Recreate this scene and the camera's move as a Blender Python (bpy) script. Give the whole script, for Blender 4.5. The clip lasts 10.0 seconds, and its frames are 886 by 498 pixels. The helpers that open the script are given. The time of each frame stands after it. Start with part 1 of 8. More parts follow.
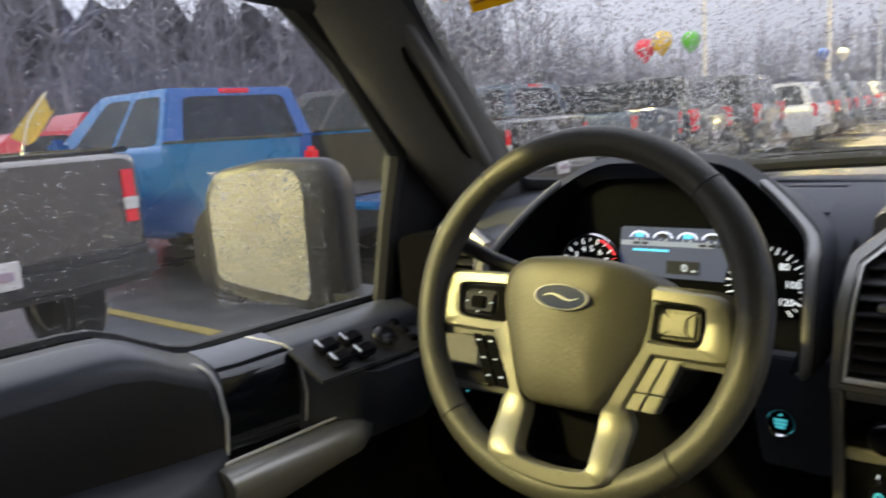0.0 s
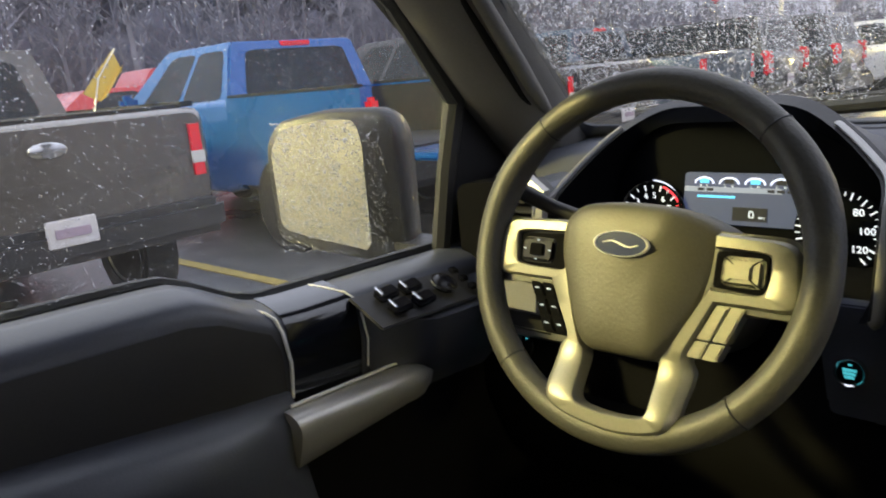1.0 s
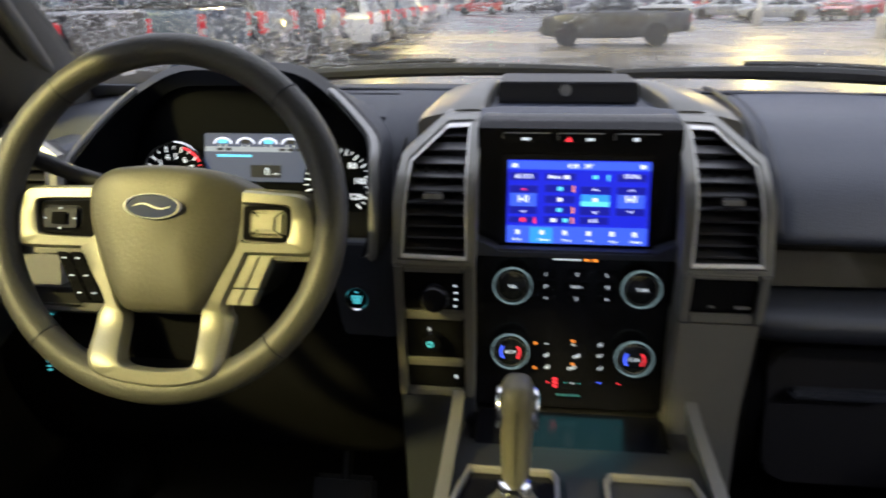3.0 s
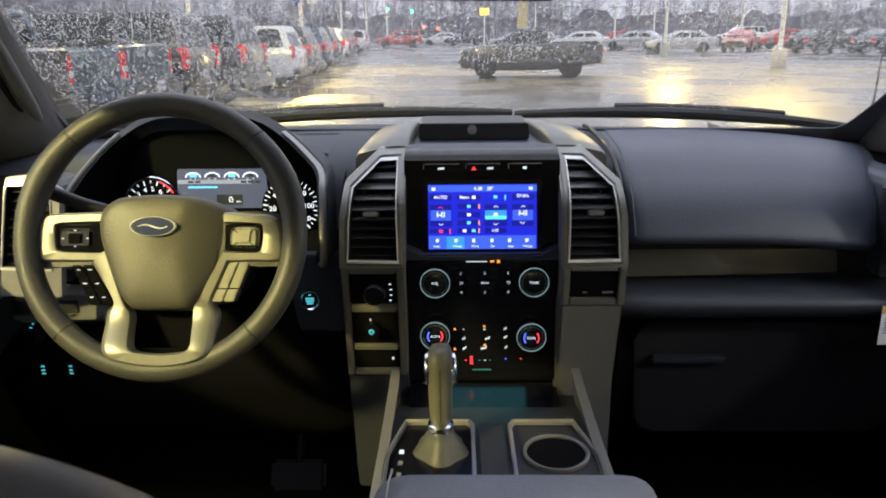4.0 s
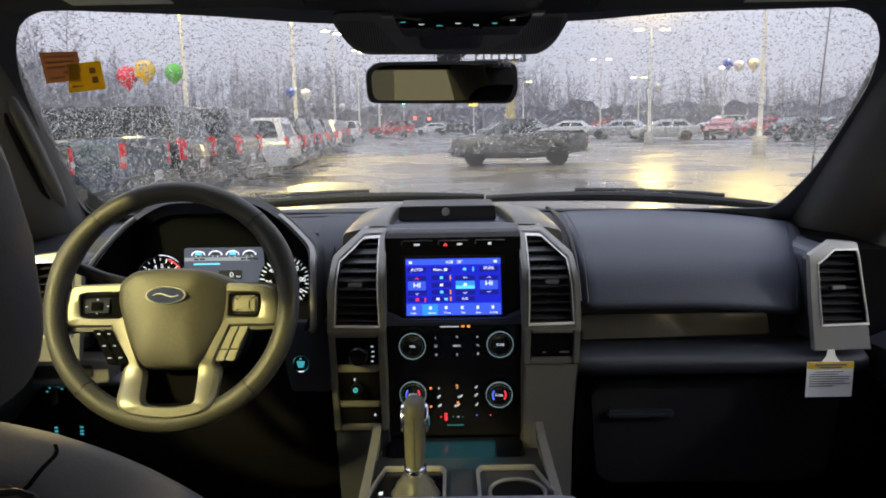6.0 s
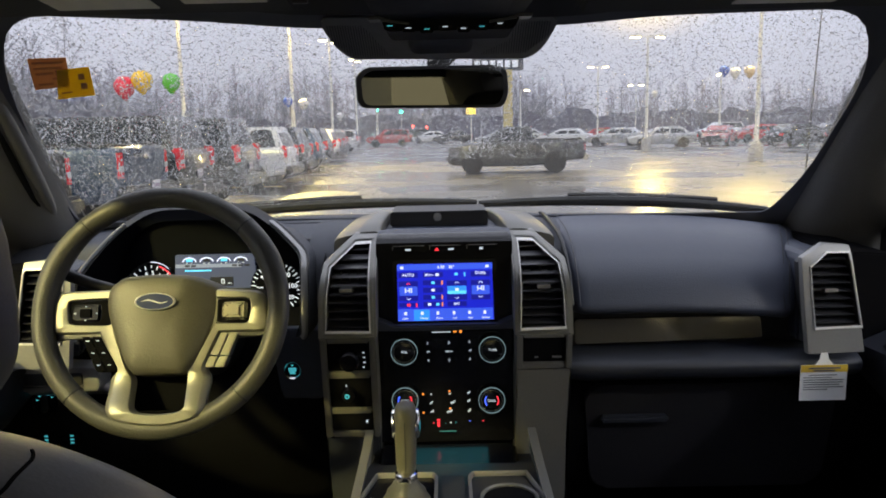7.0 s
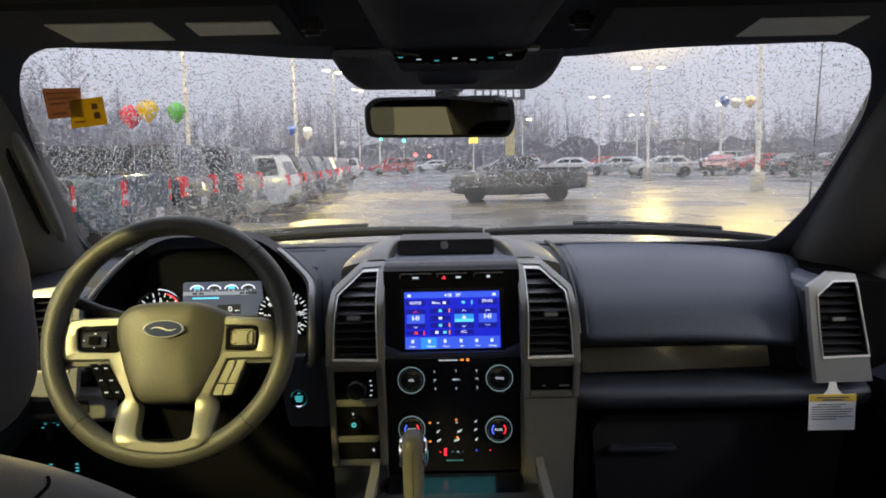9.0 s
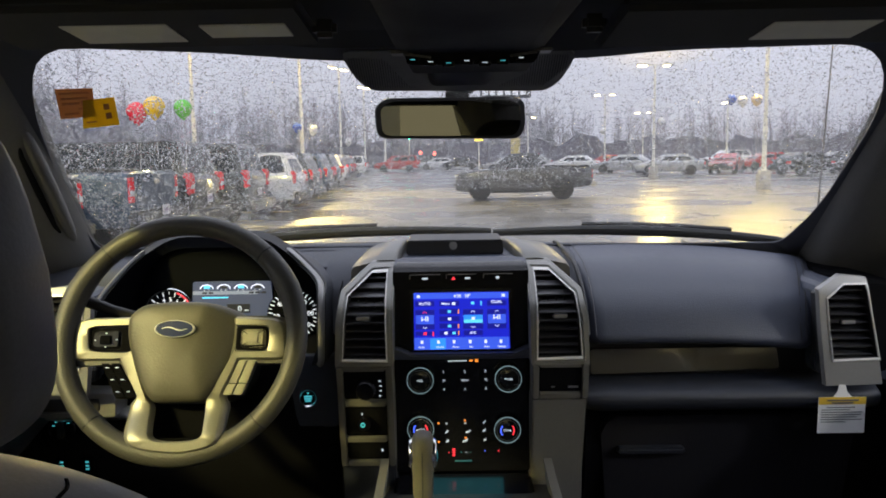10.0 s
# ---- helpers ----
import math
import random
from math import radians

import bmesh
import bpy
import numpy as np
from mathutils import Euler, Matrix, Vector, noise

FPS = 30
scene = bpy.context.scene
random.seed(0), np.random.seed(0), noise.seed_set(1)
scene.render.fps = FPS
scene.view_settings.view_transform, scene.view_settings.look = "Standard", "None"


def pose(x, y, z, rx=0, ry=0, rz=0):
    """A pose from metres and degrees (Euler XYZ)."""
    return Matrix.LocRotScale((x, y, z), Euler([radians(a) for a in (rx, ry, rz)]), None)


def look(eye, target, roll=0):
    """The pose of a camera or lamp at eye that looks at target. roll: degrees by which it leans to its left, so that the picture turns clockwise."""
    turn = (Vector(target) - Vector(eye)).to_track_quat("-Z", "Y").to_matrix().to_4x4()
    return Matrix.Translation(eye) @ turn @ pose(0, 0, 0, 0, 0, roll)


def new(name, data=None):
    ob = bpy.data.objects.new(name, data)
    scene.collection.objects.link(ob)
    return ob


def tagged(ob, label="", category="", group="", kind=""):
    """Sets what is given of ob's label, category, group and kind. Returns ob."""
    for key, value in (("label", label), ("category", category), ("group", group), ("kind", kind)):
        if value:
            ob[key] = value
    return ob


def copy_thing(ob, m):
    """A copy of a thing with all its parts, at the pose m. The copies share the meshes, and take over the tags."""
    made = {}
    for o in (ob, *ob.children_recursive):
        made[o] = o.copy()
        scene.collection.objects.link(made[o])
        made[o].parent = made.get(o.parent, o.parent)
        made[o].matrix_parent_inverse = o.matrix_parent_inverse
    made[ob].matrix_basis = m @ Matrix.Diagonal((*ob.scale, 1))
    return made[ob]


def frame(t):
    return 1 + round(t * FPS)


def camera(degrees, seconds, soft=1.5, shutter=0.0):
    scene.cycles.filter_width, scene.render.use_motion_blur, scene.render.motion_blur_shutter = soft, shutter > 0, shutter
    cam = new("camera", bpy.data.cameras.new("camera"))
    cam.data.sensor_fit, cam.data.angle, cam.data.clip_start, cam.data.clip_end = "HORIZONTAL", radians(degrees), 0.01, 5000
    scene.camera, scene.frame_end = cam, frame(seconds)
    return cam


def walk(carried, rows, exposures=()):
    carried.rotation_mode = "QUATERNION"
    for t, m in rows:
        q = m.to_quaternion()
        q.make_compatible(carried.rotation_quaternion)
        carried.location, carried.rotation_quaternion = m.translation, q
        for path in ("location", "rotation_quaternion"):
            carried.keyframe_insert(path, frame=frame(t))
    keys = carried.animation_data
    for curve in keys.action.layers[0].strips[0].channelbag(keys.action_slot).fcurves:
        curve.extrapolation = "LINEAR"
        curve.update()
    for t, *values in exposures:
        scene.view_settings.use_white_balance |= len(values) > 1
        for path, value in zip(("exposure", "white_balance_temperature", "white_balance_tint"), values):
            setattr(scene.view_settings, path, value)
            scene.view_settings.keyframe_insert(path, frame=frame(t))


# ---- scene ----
cam = camera(61.6, 10.0, soft=1.8, shutter=0.5)
PATH = [
    (0, (-0.068, 0.022, 1.458), (-1.309, 1.552, 1.113), -4.1),
    (0.5, (-0.064, 0.022, 1.458), (-1.446, 1.414, 1.065), -5.4),
    (1, (-0.065, 0.024, 1.454), (-1.421, 1.42, 0.994), -5.4),
    (1.5, (-0.072, 0.033, 1.447), (-1.265, 1.555, 0.941), -4.4),
    (2, (-0.078, 0.046, 1.454), (-0.981, 1.744, 0.907), -3.6),
    (2.5, (-0.076, 0.036, 1.462), (-0.683, 1.853, 0.886), -2.2),
    (3, (-0.054, -0.031, 1.47), (-0.285, 1.851, 0.834), -0.5),
    (3.2, (-0.052, -0.086, 1.482), (-0.185, 1.807, 0.849), -0.7),
    (4.3, (-0.035, -0.345, 1.518), (-0.061, 1.585, 0.993), -0.3),
    (4.5, (-0.039, -0.391, 1.52), (-0.06, 1.544, 1.016), 0.2),
    (5, (-0.055, -0.423, 1.526), (-0.08, 1.523, 1.067), 0.3),
    (5.5, (-0.03, -0.435, 1.527), (-0.052, 1.528, 1.144), -0.4),
    (7, (0.006, -0.431, 1.518), (-0.006, 1.544, 1.203), -1.3),
    (7.5, (0.0, -0.429, 1.518), (-0.005, 1.548, 1.216), -1.2),
    (8, (-0.011, -0.436, 1.517), (-0.01, 1.544, 1.236), -1.1),
    (8.5, (-0.008, -0.437, 1.519), (-0.009, 1.546, 1.263), -1.1),
    (9, (-0.003, -0.437, 1.519), (-0.019, 1.549, 1.279), -1.2),
    (9.5, (-0.013, -0.436, 1.525), (-0.028, 1.549, 1.281), -1.0),
    (10, (-0.011, -0.438, 1.525), (-0.04, 1.546, 1.279), -1.0),
]
walk(cam, [(t, look(eye, target, roll)) for t, eye, target, roll in PATH],
     exposures=[(0, 0.15), (1.0, 0.3), (2.0, 0.42), (3.0, 0.35), (4.5, 0.25), (5.5, 0.15), (7.0, 0.0), (10.0, 0.0)])

# ---------------------------------------------------------------- light
world = bpy.data.worlds.new("dusk_sky")
scene.world = world
world.use_nodes = True
wn = world.node_tree
for n in list(wn.nodes):
    wn.nodes.remove(n)
w_out = wn.nodes.new("ShaderNodeOutputWorld")
w_bg = wn.nodes.new("ShaderNodeBackground")
w_geo = wn.nodes.new("ShaderNodeTexCoord")
w_sep = wn.nodes.new("ShaderNodeSeparateXYZ")
w_ramp = wn.nodes.new("ShaderNodeValToRGB")
w_noise = wn.nodes.new("ShaderNodeTexNoise")
w_mix = wn.nodes.new("ShaderNodeMix")
w_mix.data_type = "RGBA"
w_mix.blend_type = "MULTIPLY"
w_mix.inputs["Factor"].default_value = 0.5
w_noise.inputs["Scale"].default_value = 2.2
w_noise.inputs["Detail"].default_value = 5
w_ramp.color_ramp.elements[0].position = 0.0
w_ramp.color_ramp.elements[0].color = (0.285, 0.288, 0.345, 1)
w_ramp.color_ramp.elements[1].position = 0.75
w_ramp.color_ramp.elements[1].color = (0.60, 0.63, 0.745, 1)
w_bg.inputs["Strength"].default_value = 3.2
wn.links.new(w_geo.outputs["Generated"], w_sep.inputs[0])
wn.links.new(w_sep.outputs["Z"], w_ramp.inputs[0])
wn.links.new(w_geo.outputs["Generated"], w_noise.inputs["Vector"])
wn.links.new(w_ramp.outputs[0], w_mix.inputs["A"])
wn.links.new(w_noise.outputs[0], w_mix.inputs["B"])
wn.links.new(w_mix.outputs["Result"], w_bg.inputs[0])
wn.links.new(w_bg.outputs[0], w_out.inputs[0])


def lamp(name, kind, m, power, colour, size=0.5, spot=None):
    d = bpy.data.lights.new(name, kind)
    d.energy, d.color = power, colour
    if kind == "AREA":
        d.shape, d.size, d.size_y = "RECTANGLE", size, size * 0.4
    else:
        d.shadow_soft_size = size
    if spot:
        d.spot_size, d.spot_blend = radians(spot), 0.5
    o = new(name, d)
    o.matrix_world = m
    return o


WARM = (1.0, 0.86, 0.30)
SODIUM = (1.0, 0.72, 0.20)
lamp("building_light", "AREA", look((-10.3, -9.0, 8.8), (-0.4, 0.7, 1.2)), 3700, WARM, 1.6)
# Unseen fill, added on the right to warm the driver's door.
lamp("door_fill_light", "AREA", look((12.0, -3.5, 5.3), (-0.8, 0.45, 1.05)), 190, WARM, 1.2)
# Unseen fill, added to whiten the hang tag and outer vent.
lamp("tag_fill_light", "AREA", look((8.0, -4.5, 6.4), (0.62, 0.8, 1.12)), 210, (0.96, 0.97, 1.0), 0.8)

# ---------------------------------------------------------------- materials
def mat(name, colour, rough=0.5, metal=0.0, vary=0.12, grain=0.0, scale=40.0, coat=0.0, emit=None, power=0.0, spec=0.5, wear=6.0, rvary=0.1):
    """A surface with variation at two scales and fine relief."""
    m = bpy.data.materials.new(name)
    m.use_nodes = True
    nt = m.node_tree
    b = nt.nodes["Principled BSDF"]
    b.inputs["Metallic"].default_value = metal
    b.inputs["Specular IOR Level"].default_value = spec
    b.inputs["Coat Weight"].default_value = coat
    b.inputs["Coat Roughness"].default_value = 0.08
    tc = nt.nodes.new("ShaderNodeTexCoord")
    n1 = nt.nodes.new("ShaderNodeTexNoise")
    n1.inputs["Scale"].default_value = wear
    n1.inputs["Detail"].default_value = 4
    n2 = nt.nodes.new("ShaderNodeTexNoise")
    n2.inputs["Scale"].default_value = scale
    n2.inputs["Detail"].default_value = 3
    nt.links.new(tc.outputs["Object"], n1.inputs["Vector"])
    nt.links.new(tc.outputs["Object"], n2.inputs["Vector"])
    add = nt.nodes.new("ShaderNodeMath")
    add.operation = "ADD"
    nt.links.new(n1.outputs[0], add.inputs[0])
    nt.links.new(n2.outputs[0], add.inputs[1])
    ramp = nt.nodes.new("ShaderNodeMapRange")
    ramp.inputs["From Min"].default_value = 0.6
    ramp.inputs["From Max"].default_value = 1.4
    ramp.inputs["To Min"].default_value = 1 - vary
    ramp.inputs["To Max"].default_value = 1 + vary
    nt.links.new(add.outputs[0], ramp.inputs[0])
    mul = nt.nodes.new("ShaderNodeVectorMath")
    mul.operation = "SCALE"
    mul.inputs[0].default_value = colour[:3]
    nt.links.new(ramp.outputs[0], mul.inputs["Scale"])
    nt.links.new(mul.outputs[0], b.inputs["Base Color"])
    rr = nt.nodes.new("ShaderNodeMapRange")
    rr.inputs["From Min"].default_value = 0.3
    rr.inputs["From Max"].default_value = 0.7
    rr.inputs["To Min"].default_value = max(0.02, rough - rvary * rough)
    rr.inputs["To Max"].default_value = min(1.0, rough + rvary * rough)
    nt.links.new(n1.outputs[0], rr.inputs[0])
    nt.links.new(rr.outputs[0], b.inputs["Roughness"])
    if grain:
        bump = nt.nodes.new("ShaderNodeBump")
        bump.inputs["Strength"].default_value = grain
        bump.inputs["Distance"].default_value = 0.002
        nt.links.new(n2.outputs[0], bump.inputs["Height"])
        nt.links.new(bump.outputs[0], b.inputs["Normal"])
    if emit:
        b.inputs["Emission Color"].default_value = (*emit, 1)
        b.inputs["Emission Strength"].default_value = power
    return m


def glow(name, colour, power):
    return mat(name, tuple(c * 0.3 for c in colour), 0.4, emit=colour, power=power)


def pane_material(name, tint, gloss=0.06, rough=0.02, film=0.0):
    """Thin clear glass: it lets light through and mirrors a little."""
    m = bpy.data.materials.new(name)
    m.use_nodes = True
    nt = m.node_tree
    for n in list(nt.nodes):
        nt.nodes.remove(n)
    out = nt.nodes.new("ShaderNodeOutputMaterial")
    tr = nt.nodes.new("ShaderNodeBsdfTransparent")
    tr.inputs[0].default_value = (*tint, 1)
    gl = nt.nodes.new("ShaderNodeBsdfGlossy")
    gl.inputs["Roughness"].default_value = rough
    mx = nt.nodes.new("ShaderNodeMixShader")
    mx.inputs[0].default_value = gloss
    if film:
        # fine wet film that spreads part of the light, also standing in for mist
        rf = nt.nodes.new("ShaderNodeBsdfRefraction")
        rf.inputs["IOR"].default_value = 1.14
        rf.inputs["Roughness"].default_value = 0.75
        fm = nt.nodes.new("ShaderNodeMixShader")
        fm.inputs[0].default_value = film
        nt.links.new(tr.outputs[0], fm.inputs[1])
        nt.links.new(rf.outputs[0], fm.inputs[2])
        nt.links.new(fm.outputs[0], mx.inputs[1])
    else:
        nt.links.new(tr.outputs[0], mx.inputs[1])
    nt.links.new(gl.outputs[0], mx.inputs[2])
    nt.links.new(mx.outputs[0], out.inputs[0])
    return m


def paper_material(name, colour):
    """Printed paper on glass: the daylight behind it shows through."""
    m = mat(name, colour, 0.6, vary=0.1)
    nt = m.node_tree
    b = nt.nodes["Principled BSDF"]
    tl = nt.nodes.new("ShaderNodeBsdfTranslucent")
    tl.inputs[0].default_value = (*colour, 1)
    mx = nt.nodes.new("ShaderNodeMixShader")
    mx.inputs[0].default_value = 0.6
    nt.links.new(b.outputs[0], mx.inputs[1])
    nt.links.new(tl.outputs[0], mx.inputs[2])
    nt.links.new(mx.outputs[0], nt.nodes["Material Output"].inputs[0])
    return m


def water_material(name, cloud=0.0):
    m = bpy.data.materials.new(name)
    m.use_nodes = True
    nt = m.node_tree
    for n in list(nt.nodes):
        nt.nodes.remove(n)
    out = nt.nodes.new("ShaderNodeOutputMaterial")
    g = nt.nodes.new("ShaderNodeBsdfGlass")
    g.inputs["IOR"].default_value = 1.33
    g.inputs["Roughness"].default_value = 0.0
    # small beads spread part of the daylight behind them; white stands in for glints
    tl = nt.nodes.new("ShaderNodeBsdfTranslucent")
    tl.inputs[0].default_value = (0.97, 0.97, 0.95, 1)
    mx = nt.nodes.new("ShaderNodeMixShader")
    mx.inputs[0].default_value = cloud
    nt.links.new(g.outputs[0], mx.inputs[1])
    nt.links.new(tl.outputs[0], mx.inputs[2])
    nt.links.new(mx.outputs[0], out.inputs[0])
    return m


def asphalt_material():
    """Wet asphalt: puddled film with aggregate showing through."""
    m = bpy.data.materials.new("wet_asphalt")
    m.use_nodes = True
    nt = m.node_tree
    b = nt.nodes["Principled BSDF"]
    tc = nt.nodes.new("ShaderNodeTexCoord")
    big = nt.nodes.new("ShaderNodeTexNoise")
    big.inputs["Scale"].default_value = 0.22
    big.inputs["Detail"].default_value = 6
    fine = nt.nodes.new("ShaderNodeTexNoise")
    fine.inputs["Scale"].default_value = 60
    fine.inputs["Detail"].default_value = 3
    mid = nt.nodes.new("ShaderNodeTexNoise")
    mid.inputs["Scale"].default_value = 3.5
    mid.inputs["Detail"].default_value = 5
    for n in (big, fine, mid):
        nt.links.new(tc.outputs["Object"], n.inputs["Vector"])
    cr = nt.nodes.new("ShaderNodeValToRGB")
    cr.color_ramp.elements[0].position, cr.color_ramp.elements[0].color = 0.35, (0.085, 0.084, 0.082, 1)
    cr.color_ramp.elements[1].position, cr.color_ramp.elements[1].color = 0.7, (0.15, 0.145, 0.135, 1)
    nt.links.new(mid.outputs[0], cr.inputs[0])
    nt.links.new(cr.outputs[0], b.inputs["Base Color"])
    rr = nt.nodes.new("ShaderNodeMapRange")
    rr.inputs["From Min"].default_value, rr.inputs["From Max"].default_value = 0.4, 0.62
    rr.inputs["To Min"].default_value, rr.inputs["To Max"].default_value = 0.16, 0.40
    nt.links.new(big.outputs[0], rr.inputs[0])
    nt.links.new(rr.outputs[0], b.inputs["Roughness"])
    bump = nt.nodes.new("ShaderNodeBump")
    bump.inputs["Strength"].default_value = 0.12
    bump.inputs["Distance"].default_value = 0.01
    add = nt.nodes.new("ShaderNodeMath")
    add.operation = "ADD"
    nt.links.new(mid.outputs[0], add.inputs[0])
    nt.links.new(fine.outputs[0], add.inputs[1])
    nt.links.new(add.outputs[0], bump.inputs["Height"])
    nt.links.new(bump.outputs[0], b.inputs["Normal"])
    b.inputs["Specular IOR Level"].default_value = 0.6
    return m


M_DECK = mat("matt_dash_top", (0.066, 0.070, 0.084), 0.62, spec=0.3, grain=0.3, scale=420, vary=0.15)
M_DASH = mat("soft_touch_dash", (0.045, 0.052, 0.077), 0.46, grain=0.25, scale=420, vary=0.15)
M_BLACK = mat("black_plastic", (0.016, 0.016, 0.018), 0.5, grain=0.15, scale=300)
M_PIANO = mat("piano_black_trim", (0.007, 0.008, 0.011), 0.10, spec=0.7, coat=0.4, wear=3)
M_GLOSS = mat("gloss_black_panel", (0.005, 0.005, 0.007), 0.22, spec=0.25, coat=0.05, wear=3)
M_LEATHER = mat("wheel_leather", (0.058, 0.057, 0.050), 0.46, grain=0.35, scale=260, vary=0.15)
M_AIRBAG = mat("airbag_cover", (0.084, 0.079, 0.060), 0.48, grain=0.2, scale=320)
M_SPOKE = mat("satin_spoke_silver", (0.25, 0.243, 0.205), 0.40, metal=0.5, vary=0.08, scale=300, grain=0.05)
M_PULL = mat("satin_door_pull", (0.42, 0.41, 0.38), 0.32, metal=0.6, vary=0.06, scale=300, grain=0.05)
M_DOOR = mat("door_soft_trim", (0.050, 0.054, 0.068), 0.36, spec=0.6, grain=0.12, scale=400, vary=0.15)
# Chrome edges: their shine is put into a near-white, barely metallic base.
M_FRAME = mat("painted_chrome_shine", (0.84, 0.83, 0.80), 0.20, metal=0.2, vary=0.06)
# One satin silver in three bases: shade on columns and vents put into colour.
M_COLUMN = mat("shaded_satin_column", (0.165, 0.161, 0.148), 0.42, metal=0.3, vary=0.08, scale=300, grain=0.05)
M_SILVER = mat("satin_silver_trim", (0.30, 0.297, 0.29), 0.36, metal=0.5, vary=0.06, scale=300, grain=0.05)
M_SURROUND = mat("satin_vent_surround", (0.25, 0.246, 0.23), 0.36, metal=0.5, vary=0.06, scale=300, grain=0.05)
M_CHROME = mat("chrome", (0.75, 0.75, 0.76), 0.12, metal=1.0, vary=0.03)
M_SWITCH = mat("grey_switch", (0.115, 0.11, 0.10), 0.4, metal=0.3)
M_SLAT = mat("satin_vent_slat", (0.030, 0.030, 0.034), 0.32, spec=0.8, vary=0.1)
# Near-black base also carries the shade of footwell and lower dash.
M_CONSOLE = mat("console_black_shade", (0.005, 0.005, 0.006), 0.85, spec=0.04, grain=0.2, scale=300)
M_SEAT = mat("dark_leather_seat", (0.088, 0.087, 0.090), 0.46, grain=0.10, scale=300, vary=0.15)
M_INSET = mat("door_inset_leather", (0.024, 0.023, 0.022), 0.5, grain=0.12, scale=300, vary=0.15)
M_STITCH = mat("pale_thread", (0.45, 0.44, 0.42), 0.7, grain=0.3)
M_HEADLINER = mat("dark_headliner_cloth", (0.052, 0.052, 0.054), 0.9, grain=0.5, scale=500, spec=0.2)
M_PILLAR = mat("pillar_trim", (0.15, 0.147, 0.14), 0.7, grain=0.3, scale=300)
M_CARPET = mat("black_carpet", (0.012, 0.012, 0.012), 0.95, grain=0.8, scale=400, spec=0.1)
M_RUBBER = mat("rubber_seal", (0.012, 0.012, 0.013), 0.55, grain=0.2, scale=200)
M_LABEL = mat("white_label", (0.94, 0.94, 0.93), 0.6, vary=0.05)
M_LABEL_DIM = mat("visor_label", (0.74, 0.71, 0.60), 0.6, vary=0.08)
M_YELLOW = mat("yellow_label_band", (0.75, 0.50, 0.05), 0.6, vary=0.05)
M_INK = mat("grey_ink", (0.12, 0.12, 0.13), 0.7)
M_LENS = mat("mirror_glass", (0.13, 0.13, 0.125), 0.015, metal=1.0, vary=0.01, rvary=0.0)
M_SIDE_LENS = mat("wet_mirror_glass", (0.52, 0.52, 0.46), 0.15, metal=1.0, vary=0.35, wear=9.0, grain=0.25, scale=260)
M_GLASS = pane_material("clear_glass", (0.92, 0.94, 0.93), 0.03)
M_WETGLASS = pane_material("wet_windscreen_glass", (0.94, 0.95, 0.94), 0.03, film=0.23)
M_SIDEGLASS = pane_material("wet_side_glass", (0.93, 0.95, 0.96), 0.03, film=0.15)
M_REARGLASS = pane_material("rear_glass", (0.70, 0.72, 0.70), 0.06)
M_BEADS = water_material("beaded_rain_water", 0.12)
M_FINE_BEADS = water_material("fine_rain_beads", 0.0)
M_ASPHALT = asphalt_material()
M_TEAL = glow("teal_backlight", (0.10, 0.70, 0.80), 0.55)
M_WHITE_GLOW = glow("white_backlight", (0.80, 0.9, 1.0), 0.7)
M_RED_GLOW = glow("red_backlight", (1.0, 0.04, 0.06), 1.3)
M_ORANGE_GLOW = glow("orange_backlight", (1.0, 0.30, 0.04), 1.2)
M_BLUE_GLOW = glow("blue_backlight", (0.06, 0.12, 1.0), 1.8)
# Chrome ring whose brightness is put in as a weak teal emission.
M_RING = mat("knob_ring", (0.55, 0.6, 0.62), 0.2, metal=1.0, emit=(0.50, 0.74, 0.80), power=0.30)

# ---------------------------------------------------------------- shaping tools
WORLD = {}


def thing(name, loc, label, category, group="", kind=""):
    e = new(name)
    e.empty_display_size = 0.05
    m = Matrix.Translation(loc)
    e.matrix_basis = m
    WORLD[e.name] = m
    return tagged(e, label, category, group, kind)


def finish(name, bm, material, angle=40):
    bmesh.ops.recalc_face_normals(bm, faces=bm.faces)
    me = bpy.data.meshes.new(name)
    bm.to_mesh(me)
    bm.free()
    me.materials.append(material)
    me.shade_smooth()
    me.set_sharp_from_angle(angle=radians(angle))
    return me


def part(name, bm, material, parent, label="", angle=40):
    """One mesh under a thing or a part; bm is in world places."""
    inv = WORLD[parent.name].inverted()
    bm.transform(inv)
    o = new(name, finish(name, bm, material, angle))
    o.parent = parent
    WORLD[o.name] = WORLD[parent.name]
    return tagged(o, label)


def whole(name, bm, material, label, category, group="", kind="", angle=40):
    """A thing that is one mesh, its origin at its base."""
    lo = Vector((min(v.co.x for v in bm.verts) + max(v.co.x for v in bm.verts), min(v.co.y for v in bm.verts) + max(v.co.y for v in bm.verts), 2 * min(v.co.z for v in bm.verts))) / 2
    bm.transform(Matrix.Translation(-lo))
    o = new(name, finish(name, bm, material, angle))
    o.location = lo
    WORLD[o.name] = Matrix.Translation(lo)
    return tagged(o, label, category, group, kind)


def bev(bm, geom_verts, r, seg=2):
    vs = set(geom_verts)
    es = [e for e in bm.edges if e.verts[0] in vs and e.verts[1] in vs]
    bmesh.ops.bevel(bm, geom=es, offset=r, segments=seg, affect="EDGES", clamp_overlap=True)


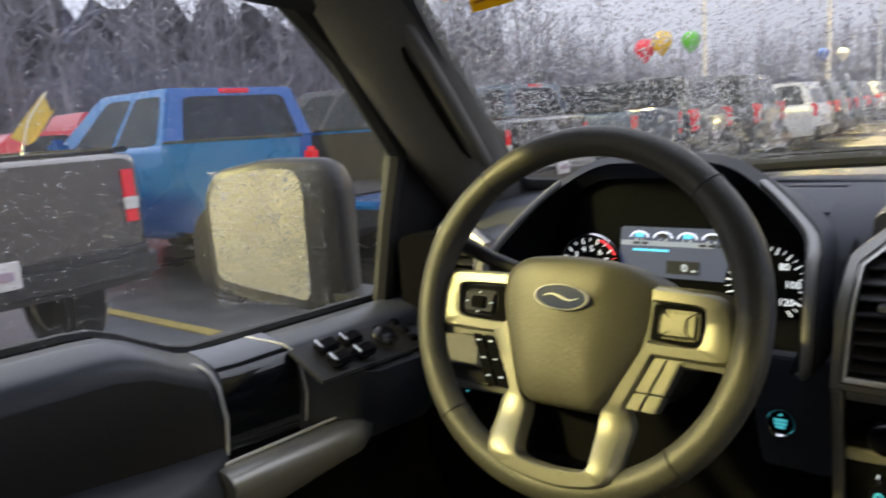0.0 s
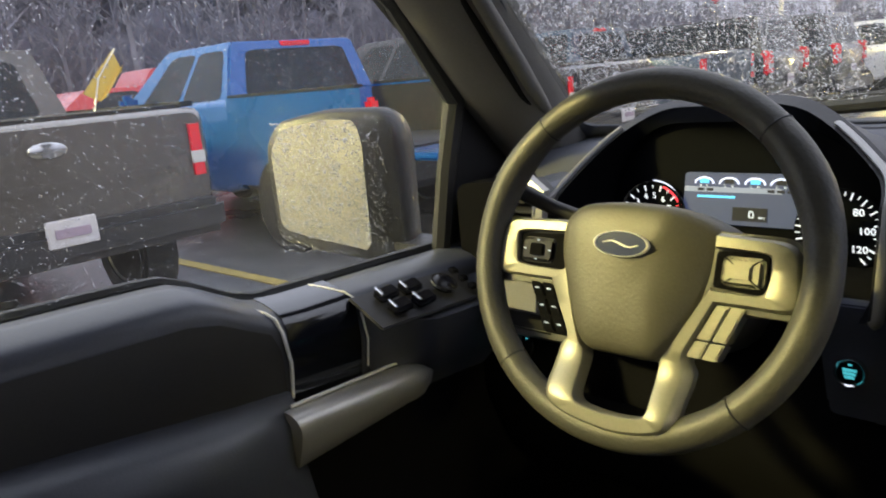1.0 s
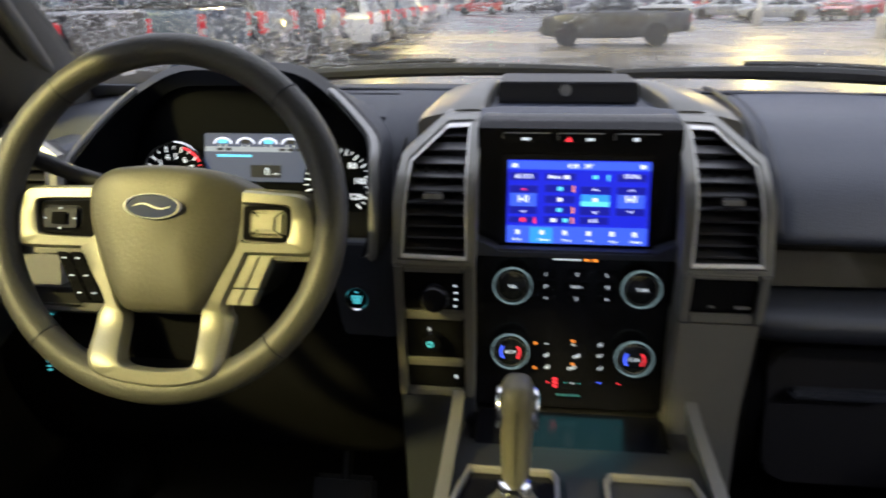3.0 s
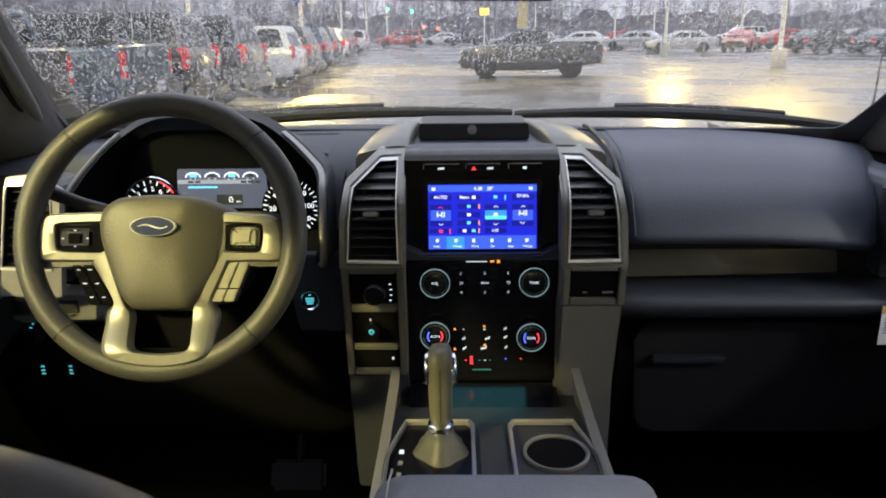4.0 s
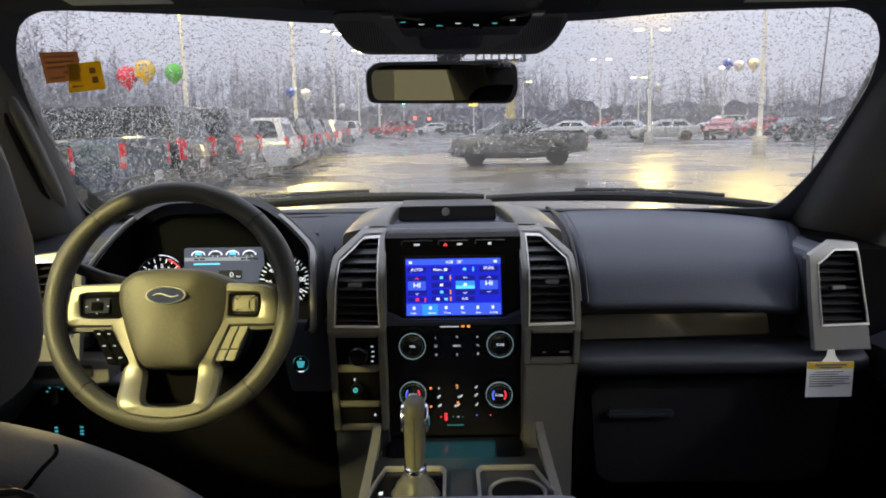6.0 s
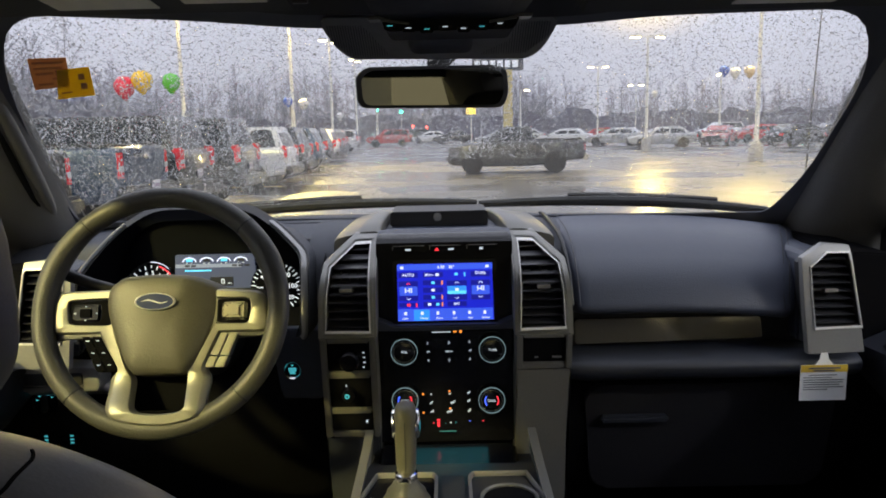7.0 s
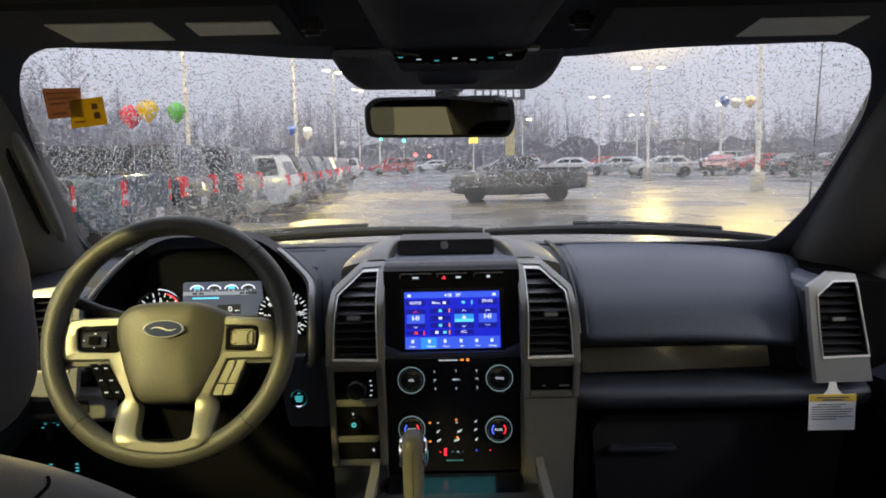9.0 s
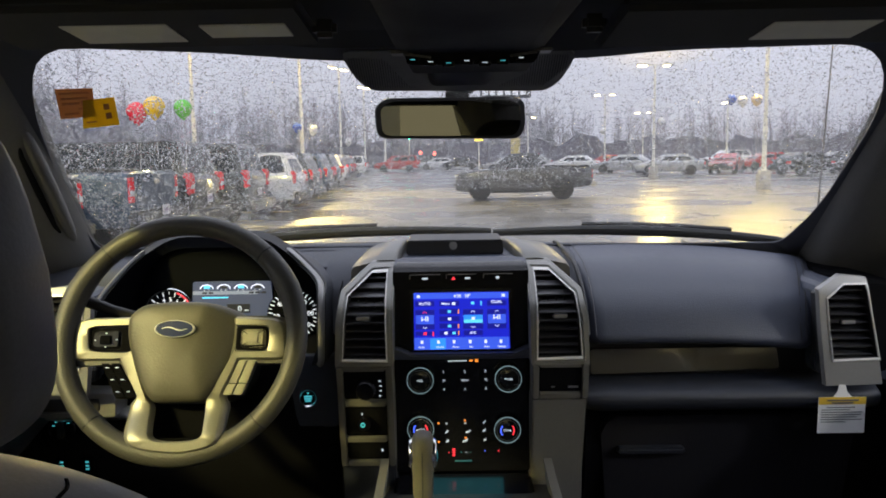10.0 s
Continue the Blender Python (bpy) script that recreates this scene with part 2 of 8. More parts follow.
def box(bm, c, s, r=0.0, m=None, seg=2):
    g = bmesh.ops.create_cube(bm, size=1.0)["verts"]
    for v in g:
        v.co = Vector((v.co.x * s[0], v.co.y * s[1], v.co.z * s[2]))
    if r:
        n0 = set(bm.verts) - set(g)
        bev(bm, g, r, seg)
        g = [v for v in bm.verts if v not in n0]
    t = Matrix.Translation(c) @ (m or Matrix())
    for v in g:
        v.co = t @ v.co
    return bm


def B():
    return bmesh.new()


def boxed(c, s, r=0.0, m=None):
    return box(B(), c, s, r, m)


def prism(pts, y0, y1, r=0.0, bm=None, seg=2):
    """Outline in (x, z), extruded from y0 to y1."""
    bm = bm or B()
    n0 = set(bm.verts)
    a = [bm.verts.new((x, y0, z)) for x, z in pts]
    b = [bm.verts.new((x, y1, z)) for x, z in pts]
    bm.faces.new(a)
    bm.faces.new(b[::-1])
    for i in range(len(a)):
        j = (i + 1) % len(a)
        bm.faces.new((a[i], a[j], b[j], b[i]))
    if r:
        bev(bm, a + b, r, seg)
    return bm


def rounded(pts, radii, n=4):
    """A polygon with its corners rounded."""
    out = []
    k = len(pts)
    for i in range(k):
        p, a, b = Vector(pts[i]), Vector(pts[i - 1]), Vector(pts[(i + 1) % k])
        r = radii[i] if isinstance(radii, (list, tuple)) else radii
        da, db = (a - p), (b - p)
        r = min(r, da.length * 0.49, db.length * 0.49)
        s, e = p + da.normalized() * r, p + db.normalized() * r
        for q in range(n + 1):
            t = q / n
            out.append(tuple((1 - t) ** 2 * s + 2 * t * (1 - t) * p + t * t * e))
    return out


def ringed(outer, inner, y0, y1, r=0.0):
    """A frame between two outlines of equal count, in (x, z), from y0 to y1."""
    bm = B()
    n = len(outer)
    L = [[bm.verts.new((x, y, z)) for x, z in ps] for ps, y in ((outer, y0), (inner, y0), (inner, y1), (outer, y1))]
    for a in range(4):
        for i in range(n):
            j = (i + 1) % n
            bm.faces.new((L[a][i], L[a][j], L[(a + 1) % 4][j], L[(a + 1) % 4][i]))
    if r:
        es = [e for e in bm.edges if any(e.verts[0] in L[a] and e.verts[1] in L[a] for a in (0, 1))]
        bmesh.ops.bevel(bm, geom=es, offset=r, segments=2, affect="EDGES", clamp_overlap=True)
    return bm


def drape(bm, f, cuts=()):
    """Cut at heights z and shift y by f(z)."""
    for z in cuts:
        bmesh.ops.bisect_plane(bm, geom=bm.verts[:] + bm.edges[:] + bm.faces[:], plane_co=(0, 0, z), plane_no=(0, 0, 1))
    for v in bm.verts:
        v.co.y += f(v.co.z)
    return bm


def loft(rows, closed=True, caps=True, bm=None):
    """Skin through rows of points, all of one length."""
    bm = bm or B()
    L = [[bm.verts.new(p) for p in row] for row in rows]
    n = len(L[0])
    for a, b in zip(L, L[1:]):
        for i in range(n if closed else n - 1):
            j = (i + 1) % n
            bm.faces.new((a[i], a[j], b[j], b[i]))
    if caps and closed:
        bm.faces.new(L[0])
        bm.faces.new(L[-1][::-1])
    return bm


def tube(pts, r, seg=8, closed=False, bm=None, flat=1.0):
    """A round bar along points; r may be one number or one for each point."""
    pts = [Vector(p) for p in pts]
    k = len(pts)
    rows = []
    up = Vector((0.13, 0.29, 0.95)).normalized()
    for i, p in enumerate(pts):
        a = pts[i - 1] if (i or closed) else p
        b = pts[(i + 1) % k] if (i < k - 1 or closed) else p
        d = (b - a).normalized()
        s = d.cross(up).normalized()
        u = s.cross(d)
        up = u
        rad = r[i] if isinstance(r, (list, tuple)) else r
        rows.append([p + (s * math.cos(q) + u * flat * math.sin(q)) * rad for q in (2 * math.pi * j / seg for j in range(seg))])
    if closed:
        rows.append(rows[0])
        bm2 = loft(rows, True, False, bm)
        bmesh.ops.remove_doubles(bm2, verts=bm2.verts, dist=1e-6)
        return bm2
    return loft(rows, True, True, bm)


def lathe(profile, m, seg=24, bm=None, ring=False):
    """(radius, height) turned round z, then placed by m; ring closes the profile on itself."""
    if ring:
        profile = list(profile) + [profile[0]]
    rows = [[m @ Vector((max(r, 1e-5) * math.cos(a), max(r, 1e-5) * math.sin(a), h)) for a in (2 * math.pi * i / seg for i in range(seg))] for r, h in profile]
    if ring:
        bm = loft(rows, True, False, bm)
        bmesh.ops.remove_doubles(bm, verts=bm.verts, dist=1e-6)
        return bm
    return loft(rows, True, True, bm)


def blob(c, s, p=0.5, nu=24, nv=14, bm=None, shape=None):
    """A rounded cushion: a superellipsoid of half sizes s."""
    f = lambda w, e: math.copysign(abs(w) ** e, w)
    rows = []
    for i in range(nv + 1):
        v = -math.pi / 2 + math.pi * (i + 0.02) / (nv + 0.04)
        row = []
        for j in range(nu):
            u = 2 * math.pi * j / nu
            q = Vector((f(math.cos(v), p) * f(math.cos(u), p), f(math.cos(v), p) * f(math.sin(u), p), f(math.sin(v), p)))
            q = Vector((q.x * s[0], q.y * s[1], q.z * s[2]))
            row.append(Vector(c) + (shape(q) if shape else q))
        rows.append(row)
    return loft(rows, True, True, bm)


def text(name, body, size, m, material, parent, depth=0.0003):
    """Lettering as a mesh, centred, facing the pose's +z."""
    c = bpy.data.curves.new(name, "FONT")
    c.body, c.size, c.align_x, c.align_y, c.extrude = body, size, "CENTER", "CENTER", depth
    c.resolution_u = 2
    c.offset = size * 0.02
    o = bpy.data.objects.new(name, c)
    scene.collection.objects.link(o)
    dg = bpy.context.evaluated_depsgraph_get()
    me = bpy.data.meshes.new_from_object(o.evaluated_get(dg))
    bpy.data.objects.remove(o)
    me.transform(WORLD[parent.name].inverted() @ m)
    me.materials.clear()
    me.materials.append(material)
    t = new(name, me)
    t.parent = parent
    WORLD[t.name] = WORLD[parent.name]
    return t


def facing(x, y, z, lean=0.0):
    """A pose whose +z looks back at the seats and +y up; lean tips its face up."""
    return pose(x, y, z, 90 - lean, 0, 0)

# ---------------------------------------------------------------- outside: ground, trees, lamps
def sheet(name, x0, x1, y0, y1, z, material, label, category, n=1):
    bm = B()
    g = [[bm.verts.new((x0 + (x1 - x0) * i / n, y0 + (y1 - y0) * j / n, z)) for j in range(n + 1)] for i in range(n + 1)]
    for i in range(n):
        for j in range(n):
            bm.faces.new((g[i][j], g[i + 1][j], g[i + 1][j + 1], g[i][j + 1]))
    o = new(name, finish(name, bm, material))
    return tagged(o, label, category, kind="structure")


sheet("ground", -900, 900, -900, 900, 0.0, M_ASPHALT, "dark wet asphalt of a rainy parking lot", "ground")

M_PAINT_LINE = mat("worn_yellow_line_paint", (0.50, 0.38, 0.10), 0.35, vary=0.35, wear=9, scale=30)
lot = thing("parking_lines", (-7.5, 8, 0), "worn painted parking bay lines on wet asphalt", "road marking", kind="structure")
for i, yy in enumerate((-0.3, 3.1, 6.35, 9.3, 11.9, 14.8, 18.2, 21.4, 24.6)):
    part("line", boxed((-7.4, yy, 0.004), (5.2, 0.11, 0.008)), M_PAINT_LINE, lot)

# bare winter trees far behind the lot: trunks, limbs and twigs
# Pale bluish base: distance haze is put into the twig colour.
M_WOODS = mat("hazy_woods_twigs", (0.23, 0.22, 0.25), 0.95, vary=0.3, wear=0.4, scale=3)


def far_woods(name, a, b, height, rows, seed, density=1.6):
    """A belt of bare trees between two places, thin twigs all through."""
    rnd = random.Random(seed)
    verts, faces = [], []

    def stick(p, q, w):
        d = (q - p)
        s = d.cross(Vector((rnd.uniform(-1, 1), rnd.uniform(-1, 1), rnd.uniform(-1, 1)))).normalized() * w
        t = d.cross(s).normalized() * w
        k = len(verts)
        verts.extend([p + s, p - s * 0.5 + t, p - s * 0.5 - t, q])
        faces.extend([(k, k + 1, k + 3), (k + 1, k + 2, k + 3), (k + 2, k, k + 3)])

    a, b = Vector(a), Vector(b)
    count = int((b - a).length / density * rows)
    side = Vector((-(b - a).y, (b - a).x, 0)).normalized()
    for i in range(count):
        p = a.lerp(b, rnd.random()) + side * rnd.uniform(-12, 12)
        h = height * rnd.uniform(0.6, 1.15)
        top = p + Vector((rnd.uniform(-0.8, 0.8), rnd.uniform(-0.8, 0.8), h))
        stick(p, top, 0.085 * h / 8)
        for j in range(24):
            t = rnd.uniform(0.12, 0.95)
            q = p.lerp(top, t)
            ang, ln = rnd.uniform(0, 6.28), h * (1.05 - t) * rnd.uniform(0.25, 0.55)
            e = q + Vector((math.cos(ang) * ln * 0.6, math.sin(ang) * ln * 0.6, ln * rnd.uniform(0.3, 0.9)))
            stick(q, e, 0.026 * h / 8)
            for k in range(4):
                m = q.lerp(e, rnd.uniform(0.3, 0.9))
                stick(m, m + Vector((rnd.uniform(-1, 1), rnd.uniform(-1, 1), rnd.uniform(0.1, 1))) * ln * 0.5, 0.018 * h / 8)
    me = bpy.data.meshes.new(name)
    me.from_pydata(verts, [], faces)
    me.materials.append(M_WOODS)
    o = new(name, me)
    return tagged(o, "far belt of bare dark winter trees behind the lot", "trees", kind="stuff")


far_woods("woods", (-70, 118, 0), (20, 135, 0), 11.5, 4.5, 3)
far_woods("woods", (10, 135, 0), (110, 112, 0), 9.0, 4.5, 4)
far_woods("woods", (-46, -12, 0), (-40, 60, 0), 13, 6.5, 5)
far_woods("woods", (-42, 55, 0), (-60, 125, 0), 10.5, 4.0, 6)
far_woods("woods", (105, 115, 0), (90, 20, 0), 9, 3.0, 8)
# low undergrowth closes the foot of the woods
# Haze over the undergrowth is put into this base as well.
M_BRUSH = mat("hazy_brush", (0.165, 0.158, 0.20), 0.95, vary=0.4, wear=0.3, scale=2, grain=0.6)


def brush(a, b, h, seed):
    rnd = random.Random(seed)
    bm = B()
    a, b = Vector(a), Vector(b)
    n = int((b - a).length / 1.2)
    lo, hi = [], []
    for i in range(n + 1):
        p = a.lerp(b, i / n)
        lo.append((p.x, p.y, 0))
        hi.append((p.x, p.y, h * (0.72 + 0.26 * noise.noise((i * 0.23, seed, 0)) + rnd.uniform(-0.12, 0.12))))
    loft([lo, hi, [(x, y + 3, z * 0.6) for x, y, z in hi]], closed=False, caps=False, bm=bm)
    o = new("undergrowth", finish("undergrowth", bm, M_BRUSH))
    return tagged(o, "dark low undergrowth at the foot of the woods", "bushes", kind="stuff")


brush((-75, 122, 0), (115, 124, 0), 5.2, 1)
brush((-48, -18, 0), (-48, 66, 0), 14.0, 2)
brush((-44, 60, 0), (-72, 125, 0), 6.0, 3)
brush((110, 122, 0), (95, 10, 0), 6.0, 4)

# Light of the heads on their poles is put into this pale base.
M_POLE = mat("pale_lit_pole", (0.78, 0.76, 0.68), 0.45, metal=0.2, vary=0.1)
M_POLE_BASE = mat("concrete_pole_base", (0.35, 0.34, 0.32), 0.9, grain=0.5, scale=30)
M_LAMP_HOT = glow("lamp_lens", (1.0, 0.80, 0.38), 45.0)


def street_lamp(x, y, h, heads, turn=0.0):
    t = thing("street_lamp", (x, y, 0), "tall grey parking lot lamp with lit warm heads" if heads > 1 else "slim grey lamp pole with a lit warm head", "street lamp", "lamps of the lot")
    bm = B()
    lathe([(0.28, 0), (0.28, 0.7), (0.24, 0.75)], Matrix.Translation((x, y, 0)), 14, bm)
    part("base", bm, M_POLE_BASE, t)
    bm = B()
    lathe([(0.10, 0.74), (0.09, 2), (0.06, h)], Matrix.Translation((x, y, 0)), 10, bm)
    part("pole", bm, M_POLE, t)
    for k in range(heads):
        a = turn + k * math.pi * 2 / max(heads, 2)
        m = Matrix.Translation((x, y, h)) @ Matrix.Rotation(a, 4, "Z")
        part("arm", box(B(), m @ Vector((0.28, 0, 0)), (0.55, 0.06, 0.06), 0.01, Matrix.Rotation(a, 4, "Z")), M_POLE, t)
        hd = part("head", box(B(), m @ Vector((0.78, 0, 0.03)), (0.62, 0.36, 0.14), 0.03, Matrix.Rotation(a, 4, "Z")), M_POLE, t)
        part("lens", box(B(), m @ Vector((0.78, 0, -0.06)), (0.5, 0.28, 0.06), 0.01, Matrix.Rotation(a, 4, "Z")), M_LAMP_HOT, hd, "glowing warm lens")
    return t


# The last three posts are added out of view to carry the area lights.
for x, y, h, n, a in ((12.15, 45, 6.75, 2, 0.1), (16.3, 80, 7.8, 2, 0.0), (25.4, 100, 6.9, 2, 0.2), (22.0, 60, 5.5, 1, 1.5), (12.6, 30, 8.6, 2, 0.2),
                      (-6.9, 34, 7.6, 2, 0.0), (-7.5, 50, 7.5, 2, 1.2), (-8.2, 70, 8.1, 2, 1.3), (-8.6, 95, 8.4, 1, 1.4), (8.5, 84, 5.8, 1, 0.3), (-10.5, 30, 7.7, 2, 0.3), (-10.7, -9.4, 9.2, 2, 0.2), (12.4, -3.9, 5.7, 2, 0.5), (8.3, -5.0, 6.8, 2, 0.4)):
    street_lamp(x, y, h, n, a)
lamp("lot_lamp_right", "SPOT", look((12.2, 44, 6.6), (10, 34, 0)), 2500, SODIUM, 0.25, 140)
lamp("lot_lamp_near", "SPOT", look((12.6, 30, 8.4), (11.0, 27, 0)), 9000, SODIUM, 0.25, 106)
lamp("lot_lamp_left", "SPOT", look((-6.9, 34, 7.4), (-5, 31, 0)), 17000, SODIUM, 0.25, 106)
lamp("lot_lamp_row", "SPOT", look((-10.5, 30, 7.4), (-8, 26, 0)), 14000, SODIUM, 0.25, 106)

# ---------------------------------------------------------------- vehicles
M_TYRE = mat("tyre", (0.018, 0.018, 0.018), 0.75, grain=0.5, scale=60)
M_RIM = mat("alloy_rim", (0.35, 0.35, 0.36), 0.3, metal=0.9)
M_CARGLASS = mat("dark_car_glass", (0.012, 0.015, 0.018), 0.1, spec=0.35, vary=0.3)
# Unlit lenses: a faint emission is put in to lift their red.
M_TAIL = mat("red_tail_lens", (0.62, 0.012, 0.02), 0.15, coat=0.6, emit=(1.0, 0.03, 0.06), power=0.16)
M_TAIL_WHITE = mat("clear_lamp_lens", (0.6, 0.6, 0.6), 0.12, coat=0.6)
M_BUMPER = mat("dark_bumper", (0.05, 0.05, 0.052), 0.35, metal=0.3)
M_BUMPER_CHROME = mat("chrome_bumper", (0.55, 0.55, 0.56), 0.2, metal=1.0)
M_LINER = mat("black_bed_liner", (0.014, 0.014, 0.015), 0.8, grain=0.5, scale=80)
M_PLATE = mat("pale_plate", (0.62, 0.60, 0.62), 0.4)
M_PLATE_BAR = mat("plate_bar", (0.36, 0.28, 0.36), 0.5)


def paint(name, c, metal=0.3):
    return mat(name, c, 0.28, metal=metal, coat=0.8, vary=0.06, wear=2.0, scale=60, grain=0.02)


PAINTS = {
    "grey": paint("brown_grey_paint", (0.105, 0.096, 0.088)),
    "blue": paint("bright_blue_paint", (0.010, 0.098, 0.36), 0.2),
    "black": paint("black_paint", (0.018, 0.018, 0.02)),
    "charcoal": paint("charcoal_paint", (0.045, 0.047, 0.052)),
    "white": paint("white_paint", (0.68, 0.68, 0.67), 0.0),
    "silver": paint("silver_paint", (0.42, 0.43, 0.44), 0.5),
    "red": paint("red_paint", (0.42, 0.015, 0.02), 0.1),
    "navy": paint("slate_blue_paint", (0.05, 0.08, 0.13), 0.3),
}


def wheel(t, x, y, r, w):
    m = Matrix.Translation((x, y, r)) @ Matrix.Rotation(math.pi / 2, 4, "Y")
    tyre = part("wheel", lathe([(r * 0.62, -w / 2), (r * 0.93, -w / 2), (r, -w / 2 + 0.04), (r, w / 2 - 0.04), (r * 0.93, w / 2), (r * 0.62, w / 2)], m, 24, ring=True), M_TYRE, t, "black tyre on an alloy rim")
    part("rim", lathe([(0.03, -w * 0.42), (r * 0.2, -w * 0.42), (r * 0.25, -w * 0.3), (r * 0.5, -w * 0.34), (r * 0.63, -w * 0.47), (r * 0.63, w * 0.47), (r * 0.5, w * 0.34), (r * 0.25, w * 0.3), (r * 0.2, w * 0.42), (0.03, w * 0.42)], m, 16), M_RIM, tyre)


def quad_on(face, u0, u1, v0, v1, out, thick, n=1):
    """A slab on part of a four-cornered face (a, b at its foot, c, d above), a little proud."""
    a, b, c, d = (Vector(p) for p in face)
    nrm = (b - a).cross(d - a).normalized()
    P = lambda u, v: (a.lerp(b, u)).lerp(d.lerp(c, u), v)
    ps = [P(u, v) for u, v in rounded([(u0, v0), (u1, v0), (u1, v1), (u0, v1)], 0.08, 3)]
    bm = B()
    top = [bm.verts.new(p + nrm * out) for p in ps]
    low = [bm.verts.new(p + nrm * (out - thick)) for p in ps]
    bm.faces.new(top)
    bm.faces.new(low[::-1])
    for i in range(len(ps)):
        j = (i + 1) % len(ps)
        bm.faces.new((top[i], top[j], low[j], low[i]))
    return bm


def section(w, z0, z1, y, r=0.12, crown=0.0):
    pts = rounded([(-w * 0.96, z0), (w * 0.96, z0), (w, z0 + (z1 - z0) * 0.55), (w * 0.985, z1), (-w * 0.985, z1), (-w, z0 + (z1 - z0) * 0.55)], [r * 0.6, r * 0.6, r, r * 0.7, r * 0.7, r], 3)
    return [Vector((x, y, z)) for x, z in pts]


def vehicle(name, label, category, colour, spec, group="parked vehicles", plate=True, chrome=False, gate_down=False):
    """A car with its rear at y = 0 and its nose towards +y."""
    t = thing(name, (0, 0, 0), label, category, group)
    P = PAINTS[colour]
    ends = [(1.95, 1.0, 0.52, 1.40)] + [b for b in spec["body"] if b[0] > 2.0] if gate_down else spec["body"]
    part("body", loft([section(w, z0, z1, y) for y, w, z0, z1 in ends]), P, t)
    (b0, b1, zb, wb), (t0, t1, zt, wt) = spec["cab_low"], spec["cab_top"]
    A = lambda x, y, z: Vector((x, y, z))
    low = [A(-wb, b0, zb), A(wb, b0, zb), A(wb, b1, zb), A(-wb, b1, zb)]
    top = [A(-wt, t0, zt), A(wt, t0, zt), A(wt, t1, zt), A(-wt, t1, zt)]
    bm = loft([low, [l.lerp(q, 0.9) + Vector((0, 0, 0.02)) for l, q in zip(low, top)], top])
    bev(bm, bm.verts[:], 0.10, 4)
    cab = part("cab", bm, P, t)
    rear = (low[0], low[1], top[1], top[0])
    right = (low[1], low[2], top[2], top[1])
    left = (low[3], low[0], top[0], top[3])
    front = (low[2], low[3], top[3], top[2])
    part("rear_window", quad_on(rear, 0.11, 0.89, 0.12, 0.86, 0.006, 0.02), M_CARGLASS, t)
    part("windscreen", quad_on(front, 0.07, 0.93, 0.08, 0.92, 0.006, 0.02), M_CARGLASS, t)
    for f, flip in ((right, False), (left, True)):
        for u0, u1 in spec["side_windows"]:
            if flip:
                u0, u1 = 1 - u1, 1 - u0
            part("side_window", quad_on(f, u0, u1, 0.10, 0.88, 0.006, 0.02), M_CARGLASS, t)
    L = spec["body"][-1][0]
    w = max(s[1] for s in spec["body"])
    for y in spec["axles"]:
        for s in (-1, 1):
            m = Matrix.Translation((s * (w - 0.10), y, spec["r"] + 0.02)) @ Matrix.Rotation(math.pi / 2, 4, "Y")
            part("wheel_arch", lathe([(0.02, -0.13), (spec["r"] * 1.09, -0.13), (spec["r"] * 1.09, 0.105), (0.02, 0.105)], m, 24), M_LINER, t)
            wheel(t, s * (w - 0.12), y, spec["r"], 0.26)
    z0, z1, tw = spec["tail"]
    for s in (-1, 1):
        o = part("tail_light", boxed((s * (w - 0.045 - tw / 2), 0.050, (z0 + z1) / 2), (tw, 0.14, z1 - z0), 0.03), M_TAIL, t, "red tail light lens")
        part("reversing_lens", boxed((s * (w - 0.045 - tw / 2), -0.021, z0 + (z1 - z0) * 0.38), (tw * 0.7, 0.012, (z1 - z0) * 0.2), 0.004), M_TAIL_WHITE, o)
        part("headlight", boxed((s * (w - 0.26), L - 0.06, spec["nose"]), (0.34, 0.14, 0.16), 0.04), M_TAIL_WHITE, t)
        part("door_mirror", boxed((s * (w + 0.09), b1 - 0.55, zb + 0.10), (0.20, 0.14, 0.19), 0.05), P if not chrome else M_BUMPER, t)
    part("rear_bumper", boxed((0, -0.05, spec["bumper"]), (2 * w - 0.08, 0.22, 0.22), 0.05), M_BUMPER_CHROME if chrome else M_BUMPER, t)
    part("front_bumper", boxed((0, L - 0.02, spec["bumper"]), (2 * w - 0.14, 0.2, 0.26), 0.06), M_BUMPER, t)
    part("grille", boxed((0, L - 0.03, spec["nose"] - 0.06), (1.0, 0.1, 0.26), 0.03), M_BUMPER, t)
    if spec.get("bed"):
        y0, y1, zt2 = spec["bed"]
        if gate_down:
            part("bed", boxed((0, (y0 + y1) / 2, 0.70), (2 * w - 0.2, y1 - y0 + 0.1, 0.36), 0.02), M_LINER, t, "open black bed with liner")
            for s in (-1, 1):
                part("bed_side", loft([[Vector((s * a, y, z)) for a, z in ((w - 0.13, 0.80), (w - 0.13, zt2), (w - 0.01, zt2), (w, 1.05), (w - 0.02, 0.58), (w - 0.13, 0.58))] for y in (0.02, 1.0, 1.97)]), P, t)
                part("bed_liner", boxed((s * (w - 0.142), 1.0, 1.10), (0.02, 1.94, 0.56), 0.005), M_LINER, t)
            gate = part("tailgate", boxed((0, -0.27, 0.84), (2 * w - 0.44, 0.56, 0.06), 0.02), P, t, "lowered tailgate")
        else:
            part("bed", boxed((0, (y0 + y1) / 2, zt2 - 0.03), (2 * w - 0.2, y1 - y0, 0.09), 0.02), M_LINER, t, "open black bed with liner")
            gate = part("tailgate", boxed((0, -0.012, zt2 - 0.34), (2 * w - 0.44, 0.06, 0.60), 0.025), P, t)
